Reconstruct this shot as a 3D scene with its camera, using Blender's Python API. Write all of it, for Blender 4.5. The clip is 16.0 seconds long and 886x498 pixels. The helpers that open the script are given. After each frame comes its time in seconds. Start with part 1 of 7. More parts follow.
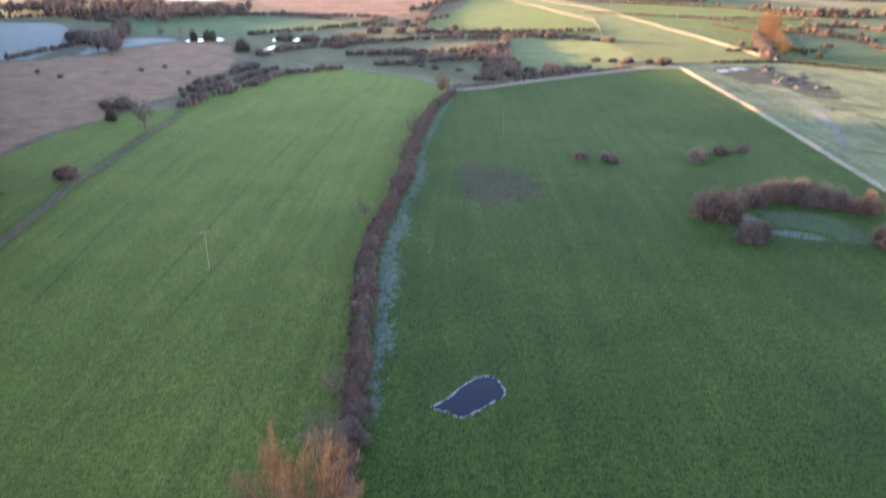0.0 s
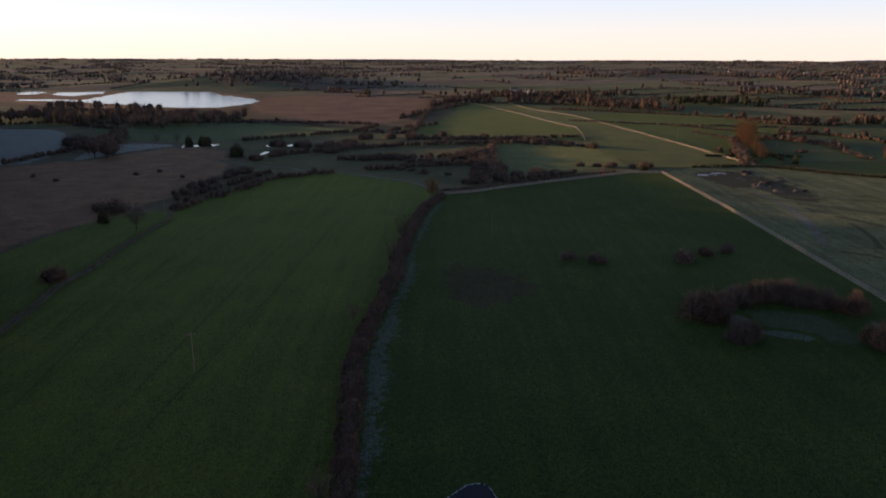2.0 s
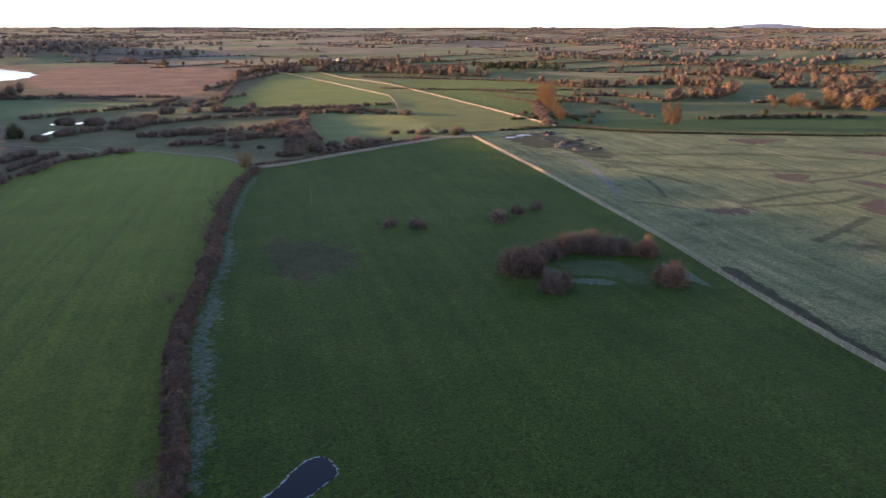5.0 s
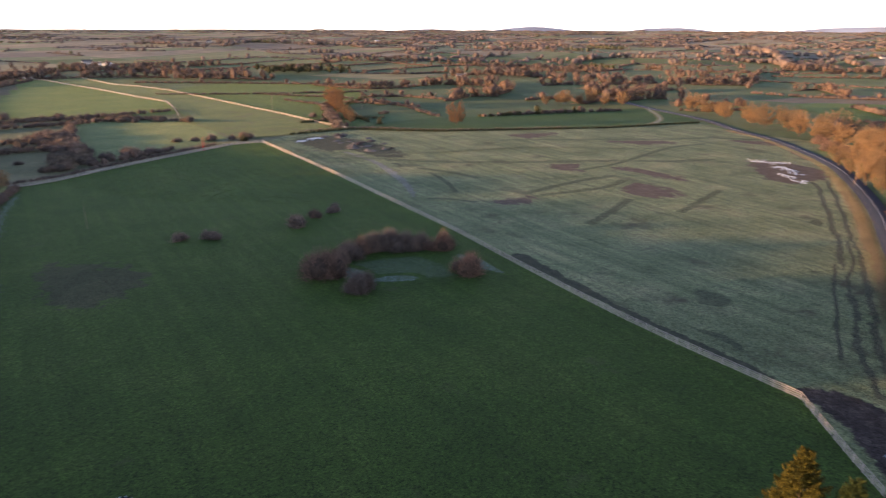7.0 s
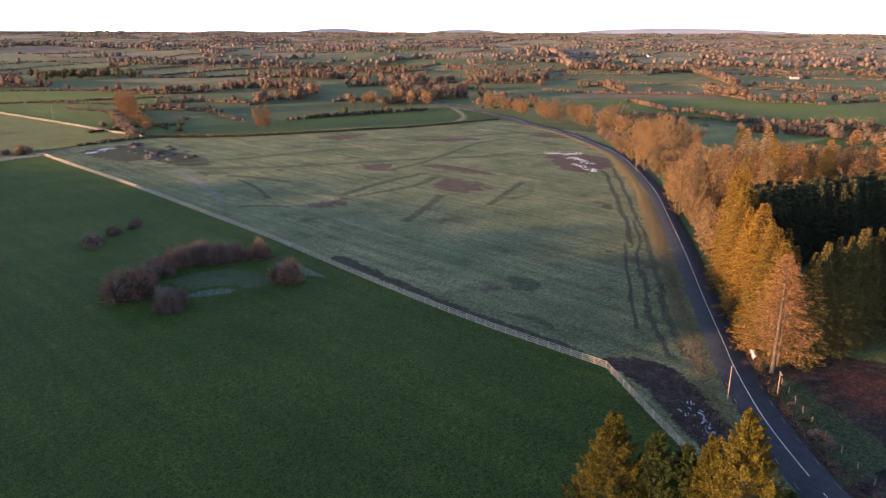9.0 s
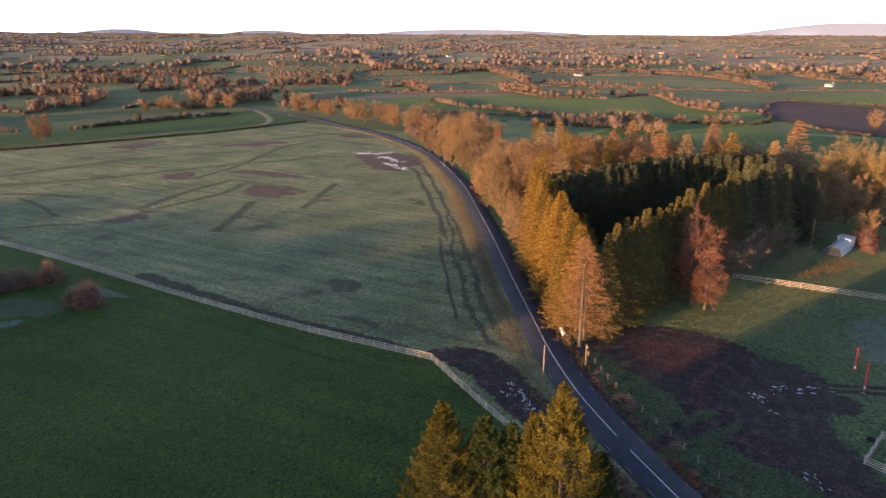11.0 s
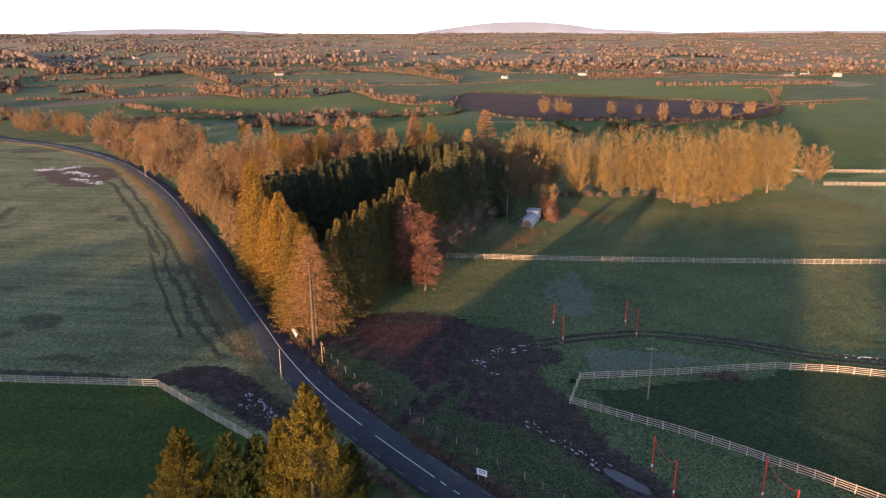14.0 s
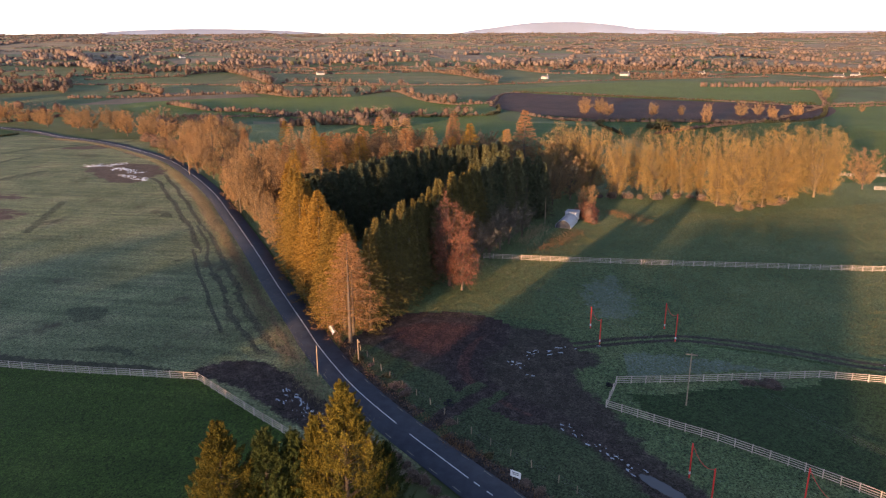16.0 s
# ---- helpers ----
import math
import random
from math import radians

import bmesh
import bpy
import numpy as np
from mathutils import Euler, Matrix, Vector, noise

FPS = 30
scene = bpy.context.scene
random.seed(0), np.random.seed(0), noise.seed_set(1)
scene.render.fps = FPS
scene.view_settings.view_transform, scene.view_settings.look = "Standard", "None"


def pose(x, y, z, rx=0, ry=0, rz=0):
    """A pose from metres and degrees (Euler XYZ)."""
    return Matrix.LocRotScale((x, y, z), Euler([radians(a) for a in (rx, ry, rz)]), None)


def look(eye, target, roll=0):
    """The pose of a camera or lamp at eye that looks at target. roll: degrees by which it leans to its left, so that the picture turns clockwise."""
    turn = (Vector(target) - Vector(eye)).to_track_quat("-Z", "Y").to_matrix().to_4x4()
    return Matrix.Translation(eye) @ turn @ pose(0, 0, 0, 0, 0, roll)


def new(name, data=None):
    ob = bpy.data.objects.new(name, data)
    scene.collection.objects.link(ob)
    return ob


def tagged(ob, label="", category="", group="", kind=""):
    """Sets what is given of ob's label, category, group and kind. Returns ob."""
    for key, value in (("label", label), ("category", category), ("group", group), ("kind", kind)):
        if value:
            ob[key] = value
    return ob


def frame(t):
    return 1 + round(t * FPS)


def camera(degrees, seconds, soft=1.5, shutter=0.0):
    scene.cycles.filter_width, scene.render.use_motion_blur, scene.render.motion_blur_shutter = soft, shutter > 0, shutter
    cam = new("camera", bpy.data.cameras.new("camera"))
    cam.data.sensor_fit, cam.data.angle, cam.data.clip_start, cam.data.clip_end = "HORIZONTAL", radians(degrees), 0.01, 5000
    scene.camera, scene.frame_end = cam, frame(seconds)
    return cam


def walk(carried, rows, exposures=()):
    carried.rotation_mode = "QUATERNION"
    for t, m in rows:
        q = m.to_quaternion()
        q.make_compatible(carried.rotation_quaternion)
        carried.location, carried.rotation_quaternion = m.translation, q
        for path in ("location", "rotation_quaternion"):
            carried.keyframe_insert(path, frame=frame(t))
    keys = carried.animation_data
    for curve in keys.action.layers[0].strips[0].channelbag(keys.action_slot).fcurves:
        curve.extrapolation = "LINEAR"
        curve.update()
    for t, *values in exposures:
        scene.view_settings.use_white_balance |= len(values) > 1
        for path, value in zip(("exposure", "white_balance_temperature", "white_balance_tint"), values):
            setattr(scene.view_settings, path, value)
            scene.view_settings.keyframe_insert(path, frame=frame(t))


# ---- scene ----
# ------------------------------------------------------------- camera and walk
cam = camera(63.9, 16.0, soft=1.25, shutter=0.4)
EYE = 55
PATH = [
    (0.0, pose(0, 0, EYE, 66.85, -0.05, 1.28)),
    (0.5, pose(0, 0, EYE, 75.55, -0.10, 0.73)),
    (1.0, pose(0, 0, EYE, 79.19, -0.15, 0.63)),
    (1.5, pose(0, 0, EYE, 79.10, -0.19, 0.57)),
    (2.0, pose(0, 0, EYE, 74.98, -0.19, 0.42)),
    (2.5, pose(0, 0, EYE, 72.63, -0.04, 0.23)),
    (3.0, pose(0, 0, EYE, 72.48, 0.00, 0.14)),
    (3.5, pose(0, 0, EYE, 72.49, 0.05, 0.00)),
    (4.0, pose(0, 0, EYE, 72.49, 0.05, -2.51)),
    (4.5, pose(0, 0, EYE, 72.52, 0.02, -8.34)),
    (4.7, pose(0, 0, EYE, 72.54, 0.00, -11.10)),
    (6.8, pose(0, 0, EYE, 72.76, -0.20, -28.27)),
    (7.0, pose(0, 0, EYE, 72.78, -0.20, -31.07)),
    (7.5, pose(0, 0, EYE, 72.86, -0.16, -36.67)),
    (8.0, pose(0, 0, EYE, 72.92, -0.15, -41.49)),
    (8.2, pose(0, 0, EYE, 72.92, -0.15, -42.55)),
    (10.3, pose(0, 0, EYE, 73.05, -0.22, -55.15)),
    (10.5, pose(0, 0, EYE, 73.06, -0.20, -57.09)),
    (11.0, pose(0, 0, EYE, 73.07, -0.22, -61.51)),
    (11.5, pose(0, 0, EYE, 73.08, -0.18, -65.91)),
    (12.0, pose(0, 0, EYE, 73.07, -0.14, -70.28)),
    (12.5, pose(0, 0, EYE, 73.08, -0.06, -74.73)),
    (13.0, pose(0, 0, EYE, 73.06, -0.03, -79.12)),
    (13.5, pose(0, 0, EYE, 73.04, 0.01, -83.37)),
    (14.0, pose(0, 0, EYE, 73.01, 0.09, -84.66)),
    (14.5, pose(0, 0, EYE, 73.02, 0.09, -84.70)),
    (15.0, pose(0, 0, EYE, 73.01, 0.14, -83.73)),
    (15.5, pose(0, 0, EYE, 73.00, 0.10, -81.61)),
    (16.0, pose(0, 0, EYE, 73.01, 0.08, -81.53)),
]
walk(cam, PATH, [(0.0, 3.05), (0.5, 2.65), (0.7, 2.0), (0.95, -0.25), (1.4, -0.42), (1.9, -0.28), (2.4, 1.35), (2.8, 2.1), (3.5, 2.1), (4.0, 1.75), (4.7, 1.62), (7.0, 1.7), (11.0, 1.6), (12.5, 1.6), (14.0, 1.52), (16.0, 1.52)])

# ------------------------------------------------------------- world and sun
SUN_AZ, SUN_EL = 68.7, 4.5      # degrees: left of +y, above the horizon
world = bpy.data.worlds.new("sky")
scene.world = world
world.use_nodes = True
wn = world.node_tree.nodes
sky = wn.new("ShaderNodeTexSky")
sky.sky_type = "NISHITA"
sky.sun_disc = False
sky.sun_elevation = radians(SUN_EL)
sky.sun_rotation = radians(-SUN_AZ)
sky.altitude = 60
sky.air_density, sky.dust_density, sky.ozone_density = 0.8, 0.8, 2.5
tc = wn.new("ShaderNodeTexCoord")
sep = wn.new("ShaderNodeSeparateXYZ")
haze = wn.new("ShaderNodeValToRGB")     # pale haze that thins out with height, all round
haze.color_ramp.interpolation = "EASE"
for k, (p, c) in enumerate([(0.0, (1.0, 0.84, 0.70)), (0.09, (0.74, 0.76, 0.79)), (0.28, (0.155, 0.17, 0.195)), (0.7, (0.028, 0.035, 0.046))]):
    if k > 1:
        haze.color_ramp.elements.new(p)
    haze.color_ramp.elements[k].position, haze.color_ramp.elements[k].color = p, (*c, 1)
both = wn.new("ShaderNodeMix")
both.data_type, both.blend_type = "RGBA", "ADD"
both.inputs[0].default_value = 1.0
gain = wn.new("ShaderNodeMix")
gain.data_type, gain.blend_type = "RGBA", "MULTIPLY"
gain.inputs[0].default_value = 1.0
gain.inputs[7].default_value = (9.0, 9.0, 9.4, 1)
wl = world.node_tree.links
wl.new(tc.outputs["Generated"], sep.inputs["Vector"])
wl.new(sep.outputs["Z"], haze.inputs["Fac"])
wl.new(haze.outputs["Color"], gain.inputs[6])
wl.new(gain.outputs[2], both.inputs[7])
dim = wn.new("ShaderNodeMix")
dim.data_type, dim.blend_type = "RGBA", "MULTIPLY"
dim.inputs[0].default_value = 1.0
dim.inputs[7].default_value = (0.575, 0.615, 0.865, 1)
wl.new(sky.outputs["Color"], dim.inputs[6])
wl.new(dim.outputs[2], both.inputs[6])
wl.new(both.outputs[2], wn["Background"].inputs["Color"])
wn["Background"].inputs["Strength"].default_value = 0.12
lamp = bpy.data.lights.new("sun", "SUN")
lamp.energy, lamp.angle, lamp.color = 4.9, radians(0.6), (1.0, 0.575, 0.30)
sun_dir = Vector((-math.sin(radians(SUN_AZ)) * math.cos(radians(SUN_EL)),
                  math.cos(radians(SUN_AZ)) * math.cos(radians(SUN_EL)), math.sin(radians(SUN_EL))))
new("sun", lamp).matrix_world = look(sun_dir * 200, (0, 0, 0))


# ------------------------------------------------------------- materials
def material(name, rough=0.9):
    m = bpy.data.materials.new(name)
    m.use_nodes = True
    b = m.node_tree.nodes["Principled BSDF"]
    b.inputs["Roughness"].default_value = rough
    b.inputs["Specular IOR Level"].default_value = 0.15
    return m, m.node_tree.nodes, m.node_tree.links, b


def noise_node(n, l, scale, detail=4.0, rough=0.6, stretch=None, offset=0.0):
    g = n.new("ShaderNodeNewGeometry")
    mp = n.new("ShaderNodeMapping")
    l.new(g.outputs["Position"], mp.inputs["Vector"])
    mp.inputs["Location"].default_value = (offset, offset * 0.7, 0)
    if stretch:
        mp.inputs["Rotation"].default_value = (0, 0, radians(stretch[0]))
        mp.inputs["Scale"].default_value = (1, stretch[1], 1)
    t = n.new("ShaderNodeTexNoise")
    t.inputs["Scale"].default_value = scale
    t.inputs["Detail"].default_value = detail
    t.inputs["Roughness"].default_value = rough
    l.new(mp.outputs["Vector"], t.inputs["Vector"])
    return t.outputs["Fac"]


def ramp(n, l, fac, stops):
    r = n.new("ShaderNodeValToRGB")
    e = r.color_ramp.elements
    while len(e) < len(stops):
        e.new(0.5)
    for k, (p, c) in enumerate(stops):
        e[k].position = p
        e[k].color = (*c, 1)
    l.new(fac, r.inputs["Fac"])
    return r.outputs["Color"]


def mix(n, l, fac, a, b, kind="MIX"):
    m = n.new("ShaderNodeMix")
    m.data_type, m.blend_type = "RGBA", kind
    for sock, v in ((m.inputs[0], fac), (m.inputs[6], a), (m.inputs[7], b)):
        if isinstance(v, (int, float)):
            sock.default_value = v
        elif isinstance(v, tuple):
            sock.default_value = (*v, 1)
        else:
            l.new(v, sock)
    return m.outputs[2]


def bump(n, l, b, height, strength, dist):
    bp = n.new("ShaderNodeBump")
    bp.inputs["Strength"].default_value = strength
    bp.inputs["Distance"].default_value = dist
    l.new(height, bp.inputs["Height"])
    l.new(bp.outputs["Normal"], b.inputs["Normal"])


def turf_color(n, l, dark, mid, pale, frost=0.0, streak=None, worn=None, worn_at=0.6, rough_scale=0.05, tufts=1.0, streaky=0.06, rime=(0.32, 0.37, 0.39), crisp=0.33):
    """Grass colour: tuft mottling and broad patches; optional frost, mowing streaks and worn ground."""
    broad = ramp(n, l, noise_node(n, l, rough_scale, 5, 0.65), [(0.3, dark), (0.52, mid), (0.75, pale)])
    t = 0.52 * tufts
    tuft = ramp(n, l, noise_node(n, l, 3.4, 6, 0.75), [(0.37, (1 - t, 1 - t, 1 - t)), (0.63, (1 + t, 1 + t, 1 + t))])
    t = 0.15 * tufts
    tussock = ramp(n, l, noise_node(n, l, 1.1, 3, 0.7, None, 23), [(0.36, (1 - t, 1 - t, 1 - t)), (0.64, (1 + t, 1 + t, 1 + t))])
    col = mix(n, l, 1.0, mix(n, l, 1.0, broad, tuft, "MULTIPLY"), tussock, "MULTIPLY")
    if streak is not None:
        s = ramp(n, l, noise_node(n, l, 0.35, 2, 0.5, (streak, 0.04)), [(0.35, (1 - streaky, 1 - streaky, 1 - streaky)), (0.65, (1 + streaky, 1 + streaky * 0.9, 1 + streaky * 0.7))])
        col = mix(n, l, 1.0, col, s, "MULTIPLY")
    if worn:
        w = ramp(n, l, noise_node(n, l, 0.06, 6, 0.7, None, 40), [(worn_at, (0, 0, 0)), (worn_at + 0.14, (1, 1, 1))])
        col = mix(n, l, w, col, worn)
    if frost:
        f = ramp(n, l, noise_node(n, l, 2.4, 8, 0.85, None, 17), [(0.62 - 0.25 * frost, (0, 0, 0)), (0.62 - 0.25 * frost + crisp, (1, 1, 1))])
        col = mix(n, l, f, col, rime)
    return col


def downy(b, weight, tint):
    """Grass stands in fine blades, which catch the light at low angles."""
    b.inputs["Sheen Weight"].default_value = weight
    b.inputs["Sheen Roughness"].default_value = 0.45
    b.inputs["Sheen Tint"].default_value = (*tint, 1)


def turf(name, spec, relief=0.3, down=0.07, tint=(0.54, 0.68, 0.28)):
    m, n, l, b = material(name)
    l.new(turf_color(n, l, **spec), b.inputs["Base Color"])
    downy(b, down, tint)
    bump(n, l, b, noise_node(n, l, 3.6, 6, 0.8), 0.9, relief * 0.5)
    return m


def soft(name, base, top, amount=0.6, scale=0.35, relief=0.3, bias=0.0, stretch=None, down=0.07, tint=(0.54, 0.68, 0.28)):
    """One ground growing ragged into another, by how far inside its edge a place lies."""
    m, n, l, b = material(name)
    at_ = n.new("ShaderNodeAttribute")
    at_.attribute_name = "cover"
    k = n.new("ShaderNodeMath")
    k.operation = "MULTIPLY_ADD"
    l.new(noise_node(n, l, scale, 7, 0.75, stretch, 7), k.inputs[0])
    k.inputs[1].default_value = 4 * amount
    k.inputs[2].default_value = -2.7 * amount - bias
    tot = n.new("ShaderNodeMath")
    tot.operation = "MULTIPLY_ADD"
    l.new(at_.outputs["Fac"], tot.inputs[0])
    tot.inputs[1].default_value = 1 + 1.4 * amount
    l.new(k.outputs[0], tot.inputs[2])
    edge = ramp(n, l, tot.outputs[0], [(0.25, (0, 0, 0)), (0.75, (1, 1, 1))])
    l.new(mix(n, l, edge, turf_color(n, l, **base), turf_color(n, l, **top)), b.inputs["Base Color"])
    downy(b, down, tint)
    bump(n, l, b, noise_node(n, l, 3.6, 6, 0.8), 0.9, relief * 0.5)
    return m


def twig_mat(name, lo, hi, rough=0.85):
    """Twigs and leaves: every one a little different."""
    m, n, l, b = material(name, rough)
    g = n.new("ShaderNodeNewGeometry")
    o = n.new("ShaderNodeObjectInfo")
    c = ramp(n, l, g.outputs["Random Per Island"], [(0.0, lo), (1.0, hi)])
    v = ramp(n, l, o.outputs["Random"], [(0.0, (0.75, 0.78, 0.8)), (0.5, (1.0, 1.0, 1.0)), (1.0, (1.25, 1.15, 1.05))])
    l.new(mix(n, l, 1.0, c, v, "MULTIPLY"), b.inputs["Base Color"])
    return m


def plain(name, a, c, scale=3.0, rough=0.8, detail=5, relief=0.02):
    m, n, l, b = material(name, rough)
    l.new(ramp(n, l, noise_node(n, l, scale, detail, 0.7), [(0.3, a), (0.7, c)]), b.inputs["Base Color"])
    bump(n, l, b, noise_node(n, l, scale * 4, 4, 0.7), 0.5, relief)
    return m


def spec(dark, mid, pale, **more):
    return dict(dark=dark, mid=mid, pale=pale, **more)


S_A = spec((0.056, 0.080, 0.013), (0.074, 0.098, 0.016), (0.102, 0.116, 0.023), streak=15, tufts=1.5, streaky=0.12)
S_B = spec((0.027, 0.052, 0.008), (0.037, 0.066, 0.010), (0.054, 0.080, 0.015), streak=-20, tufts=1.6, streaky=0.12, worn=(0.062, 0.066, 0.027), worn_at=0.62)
S_C = spec((0.100, 0.122, 0.055), (0.168, 0.186, 0.088), (0.268, 0.254, 0.132), frost=0.25, streak=-32, worn=(0.075, 0.066, 0.038), worn_at=0.56, streaky=0.2, tufts=1.5)
S_D = spec((0.050, 0.080, 0.032), (0.080, 0.114, 0.046), (0.135, 0.148, 0.062), frost=0.22, tufts=1.9)
S_ROUGH = spec((0.070, 0.068, 0.036), (0.110, 0.100, 0.054), (0.170, 0.135, 0.080), tufts=1.5)
S_HEATH = spec((0.165, 0.095, 0.050), (0.25, 0.150, 0.080), (0.34, 0.215, 0.115), rough_scale=0.10, tufts=1.5)
S_BOG = spec((0.13, 0.080, 0.052), (0.20, 0.122, 0.080), (0.29, 0.19, 0.125), rough_scale=0.03)
S_GREEN = spec((0.028, 0.068, 0.016), (0.039, 0.084, 0.020), (0.058, 0.098, 0.027), streak=60, rough_scale=0.02, tufts=1.4, streaky=0.16)
# S_LIT is lighter and yellower than the meadow: sunshine put into the grass colour.
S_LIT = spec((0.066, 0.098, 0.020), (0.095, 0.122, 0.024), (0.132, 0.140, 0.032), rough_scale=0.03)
S_PLOUGH = spec((0.058, 0.035, 0.028), (0.080, 0.047, 0.036), (0.102, 0.062, 0.045), streak=80)
S_MUD = spec((0.022, 0.016, 0.015), (0.045, 0.033, 0.030), (0.086, 0.064, 0.058), rough_scale=0.4, tufts=1.7)
S_REDMUD = spec((0.050, 0.026, 0.023), (0.076, 0.038, 0.031), (0.12, 0.060, 0.044), rough_scale=0.3, tufts=1.6)
S_SOIL = spec((0.078, 0.054, 0.041), (0.108, 0.076, 0.057), (0.150, 0.110, 0.080), rough_scale=0.3)
S_RUT = spec((0.038, 0.040, 0.024), (0.056, 0.055, 0.033), (0.085, 0.078, 0.050), rough_scale=0.4)
S_WORN = spec((0.026, 0.026, 0.014), (0.038, 0.036, 0.019), (0.056, 0.050, 0.027), tufts=1.6)
S_STONE = spec((0.13, 0.115, 0.10), (0.20, 0.18, 0.155), (0.28, 0.25, 0.22), rough_scale=0.5)
S_BANK = spec((0.08, 0.068, 0.045), (0.115, 0.10, 0.07), (0.16, 0.145, 0.11), frost=0.4)
M_FIELD_A = turf("pasture_bright", S_A, 0.3, 0.18, (0.54, 0.74, 0.18))
M_FIELD_B = turf("pasture_dark", S_B, 0.3, 0.065, (0.44, 0.70, 0.18))
M_FIELD_C = turf("rough_grass", S_C, 0.3, 0.015)
M_FIELD_D = turf("paddock_grass", S_D, 0.3, 0.14, (0.60, 0.64, 0.24))
M_ROUGH = turf("marsh_grass", S_ROUGH)
M_GREEN = turf("meadow", S_GREEN, 0.3, 0.06, (0.60, 0.66, 0.18))
M_PLOUGH = turf("ploughed_soil", S_PLOUGH, 0.3, 0.0)
M_MUD = plain("mud", (0.030, 0.020, 0.016), (0.065, 0.045, 0.034), 0.5, 0.7, 8, 0.2)
M_TWIG = twig_mat("bare_twigs", (0.066, 0.046, 0.026), (0.40, 0.262, 0.130))
M_GOLD = twig_mat("golden_twigs", (0.040, 0.029, 0.014), (0.45, 0.312, 0.105))
M_TWIG_W = twig_mat("warm_twigs", (0.085, 0.058, 0.045), (0.30, 0.190, 0.138))
M_TWIG_G = twig_mat("grey_twigs", (0.10, 0.080, 0.060), (0.22, 0.18, 0.13))
M_TWIG_R = twig_mat("red_twigs", (0.12, 0.052, 0.036), (0.29, 0.130, 0.082))
M_THORN = twig_mat("hedge_twigs", (0.095, 0.074, 0.060), (0.29, 0.222, 0.178))
M_THORN_F = twig_mat("purple_brown_twigs", (0.095, 0.072, 0.060), (0.260, 0.195, 0.158))
# Same spruces, toned by row: sun gold or shade dark is in the needle colour.
M_NEEDLE = twig_mat("sunlit_needles", (0.070, 0.052, 0.013), (0.295, 0.178, 0.036))
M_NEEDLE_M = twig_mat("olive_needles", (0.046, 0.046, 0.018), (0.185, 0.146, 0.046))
M_NEEDLE_D = twig_mat("shaded_needles", (0.046, 0.054, 0.032), (0.110, 0.112, 0.056))
M_LARCH = twig_mat("larch_twigs", (0.095, 0.056, 0.030), (0.30, 0.170, 0.080))
M_CYPRESS = twig_mat("golden_cypress", (0.010, 0.015, 0.004), (0.185, 0.150, 0.022))
M_CYPRESS_D = twig_mat("green_cypress", (0.020, 0.033, 0.010), (0.065, 0.080, 0.020))
M_EVER = twig_mat("evergreen_leaves", (0.055, 0.058, 0.034), (0.110, 0.105, 0.055))
M_DRY = twig_mat("dry_grass", (0.15, 0.125, 0.075), (0.31, 0.255, 0.155))
M_BARK_T = plain("warm_bark", (0.10, 0.078, 0.050), (0.22, 0.17, 0.11), 2.0, 0.9, 6, 0.03)
M_BARK = plain("bark", (0.060, 0.048, 0.038), (0.16, 0.125, 0.095), 2.0, 0.9, 6, 0.03)
M_RAIL = plain("weathered_rail", (0.32, 0.275, 0.23), (0.52, 0.45, 0.375), 1.5, 0.8, 6, 0.01)
M_POLE = plain("pole_wood", (0.20, 0.15, 0.10), (0.34, 0.26, 0.18), 2.0, 0.85, 6, 0.01)
M_RED = plain("red_paint", (0.55, 0.035, 0.030), (0.70, 0.060, 0.050), 1.2, 0.5)
M_WHITE = plain("white_paint", (0.66, 0.66, 0.64), (0.82, 0.82, 0.80), 1.0, 0.6)
M_SLATE = plain("slate", (0.06, 0.06, 0.065), (0.12, 0.12, 0.125), 1.2, 0.6)
M_METAL = plain("galvanised_steel", (0.30, 0.31, 0.32), (0.48, 0.49, 0.50), 2.0, 0.45)
M_WIRE = plain("wire", (0.10, 0.10, 0.10), (0.20, 0.20, 0.20), 1.0, 0.5)
M_ROAD = plain("asphalt", (0.034, 0.038, 0.048), (0.058, 0.063, 0.076), 0.5, 0.75, 8, 0.01)
M_LINE = plain("road_paint", (0.50, 0.50, 0.48), (0.75, 0.75, 0.72), 2.5, 0.6)


def water_mat(name, rough, color=(0.02, 0.025, 0.03)):
    m, n, l, b = material(name, rough)
    b.inputs["Base Color"].default_value = (*color, 1)
    b.inputs["Specular IOR Level"].default_value = 0.5
    b.inputs["IOR"].default_value = 1.33
    bump(n, l, b, noise_node(n, l, 0.6, 3, 0.5), 0.08, 0.05)
    return m


M_WATER = water_mat("lake_water", 0.16)
M_POND = water_mat("pond_water", 0.10, (0.012, 0.014, 0.022))
M_ICE = plain("ice", (0.04, 0.06, 0.04), (0.60, 0.64, 0.68), 5.0, 0.35)


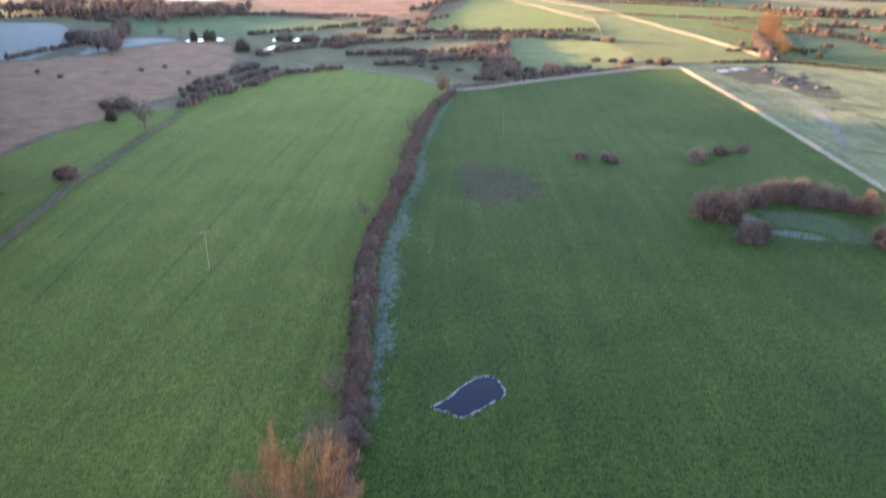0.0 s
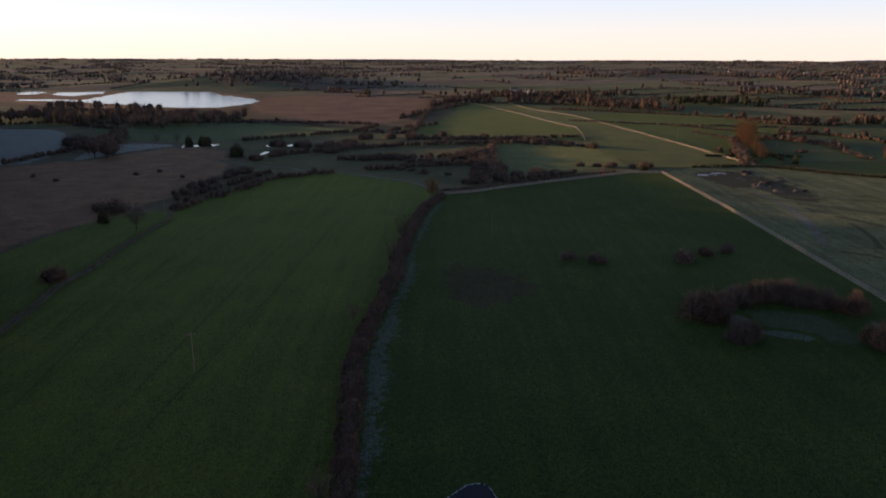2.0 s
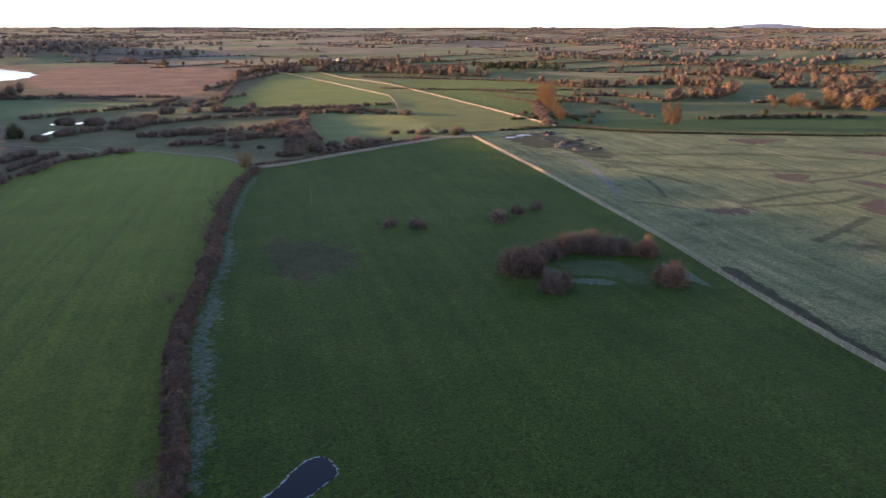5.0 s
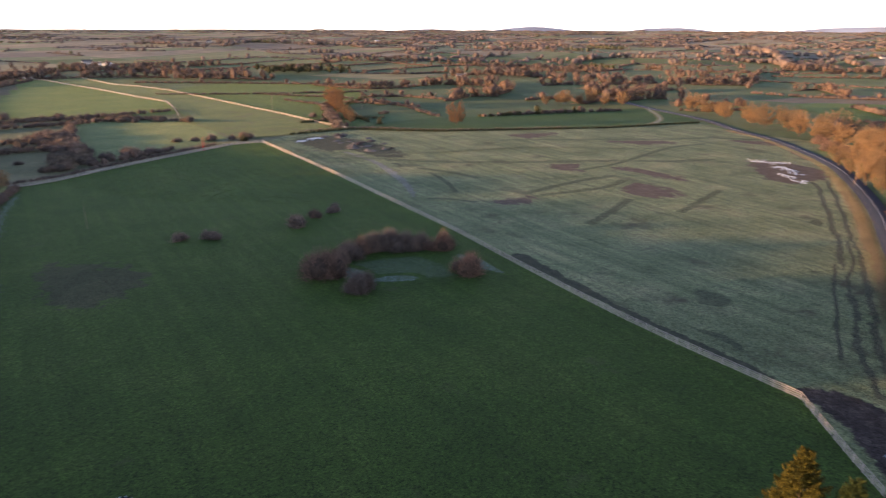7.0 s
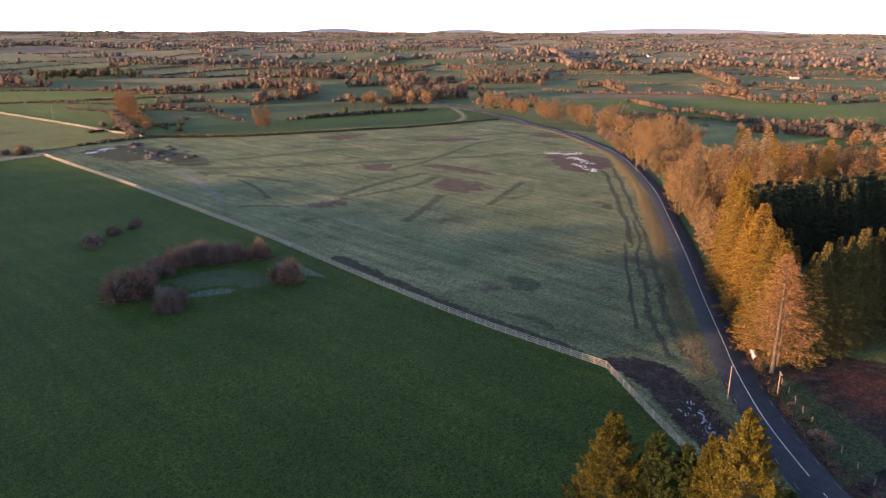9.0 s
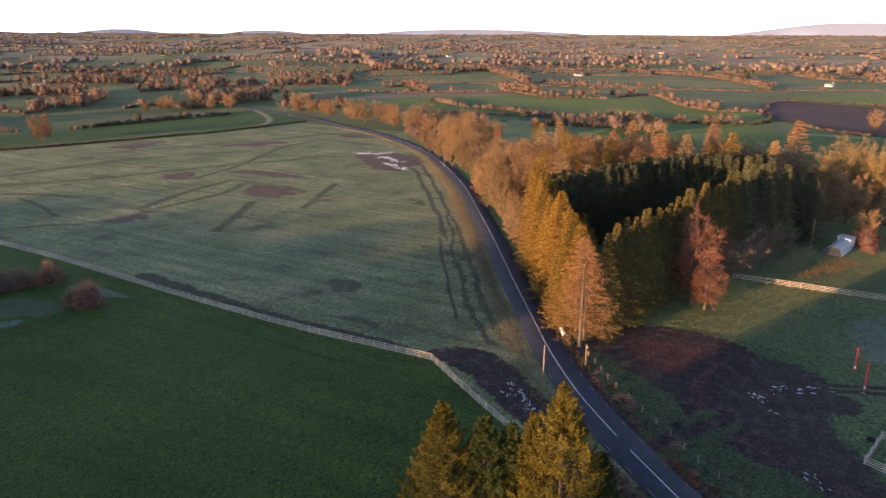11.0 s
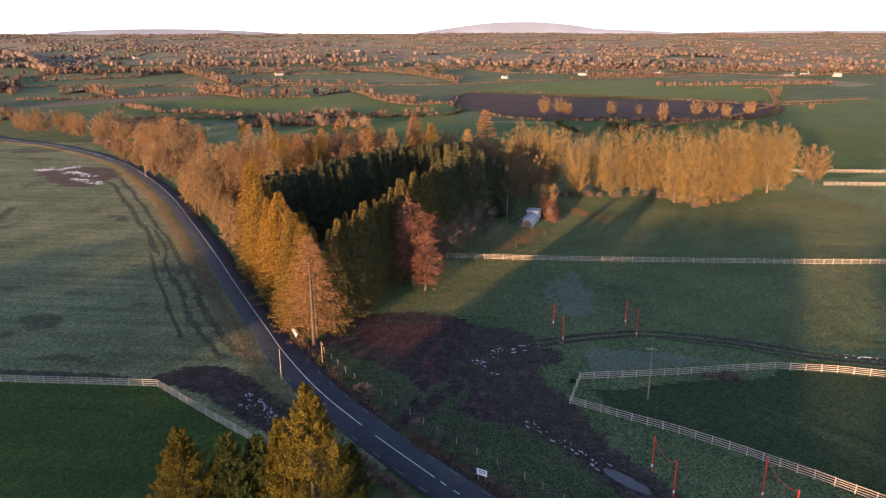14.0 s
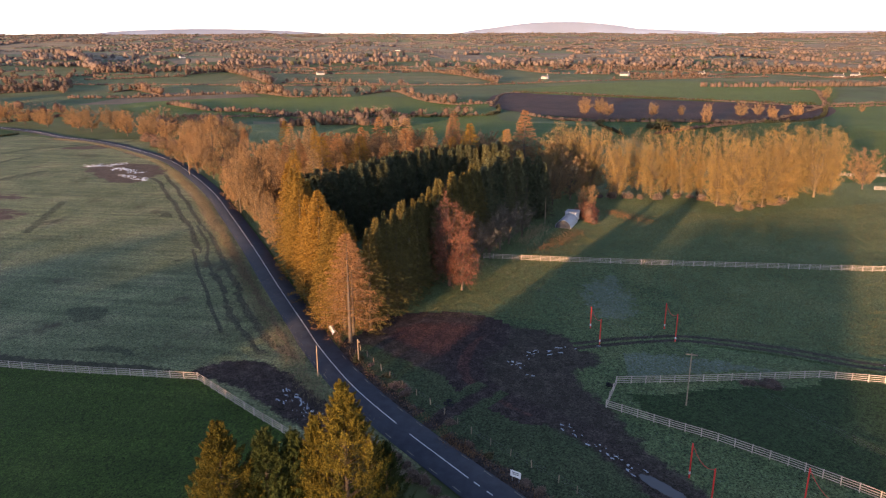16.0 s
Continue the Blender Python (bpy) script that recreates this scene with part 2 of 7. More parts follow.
def countryside_mat(name, tones):
    """A patchwork: every field has its own green, straw or earth tone."""
    m, n, l, b = material(name)
    g = n.new("ShaderNodeNewGeometry")
    r = n.new("ShaderNodeValToRGB")
    r.color_ramp.interpolation = "CONSTANT"
    e = r.color_ramp.elements
    while len(e) < len(tones):
        e.new(0.5)
    for k, (p, c) in enumerate(tones):
        e[k].position, e[k].color = p, (*c, 1)
    l.new(g.outputs["Random Per Island"], r.inputs["Fac"])
    v = ramp(n, l, noise_node(n, l, 0.03, 6, 0.7), [(0.3, (0.6, 0.6, 0.62)), (0.7, (1.45, 1.35, 1.35))])
    l.new(mix(n, l, 1.0, r.outputs["Color"], v, "MULTIPLY"), b.inputs["Base Color"])
    downy(b, 0.04, (0.66, 0.62, 0.40))
    bump(n, l, b, noise_node(n, l, 0.8, 4, 0.8), 0.6, 0.3)
    return m


M_COUNTRY = countryside_mat("countryside", [(0.0, (0.034, 0.078, 0.022)), (0.20, (0.056, 0.094, 0.030)), (0.36, (0.084, 0.106, 0.040)), (0.50, (0.042, 0.084, 0.027)),
                                            (0.64, (0.056, 0.092, 0.030)), (0.74, (0.034, 0.076, 0.024)), (0.88, (0.140, 0.138, 0.066)), (0.96, (0.115, 0.092, 0.066))])
# Far fields paler and greyer than near ones: haze is put into the tones.
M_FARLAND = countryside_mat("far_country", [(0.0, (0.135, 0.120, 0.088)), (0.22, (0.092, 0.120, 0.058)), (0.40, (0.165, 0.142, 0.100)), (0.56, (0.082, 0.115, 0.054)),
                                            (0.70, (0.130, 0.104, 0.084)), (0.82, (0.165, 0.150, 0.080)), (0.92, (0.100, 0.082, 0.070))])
# The hills' blue-grey is distance haze, painted as base colour.
M_HILL = plain("hazed_hill", (0.145, 0.18, 0.265), (0.165, 0.20, 0.285), 0.003, 1.0, 4, 0.0)


def mass_mat(name, lo, hi):
    """A mass of fine twigs seen from afar: speckled, matt, rough."""
    m, n, l, b = material(name, 1.0)
    b.inputs["Specular IOR Level"].default_value = 0.0
    g = n.new("ShaderNodeNewGeometry")
    c = ramp(n, l, noise_node(n, l, 1.1, 5, 0.8), [(0.32, lo), (0.68, hi)])
    v = ramp(n, l, g.outputs["Random Per Island"], [(0.0, (0.7, 0.74, 0.76)), (0.5, (1.0, 1.0, 1.0)), (1.0, (1.3, 1.18, 1.1))])
    l.new(mix(n, l, 1.0, c, v, "MULTIPLY"), b.inputs["Base Color"])
    bump(n, l, b, noise_node(n, l, 1.5, 5, 0.85), 1.0, 0.9)
    return m


M_MASS_T = mass_mat("thorn_mass", (0.085, 0.065, 0.053), (0.165, 0.126, 0.102))
M_MASS_D = mass_mat("warm_twig_mass", (0.070, 0.052, 0.043), (0.15, 0.108, 0.086))
# Twigs of the distance: greyed, low-contrast tones with air haze painted in.
M_FAR_W = twig_mat("haze_toned_crowns", (0.100, 0.070, 0.050), (0.28, 0.190, 0.122))
M_DIST_W = twig_mat("distant_hazed_crowns", (0.088, 0.072, 0.064), (0.165, 0.130, 0.112))
M_DIST_T = twig_mat("distant_hazed_thorn", (0.082, 0.070, 0.062), (0.135, 0.112, 0.098))
M_FAR_T = twig_mat("haze_toned_thorn", (0.105, 0.080, 0.068), (0.205, 0.152, 0.124))
M_MASS_E = mass_mat("evergreen_mass", (0.025, 0.030, 0.016), (0.085, 0.080, 0.042))


# ------------------------------------------------------------- mesh helpers
def mesh_of(name, verts, faces, mat, smooth=False):
    """A mesh from arrays of vertices and of triangles or quads."""
    verts, faces = np.asarray(verts, dtype=np.float32), np.asarray(faces, dtype=np.int32)
    me = bpy.data.meshes.new(name)
    k = faces.shape[1]
    me.vertices.add(len(verts))
    me.vertices.foreach_set("co", verts.ravel())
    me.loops.add(faces.size)
    me.loops.foreach_set("vertex_index", faces.ravel())
    me.polygons.add(len(faces))
    me.polygons.foreach_set("loop_start", np.arange(0, faces.size, k, dtype=np.int32))
    me.update(calc_edges=True)
    me.polygons.foreach_set("use_smooth", np.full(len(faces), smooth))
    me.materials.append(mat)
    return me


def part(name, me, parent, label="", m=None):
    ob = new(name, me)
    ob.parent = parent
    if m is not None:
        ob.matrix_local = m
    return tagged(ob, label)


def thing(name, label, category, group="", m=None, kind=""):
    ob = new(name)
    ob.empty_display_size = 0.5
    if m is not None:
        ob.matrix_basis = m
    return tagged(ob, label, category, group, kind)


def box(x0, x1, y0, y1, z0, z1):
    v = [(x, y, z) for z in (z0, z1) for x, y in ((x0, y0), (x1, y0), (x1, y1), (x0, y1))]
    return v, [(3, 2, 1, 0), (4, 5, 6, 7), (0, 1, 5, 4), (1, 2, 6, 5), (2, 3, 7, 6), (3, 0, 4, 7)]


def boxes(*list_of):
    v, f = [], []
    for b in list_of:
        bv, bf = box(*b)
        f += [tuple(i + len(v) for i in q) for q in bf]
        v += bv
    return v, f


def tubes(lines, sides=5):
    """Tapered tubes along lines of (point, radius)."""
    V, F = [], []
    for line in lines:
        base = len(V)
        for i, (p, r) in enumerate(line):
            p = Vector(p)
            d = (Vector(line[min(i + 1, len(line) - 1)][0]) - Vector(line[max(i - 1, 0)][0])).normalized()
            a = d.orthogonal().normalized()
            c = d.cross(a)
            for k in range(sides):
                t = 2 * math.pi * k / sides
                V.append(p + a * (r * math.cos(t)) + c * (r * math.sin(t)))
        for i in range(len(line) - 1):
            for k in range(sides):
                q = base + i * sides
                F.append((q + k, q + (k + 1) % sides, q + sides + (k + 1) % sides, q + sides + k))
    return [tuple(v) for v in V], F


def ball_template(level, seed):
    """An uneven lump of growth."""
    bm = bmesh.new()
    bmesh.ops.create_icosphere(bm, subdivisions=level, radius=1.0)
    for v in bm.verts:
        v.co *= 1 + 0.42 * noise.noise(v.co * 1.7 + Vector((seed, 0, 0))) + 0.2 * noise.noise(v.co * 4.1 + Vector((0, seed, 0)))
    V = np.array([v.co for v in bm.verts])
    F = np.array([[v.index for v in f.verts] for f in bm.faces])
    bm.free()
    return V, F


LUMPS = {k: [ball_template(k, s * 3.7) for s in range(5)] for k in (1, 2, 3)}


def lumps(C, S, level, rng):
    """Uneven lumps with centres C and half axes S, in one pair of arrays."""
    VV, FF, o = [], [], 0
    pick, turn = rng.integers(0, 5, len(C)), rng.uniform(0, 6.28, len(C))
    for c, s, k, a in zip(C, S, pick, turn):
        V, F = LUMPS[level][k]
        ca, sa = math.cos(a), math.sin(a)
        q = np.stack([V[:, 0] * ca - V[:, 1] * sa, V[:, 0] * sa + V[:, 1] * ca, V[:, 2]], axis=1)
        VV.append(q * s + c)
        FF.append(F + o)
        o += len(V)
    return np.concatenate(VV), np.concatenate(FF)


def blades(P, D, length, width, rng):
    """Slim triangles at the points P along the directions D."""
    n = len(P)
    D = D / np.maximum(np.linalg.norm(D, axis=1, keepdims=True), 1e-6)
    S = np.cross(D, rng.normal(size=(n, 3)))
    S /= np.maximum(np.linalg.norm(S, axis=1, keepdims=True), 1e-6)
    L, W = np.broadcast_to(length, n)[:, None], np.broadcast_to(width, n)[:, None]
    V = np.stack([P - S * W * 0.5, P + S * W * 0.5, P + D * L], axis=1).reshape(-1, 3)
    return V, np.arange(3 * n).reshape(-1, 3)


def scales(P, N, length, width, rng, loose=0.5):
    """Small scales that lie on a rounded crown, loosely facing outward."""
    n = len(P)
    N = N / np.maximum(np.linalg.norm(N, axis=1, keepdims=True), 1e-6) + rng.normal(size=(n, 3)) * loose
    N /= np.maximum(np.linalg.norm(N, axis=1, keepdims=True), 1e-6)
    T = np.cross(N, rng.normal(size=(n, 3)))
    T /= np.maximum(np.linalg.norm(T, axis=1, keepdims=True), 1e-6)
    S = np.cross(N, T)
    L, W = np.broadcast_to(length, n)[:, None], np.broadcast_to(width, n)[:, None]
    V = np.stack([P - T * L * 0.5 - S * W * 0.5, P + T * L * 0.5, P - T * L * 0.5 + S * W * 0.5], axis=1).reshape(-1, 3)
    return V, np.arange(3 * n).reshape(-1, 3)


def join(*pairs):
    VV, FF, o = [], [], 0
    for V, F in pairs:
        VV.append(V)
        FF.append(F + o)
        o += len(V)
    return np.concatenate(VV), np.concatenate(FF)


def curve_points(pts, step, closed=False):
    """Points every step metres along a smooth line through pts."""
    P = [Vector((*p[:2], 0)) for p in pts]
    n = len(P)
    out = []
    for i in range(n if closed else n - 1):
        a, b = P[i], P[(i + 1) % n]
        z = P[i - 1] if (i > 0 or closed) else a * 2 - b
        c = P[(i + 2) % n] if (i + 2 < n or closed) else b * 2 - a
        k = max(1, int((b - a).length / step))
        for j in range(k):
            t = j / k
            out.append(0.5 * ((2 * a) + (b - z) * t + (2 * z - 5 * a + 4 * b - c) * t * t + (3 * a - z - 3 * b + c) * t ** 3))
    if not closed:
        out.append(P[-1])
    return out


def tri_face(name, P, z, mat):
    bm = bmesh.new()
    vs = [bm.verts.new((p[0], p[1], z)) for p in P]
    f = bm.faces.new(vs)
    f.normal_update()
    if f.normal.z < 0:
        f.normal_flip()
    bmesh.ops.triangulate(bm, faces=[f])
    me = bpy.data.meshes.new(name)
    bm.to_mesh(me)
    bm.free()
    me.materials.append(mat)
    return me


def field(name, pts, z, mat, label):
    """A whole field, edge to edge with its neighbours."""
    return tagged(new(name, tri_face(name, pts, z, mat)), label, "field", "", "structure")


def patch(name, pts, z, mat, label, category="ground", step=4.0, wobble=0.6, kind="structure"):
    """A piece of ground or water with an uneven edge."""
    rng, z = random.Random(name + str(pts[0])), above(z)
    P = [(p.x + rng.uniform(-wobble, wobble), p.y + rng.uniform(-wobble, wobble)) for p in curve_points(pts, step, True)]
    return tagged(new(name, tri_face(name, P, z, mat)), label, category, "", kind)


LAYER = [0.0]


def above(z):
    """Every overlay a little above the one before, so that no two faces share a plane."""
    LAYER[0] += 0.0004
    return z + LAYER[0]


def set_cover(me, values):
    a = me.attributes.new("cover", "FLOAT", "POINT")
    a.data.foreach_set("value", np.asarray(values, dtype=np.float32))


def soft_patch(name, pts, z, mat, label, category="ground", fade=3.0, cell=1.0, border=None):
    """Ground on a fine grid that knows how far inside its outline every place lies."""
    z = above(z)
    Q = np.array([(p.x, p.y) for p in curve_points(pts, max(cell, 1.0), True)])
    lo, hi = Q.min(0) - fade, Q.max(0) + fade
    nx, ny = int((hi[0] - lo[0]) / cell) + 2, int((hi[1] - lo[1]) / cell) + 2
    X, Y = np.meshgrid(lo[0] + np.arange(nx) * cell, lo[1] + np.arange(ny) * cell, indexing="ij")
    G = np.stack([X.ravel(), Y.ravel()], axis=1)
    best = np.full(len(G), 1e9)
    inside = np.zeros(len(G), dtype=bool)
    for a, b in zip(Q, np.roll(Q, -1, axis=0)):
        d = b - a
        t = np.clip(((G - a) @ d) / max(d @ d, 1e-9), 0, 1)
        best = np.minimum(best, np.hypot(*(G - a - t[:, None] * d).T))
        hit = ((a[1] > G[:, 1]) != (b[1] > G[:, 1]))
        if hit.any():
            inside ^= hit & (G[:, 0] < a[0] + (G[:, 1] - a[1]) * d[0] / (d[1] if abs(d[1]) > 1e-9 else 1e-9))
    sd = np.where(inside, best, -best)
    if border:
        line = np.array(border)
        sd = np.where(G[:, 0] > np.interp(G[:, 1], line[:, 1], line[:, 0]) + 0.3, sd, -fade)
    keep = (sd > -fade * 0.98).reshape(nx, ny)
    I, J = np.nonzero(keep[:-1, :-1] | keep[1:, :-1] | keep[:-1, 1:] | keep[1:, 1:])
    F = np.stack([I * ny + J, (I + 1) * ny + J, (I + 1) * ny + J + 1, I * ny + J + 1], axis=1)
    used, inv = np.unique(F, return_inverse=True)
    V = np.column_stack([G[used], np.full(len(used), z)])
    me = mesh_of(name, V, inv.reshape(F.shape), mat)
    set_cover(me, np.clip(sd[used] / fade * 0.5 + 0.5, 0, 1) * 1.6 - 0.6)
    return tagged(new(name, me), label, category, "", "structure")


def ribbon(name, pts, width, z, mat, label, category, step=2.0, wobble=0.0, camber=0.0, kind="structure", parent=None, sunk=False):
    """A strip of even width with a low crown and sunk edges."""
    rng, z = random.Random(name + str(pts[0])), above(z)
    P = curve_points(pts, step)
    rows, F = [], []
    for i, p in enumerate(P):
        d = (P[min(i + 1, len(P) - 1)] - P[max(i - 1, 0)]).normalized()
        s = Vector((-d.y, d.x, 0))
        for k, w in enumerate((-0.5, -0.48, 0.0, 0.48, 0.5) if sunk else (-0.8, -0.4, 0.0, 0.4, 0.8)):
            q = p + s * (w * width + (rng.uniform(-wobble, wobble) if k in (0, 4) else 0))
            rows.append((q.x, q.y, z + (camber if k == 2 else (-0.12 if sunk and k in (0, 4) else 0))))
    for i in range(len(P) - 1):
        for k in range(4):
            a = i * 5 + k
            F.append((a, a + 5, a + 6, a + 1))
    me = mesh_of(name, rows, [tuple(reversed(f)) for f in F], mat, True)
    set_cover(me, [(-0.6, 0.2, 0.9, 0.2, -0.6)[k % 5] for k in range(len(rows))])
    if parent:
        return part(name, me, parent)
    return tagged(new(name, me), label, category, "", kind)


def beside(pts, off):
    """The line that runs a given way to the side of another."""
    out = []
    for i, p in enumerate(pts):
        d = (Vector(pts[min(i + 1, len(pts) - 1)]) - Vector(pts[max(i - 1, 0)])).normalized()
        out.append((p[0] - d.y * off, p[1] + d.x * off))
    return out


# ------------------------------------------------------------- the land
def land_height(x, y):
    r = math.hypot(x, y)
    t = min(max((r - 1500) / 3300, 0), 1)
    h = 43 * t * t * (3 - 2 * t) + (7 * t * noise.noise((x * 0.0012, y * 0.0012, 3.1)) if t else 0)
    for cx, cy, s, a in ((-400, 1480, 170, 20), (330, 2100, 500, 9), (1500, 900, 420, 8), (1300, -300, 330, 7), (900, 1500, 380, 8)):
        h += min(max((r - 1290) / 200, 0), 1) * a * math.exp(-((x - cx) ** 2 + (y - cy) ** 2) / (2 * s * s))
    roll = min(max((r - 900) / 260, 0), 1) * min(max((x - 40) / 260, 0), 1)
    h += roll * (8.0 * noise.noise((x * 0.0034, y * 0.0034, 7.7)) + 3.0 * noise.noise((x * 0.009, y * 0.009, 2.2)))
    return h if r > 700 else h * max(0, (r - 500) / 200) if r > 500 else 0.0


def grid_nodes():
    rng = random.Random(5)
    a = radians(24)
    ca, sa = math.cos(a), math.sin(a)
    nodes = {}
    for i in range(-34, 35):
        for j in range(-50, 51):
            u, v = i * 150 + rng.uniform(-45, 45), j * 105 + rng.uniform(-30, 30)
            x, y = u * ca - v * sa, u * sa + v * ca
            nodes[i, j] = (x, y, land_height(x, y))
    return nodes


NODES = grid_nodes()


def build_land():
    near, far = ([], []), ([], [])
    for i in range(-34, 34):
        for j in range(-50, 50):
            q = [NODES[i, j], NODES[i + 1, j], NODES[i + 1, j + 1], NODES[i, j + 1]]
            r = math.hypot(q[0][0], q[0][1])
            if r < 4850:
                V, F = far if r > (1350 if q[0][0] > 60 else 800) else near
                F.append(tuple(range(len(V), len(V) + 4)))
                V += q
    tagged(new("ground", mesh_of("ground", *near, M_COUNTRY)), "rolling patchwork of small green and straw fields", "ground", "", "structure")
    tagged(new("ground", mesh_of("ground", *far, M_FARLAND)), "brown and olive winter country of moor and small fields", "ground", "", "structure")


build_land()


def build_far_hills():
    """Low hills on the horizon, with blue haze put into their colour."""
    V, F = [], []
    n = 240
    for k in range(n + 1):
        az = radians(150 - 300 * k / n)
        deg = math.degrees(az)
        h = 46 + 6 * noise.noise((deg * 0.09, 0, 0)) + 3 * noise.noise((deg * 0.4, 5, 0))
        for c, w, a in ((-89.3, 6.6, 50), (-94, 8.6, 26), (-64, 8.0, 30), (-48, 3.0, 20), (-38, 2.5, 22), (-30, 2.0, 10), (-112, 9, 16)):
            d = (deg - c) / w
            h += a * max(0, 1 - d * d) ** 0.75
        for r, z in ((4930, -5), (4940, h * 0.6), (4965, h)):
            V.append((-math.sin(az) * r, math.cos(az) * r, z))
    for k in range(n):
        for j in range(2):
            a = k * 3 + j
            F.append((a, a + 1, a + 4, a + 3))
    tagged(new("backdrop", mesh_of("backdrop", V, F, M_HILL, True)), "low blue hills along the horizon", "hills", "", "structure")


build_far_hills()

# lines that several pieces of land share
HEDGE_MID = [(-12.4, 60), (-12.8, 73.9), (-13.4, 83.3), (-14.4, 92.8), (-15.3, 102.3), (-16.5, 115.9), (-16.9, 128.7), (-15.6, 147.8), (-13.9, 172.5), (-13.4, 199.6), (-11.8, 231.5), (-8.9, 260.6), (-2.2, 288.5)]
DITCH = [(-88, 105), (-92.5, 137.9), (-93.8, 151.0), (-96.4, 166.9), (-95.9, 181.8), (-97.8, 215.2), (-97.4, 242.2)]
HEDGE_LEFT = [(-100.9, 257.2), (-97.1, 277.3), (-91.2, 295.4), (-84.9, 317.4), (-78.2, 332.7), (-66.4, 340.8), (-54.1, 349.4)]
LANE = [(-130, 392), (-101.8, 372.3), (-82.7, 366.3), (-71.5, 353.1), (-51.3, 349.3), (-36.1, 337.3), (-16.6, 322.8), (-2.2, 296.8), (10.9, 300.8), (28.8, 314.0), (56.8, 333.0), (75.0, 345.0), (91.2, 355.0), (107.0, 357.5)]
FENCE_BACK = [(-2.2, 292.2), (10.9, 297.3), (28.8, 310.7), (56.8, 330.0), (75.0, 341.4), (91.2, 351.7), (106.7, 352.8)]
FENCE_MAIN = [(106.7, 352.2), (106.2, 255.7), (104.4, 202.8), (103.4, 166.5), (101.0, 137.3), (99.2, 113.0), (98.2, 94.7), (98.0, 79.6), (98.4, 67.5), (98.7, 55.7)]
FENCE_GATE = [(98.7, 55.7), (93.6, 48.4), (89.1, 41.9), (85.2, 36.0), (78.0, 26.2)]
REAR = [(128, 372), (164.5, 374.7), (184.7, 357.9), (208.4, 341.8), (241.5, 328.3), (272.7, 316), (306.6, 305.3), (340, 301), (362, 297)]
ROAD = [(440, 470), (420, 420), (402, 378), (378, 305), (354.1, 262), (337.9, 225.3), (301.1, 175.6), (272.9, 148.7), (234.6, 118.5), (198.2, 94.1), (168.7, 74.9), (144.7, 59.8), (123.3, 46.0), (112.5, 39.0), (100.0, 29.7), (89.7, 20.3), (82.1, 12.6), (74.7, 4.8), (62, -9.5), (40, -38), (10, -80)]

field("rough_pasture", [(-88, 100), *DITCH[1:], *HEDGE_LEFT, (-2.2, 291), (56, 331), (107, 354), (166, 378), (190, 470), (120, 560), (-60, 610), (-300, 600), (-420, 430), (-260, 160)],
      0.05, M_ROUGH, "rough marshy grass with rushes and scrub")
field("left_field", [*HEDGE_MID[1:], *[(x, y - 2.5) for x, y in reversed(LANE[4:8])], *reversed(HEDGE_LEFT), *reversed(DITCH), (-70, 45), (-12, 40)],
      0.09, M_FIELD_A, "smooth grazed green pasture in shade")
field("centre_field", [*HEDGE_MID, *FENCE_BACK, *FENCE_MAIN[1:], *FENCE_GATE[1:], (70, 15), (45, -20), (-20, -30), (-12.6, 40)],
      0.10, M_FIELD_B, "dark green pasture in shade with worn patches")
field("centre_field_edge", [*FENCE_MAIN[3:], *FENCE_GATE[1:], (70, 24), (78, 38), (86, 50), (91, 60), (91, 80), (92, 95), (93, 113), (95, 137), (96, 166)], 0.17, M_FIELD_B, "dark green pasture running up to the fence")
field("rough_field", [*FENCE_MAIN, (93.6, 48.4), (89.1, 41.9), (85.2, 36), (80, 24), *[(x - 3.5, y + 2.5) for x, y in reversed(ROAD[4:16])], *reversed(REAR)],
      0.09, M_FIELD_C, "pale rough grass field scarred by tracks")
field("paddock", [*[(x + 3.2, y - 2.4) for x, y in ROAD[5:19]], (60, -70), (150, -160), (310, -200), (430, -260), (490, -160), (470, -30), (440, 120), (420, 200)],
      0.07, M_FIELD_D, "green paddocks with dew and streaks of low sun")

field("left_strip", [(-88, 100), *[(x - 1.0, y) for x, y in DITCH[1:]], (-104.5, 258), (-117.5, 247.7), (-122.8, 234.6), (-126.8, 213.3), (-128.4, 198.3), (-132, 160), (-125, 105)], 0.14, M_FIELD_A, "narrow strip of green pasture beside the ditch")
soft_patch("heath", [(-260, 330), (-234, 366), (-212, 384), (-186, 440), (-142, 440), (-116, 382), (-108, 320), (-112, 280), (-121, 240), (-129, 210), (-140, 150), (-240, 180)], 0.10,
           soft("heath", S_ROUGH, S_HEATH, 1.6, 0.06, 0.3, -0.2, None, 0.06, (0.75, 0.52, 0.42)), "brown heathy bog with dead bracken", "heath", 7, 2.5)
M_FROSTY = soft("frosted_grass", S_ROUGH, spec((0.095, 0.118, 0.075), (0.13, 0.154, 0.105), (0.17, 0.19, 0.145), frost=0.62, crisp=0.14, rime=(0.46, 0.48, 0.48)), 1.4, 0.12, 0.3, 0.1, None, 0.07, (0.6, 0.7, 0.7))
M_PALE = soft("pale_dead_grass", S_HEATH, spec((0.16, 0.14, 0.085), (0.22, 0.19, 0.12), (0.30, 0.26, 0.17)), 1.2, 0.4)
soft_patch("frosted_field", [(-392, 585), (-348, 564), (-296, 548), (-238, 442), (-224, 386), (-232, 370), (-330, 340)], 0.10, M_FROSTY, "frost-whitened pasture beside a hedge", "field", 4, 3)
soft_patch("frosted_field", [(-211, 397), (-222, 462), (-188, 468), (-176, 456), (-193, 421), (-202, 391)], 0.10, M_FROSTY, "small frost-grey pasture behind trees", "field", 4, 2)
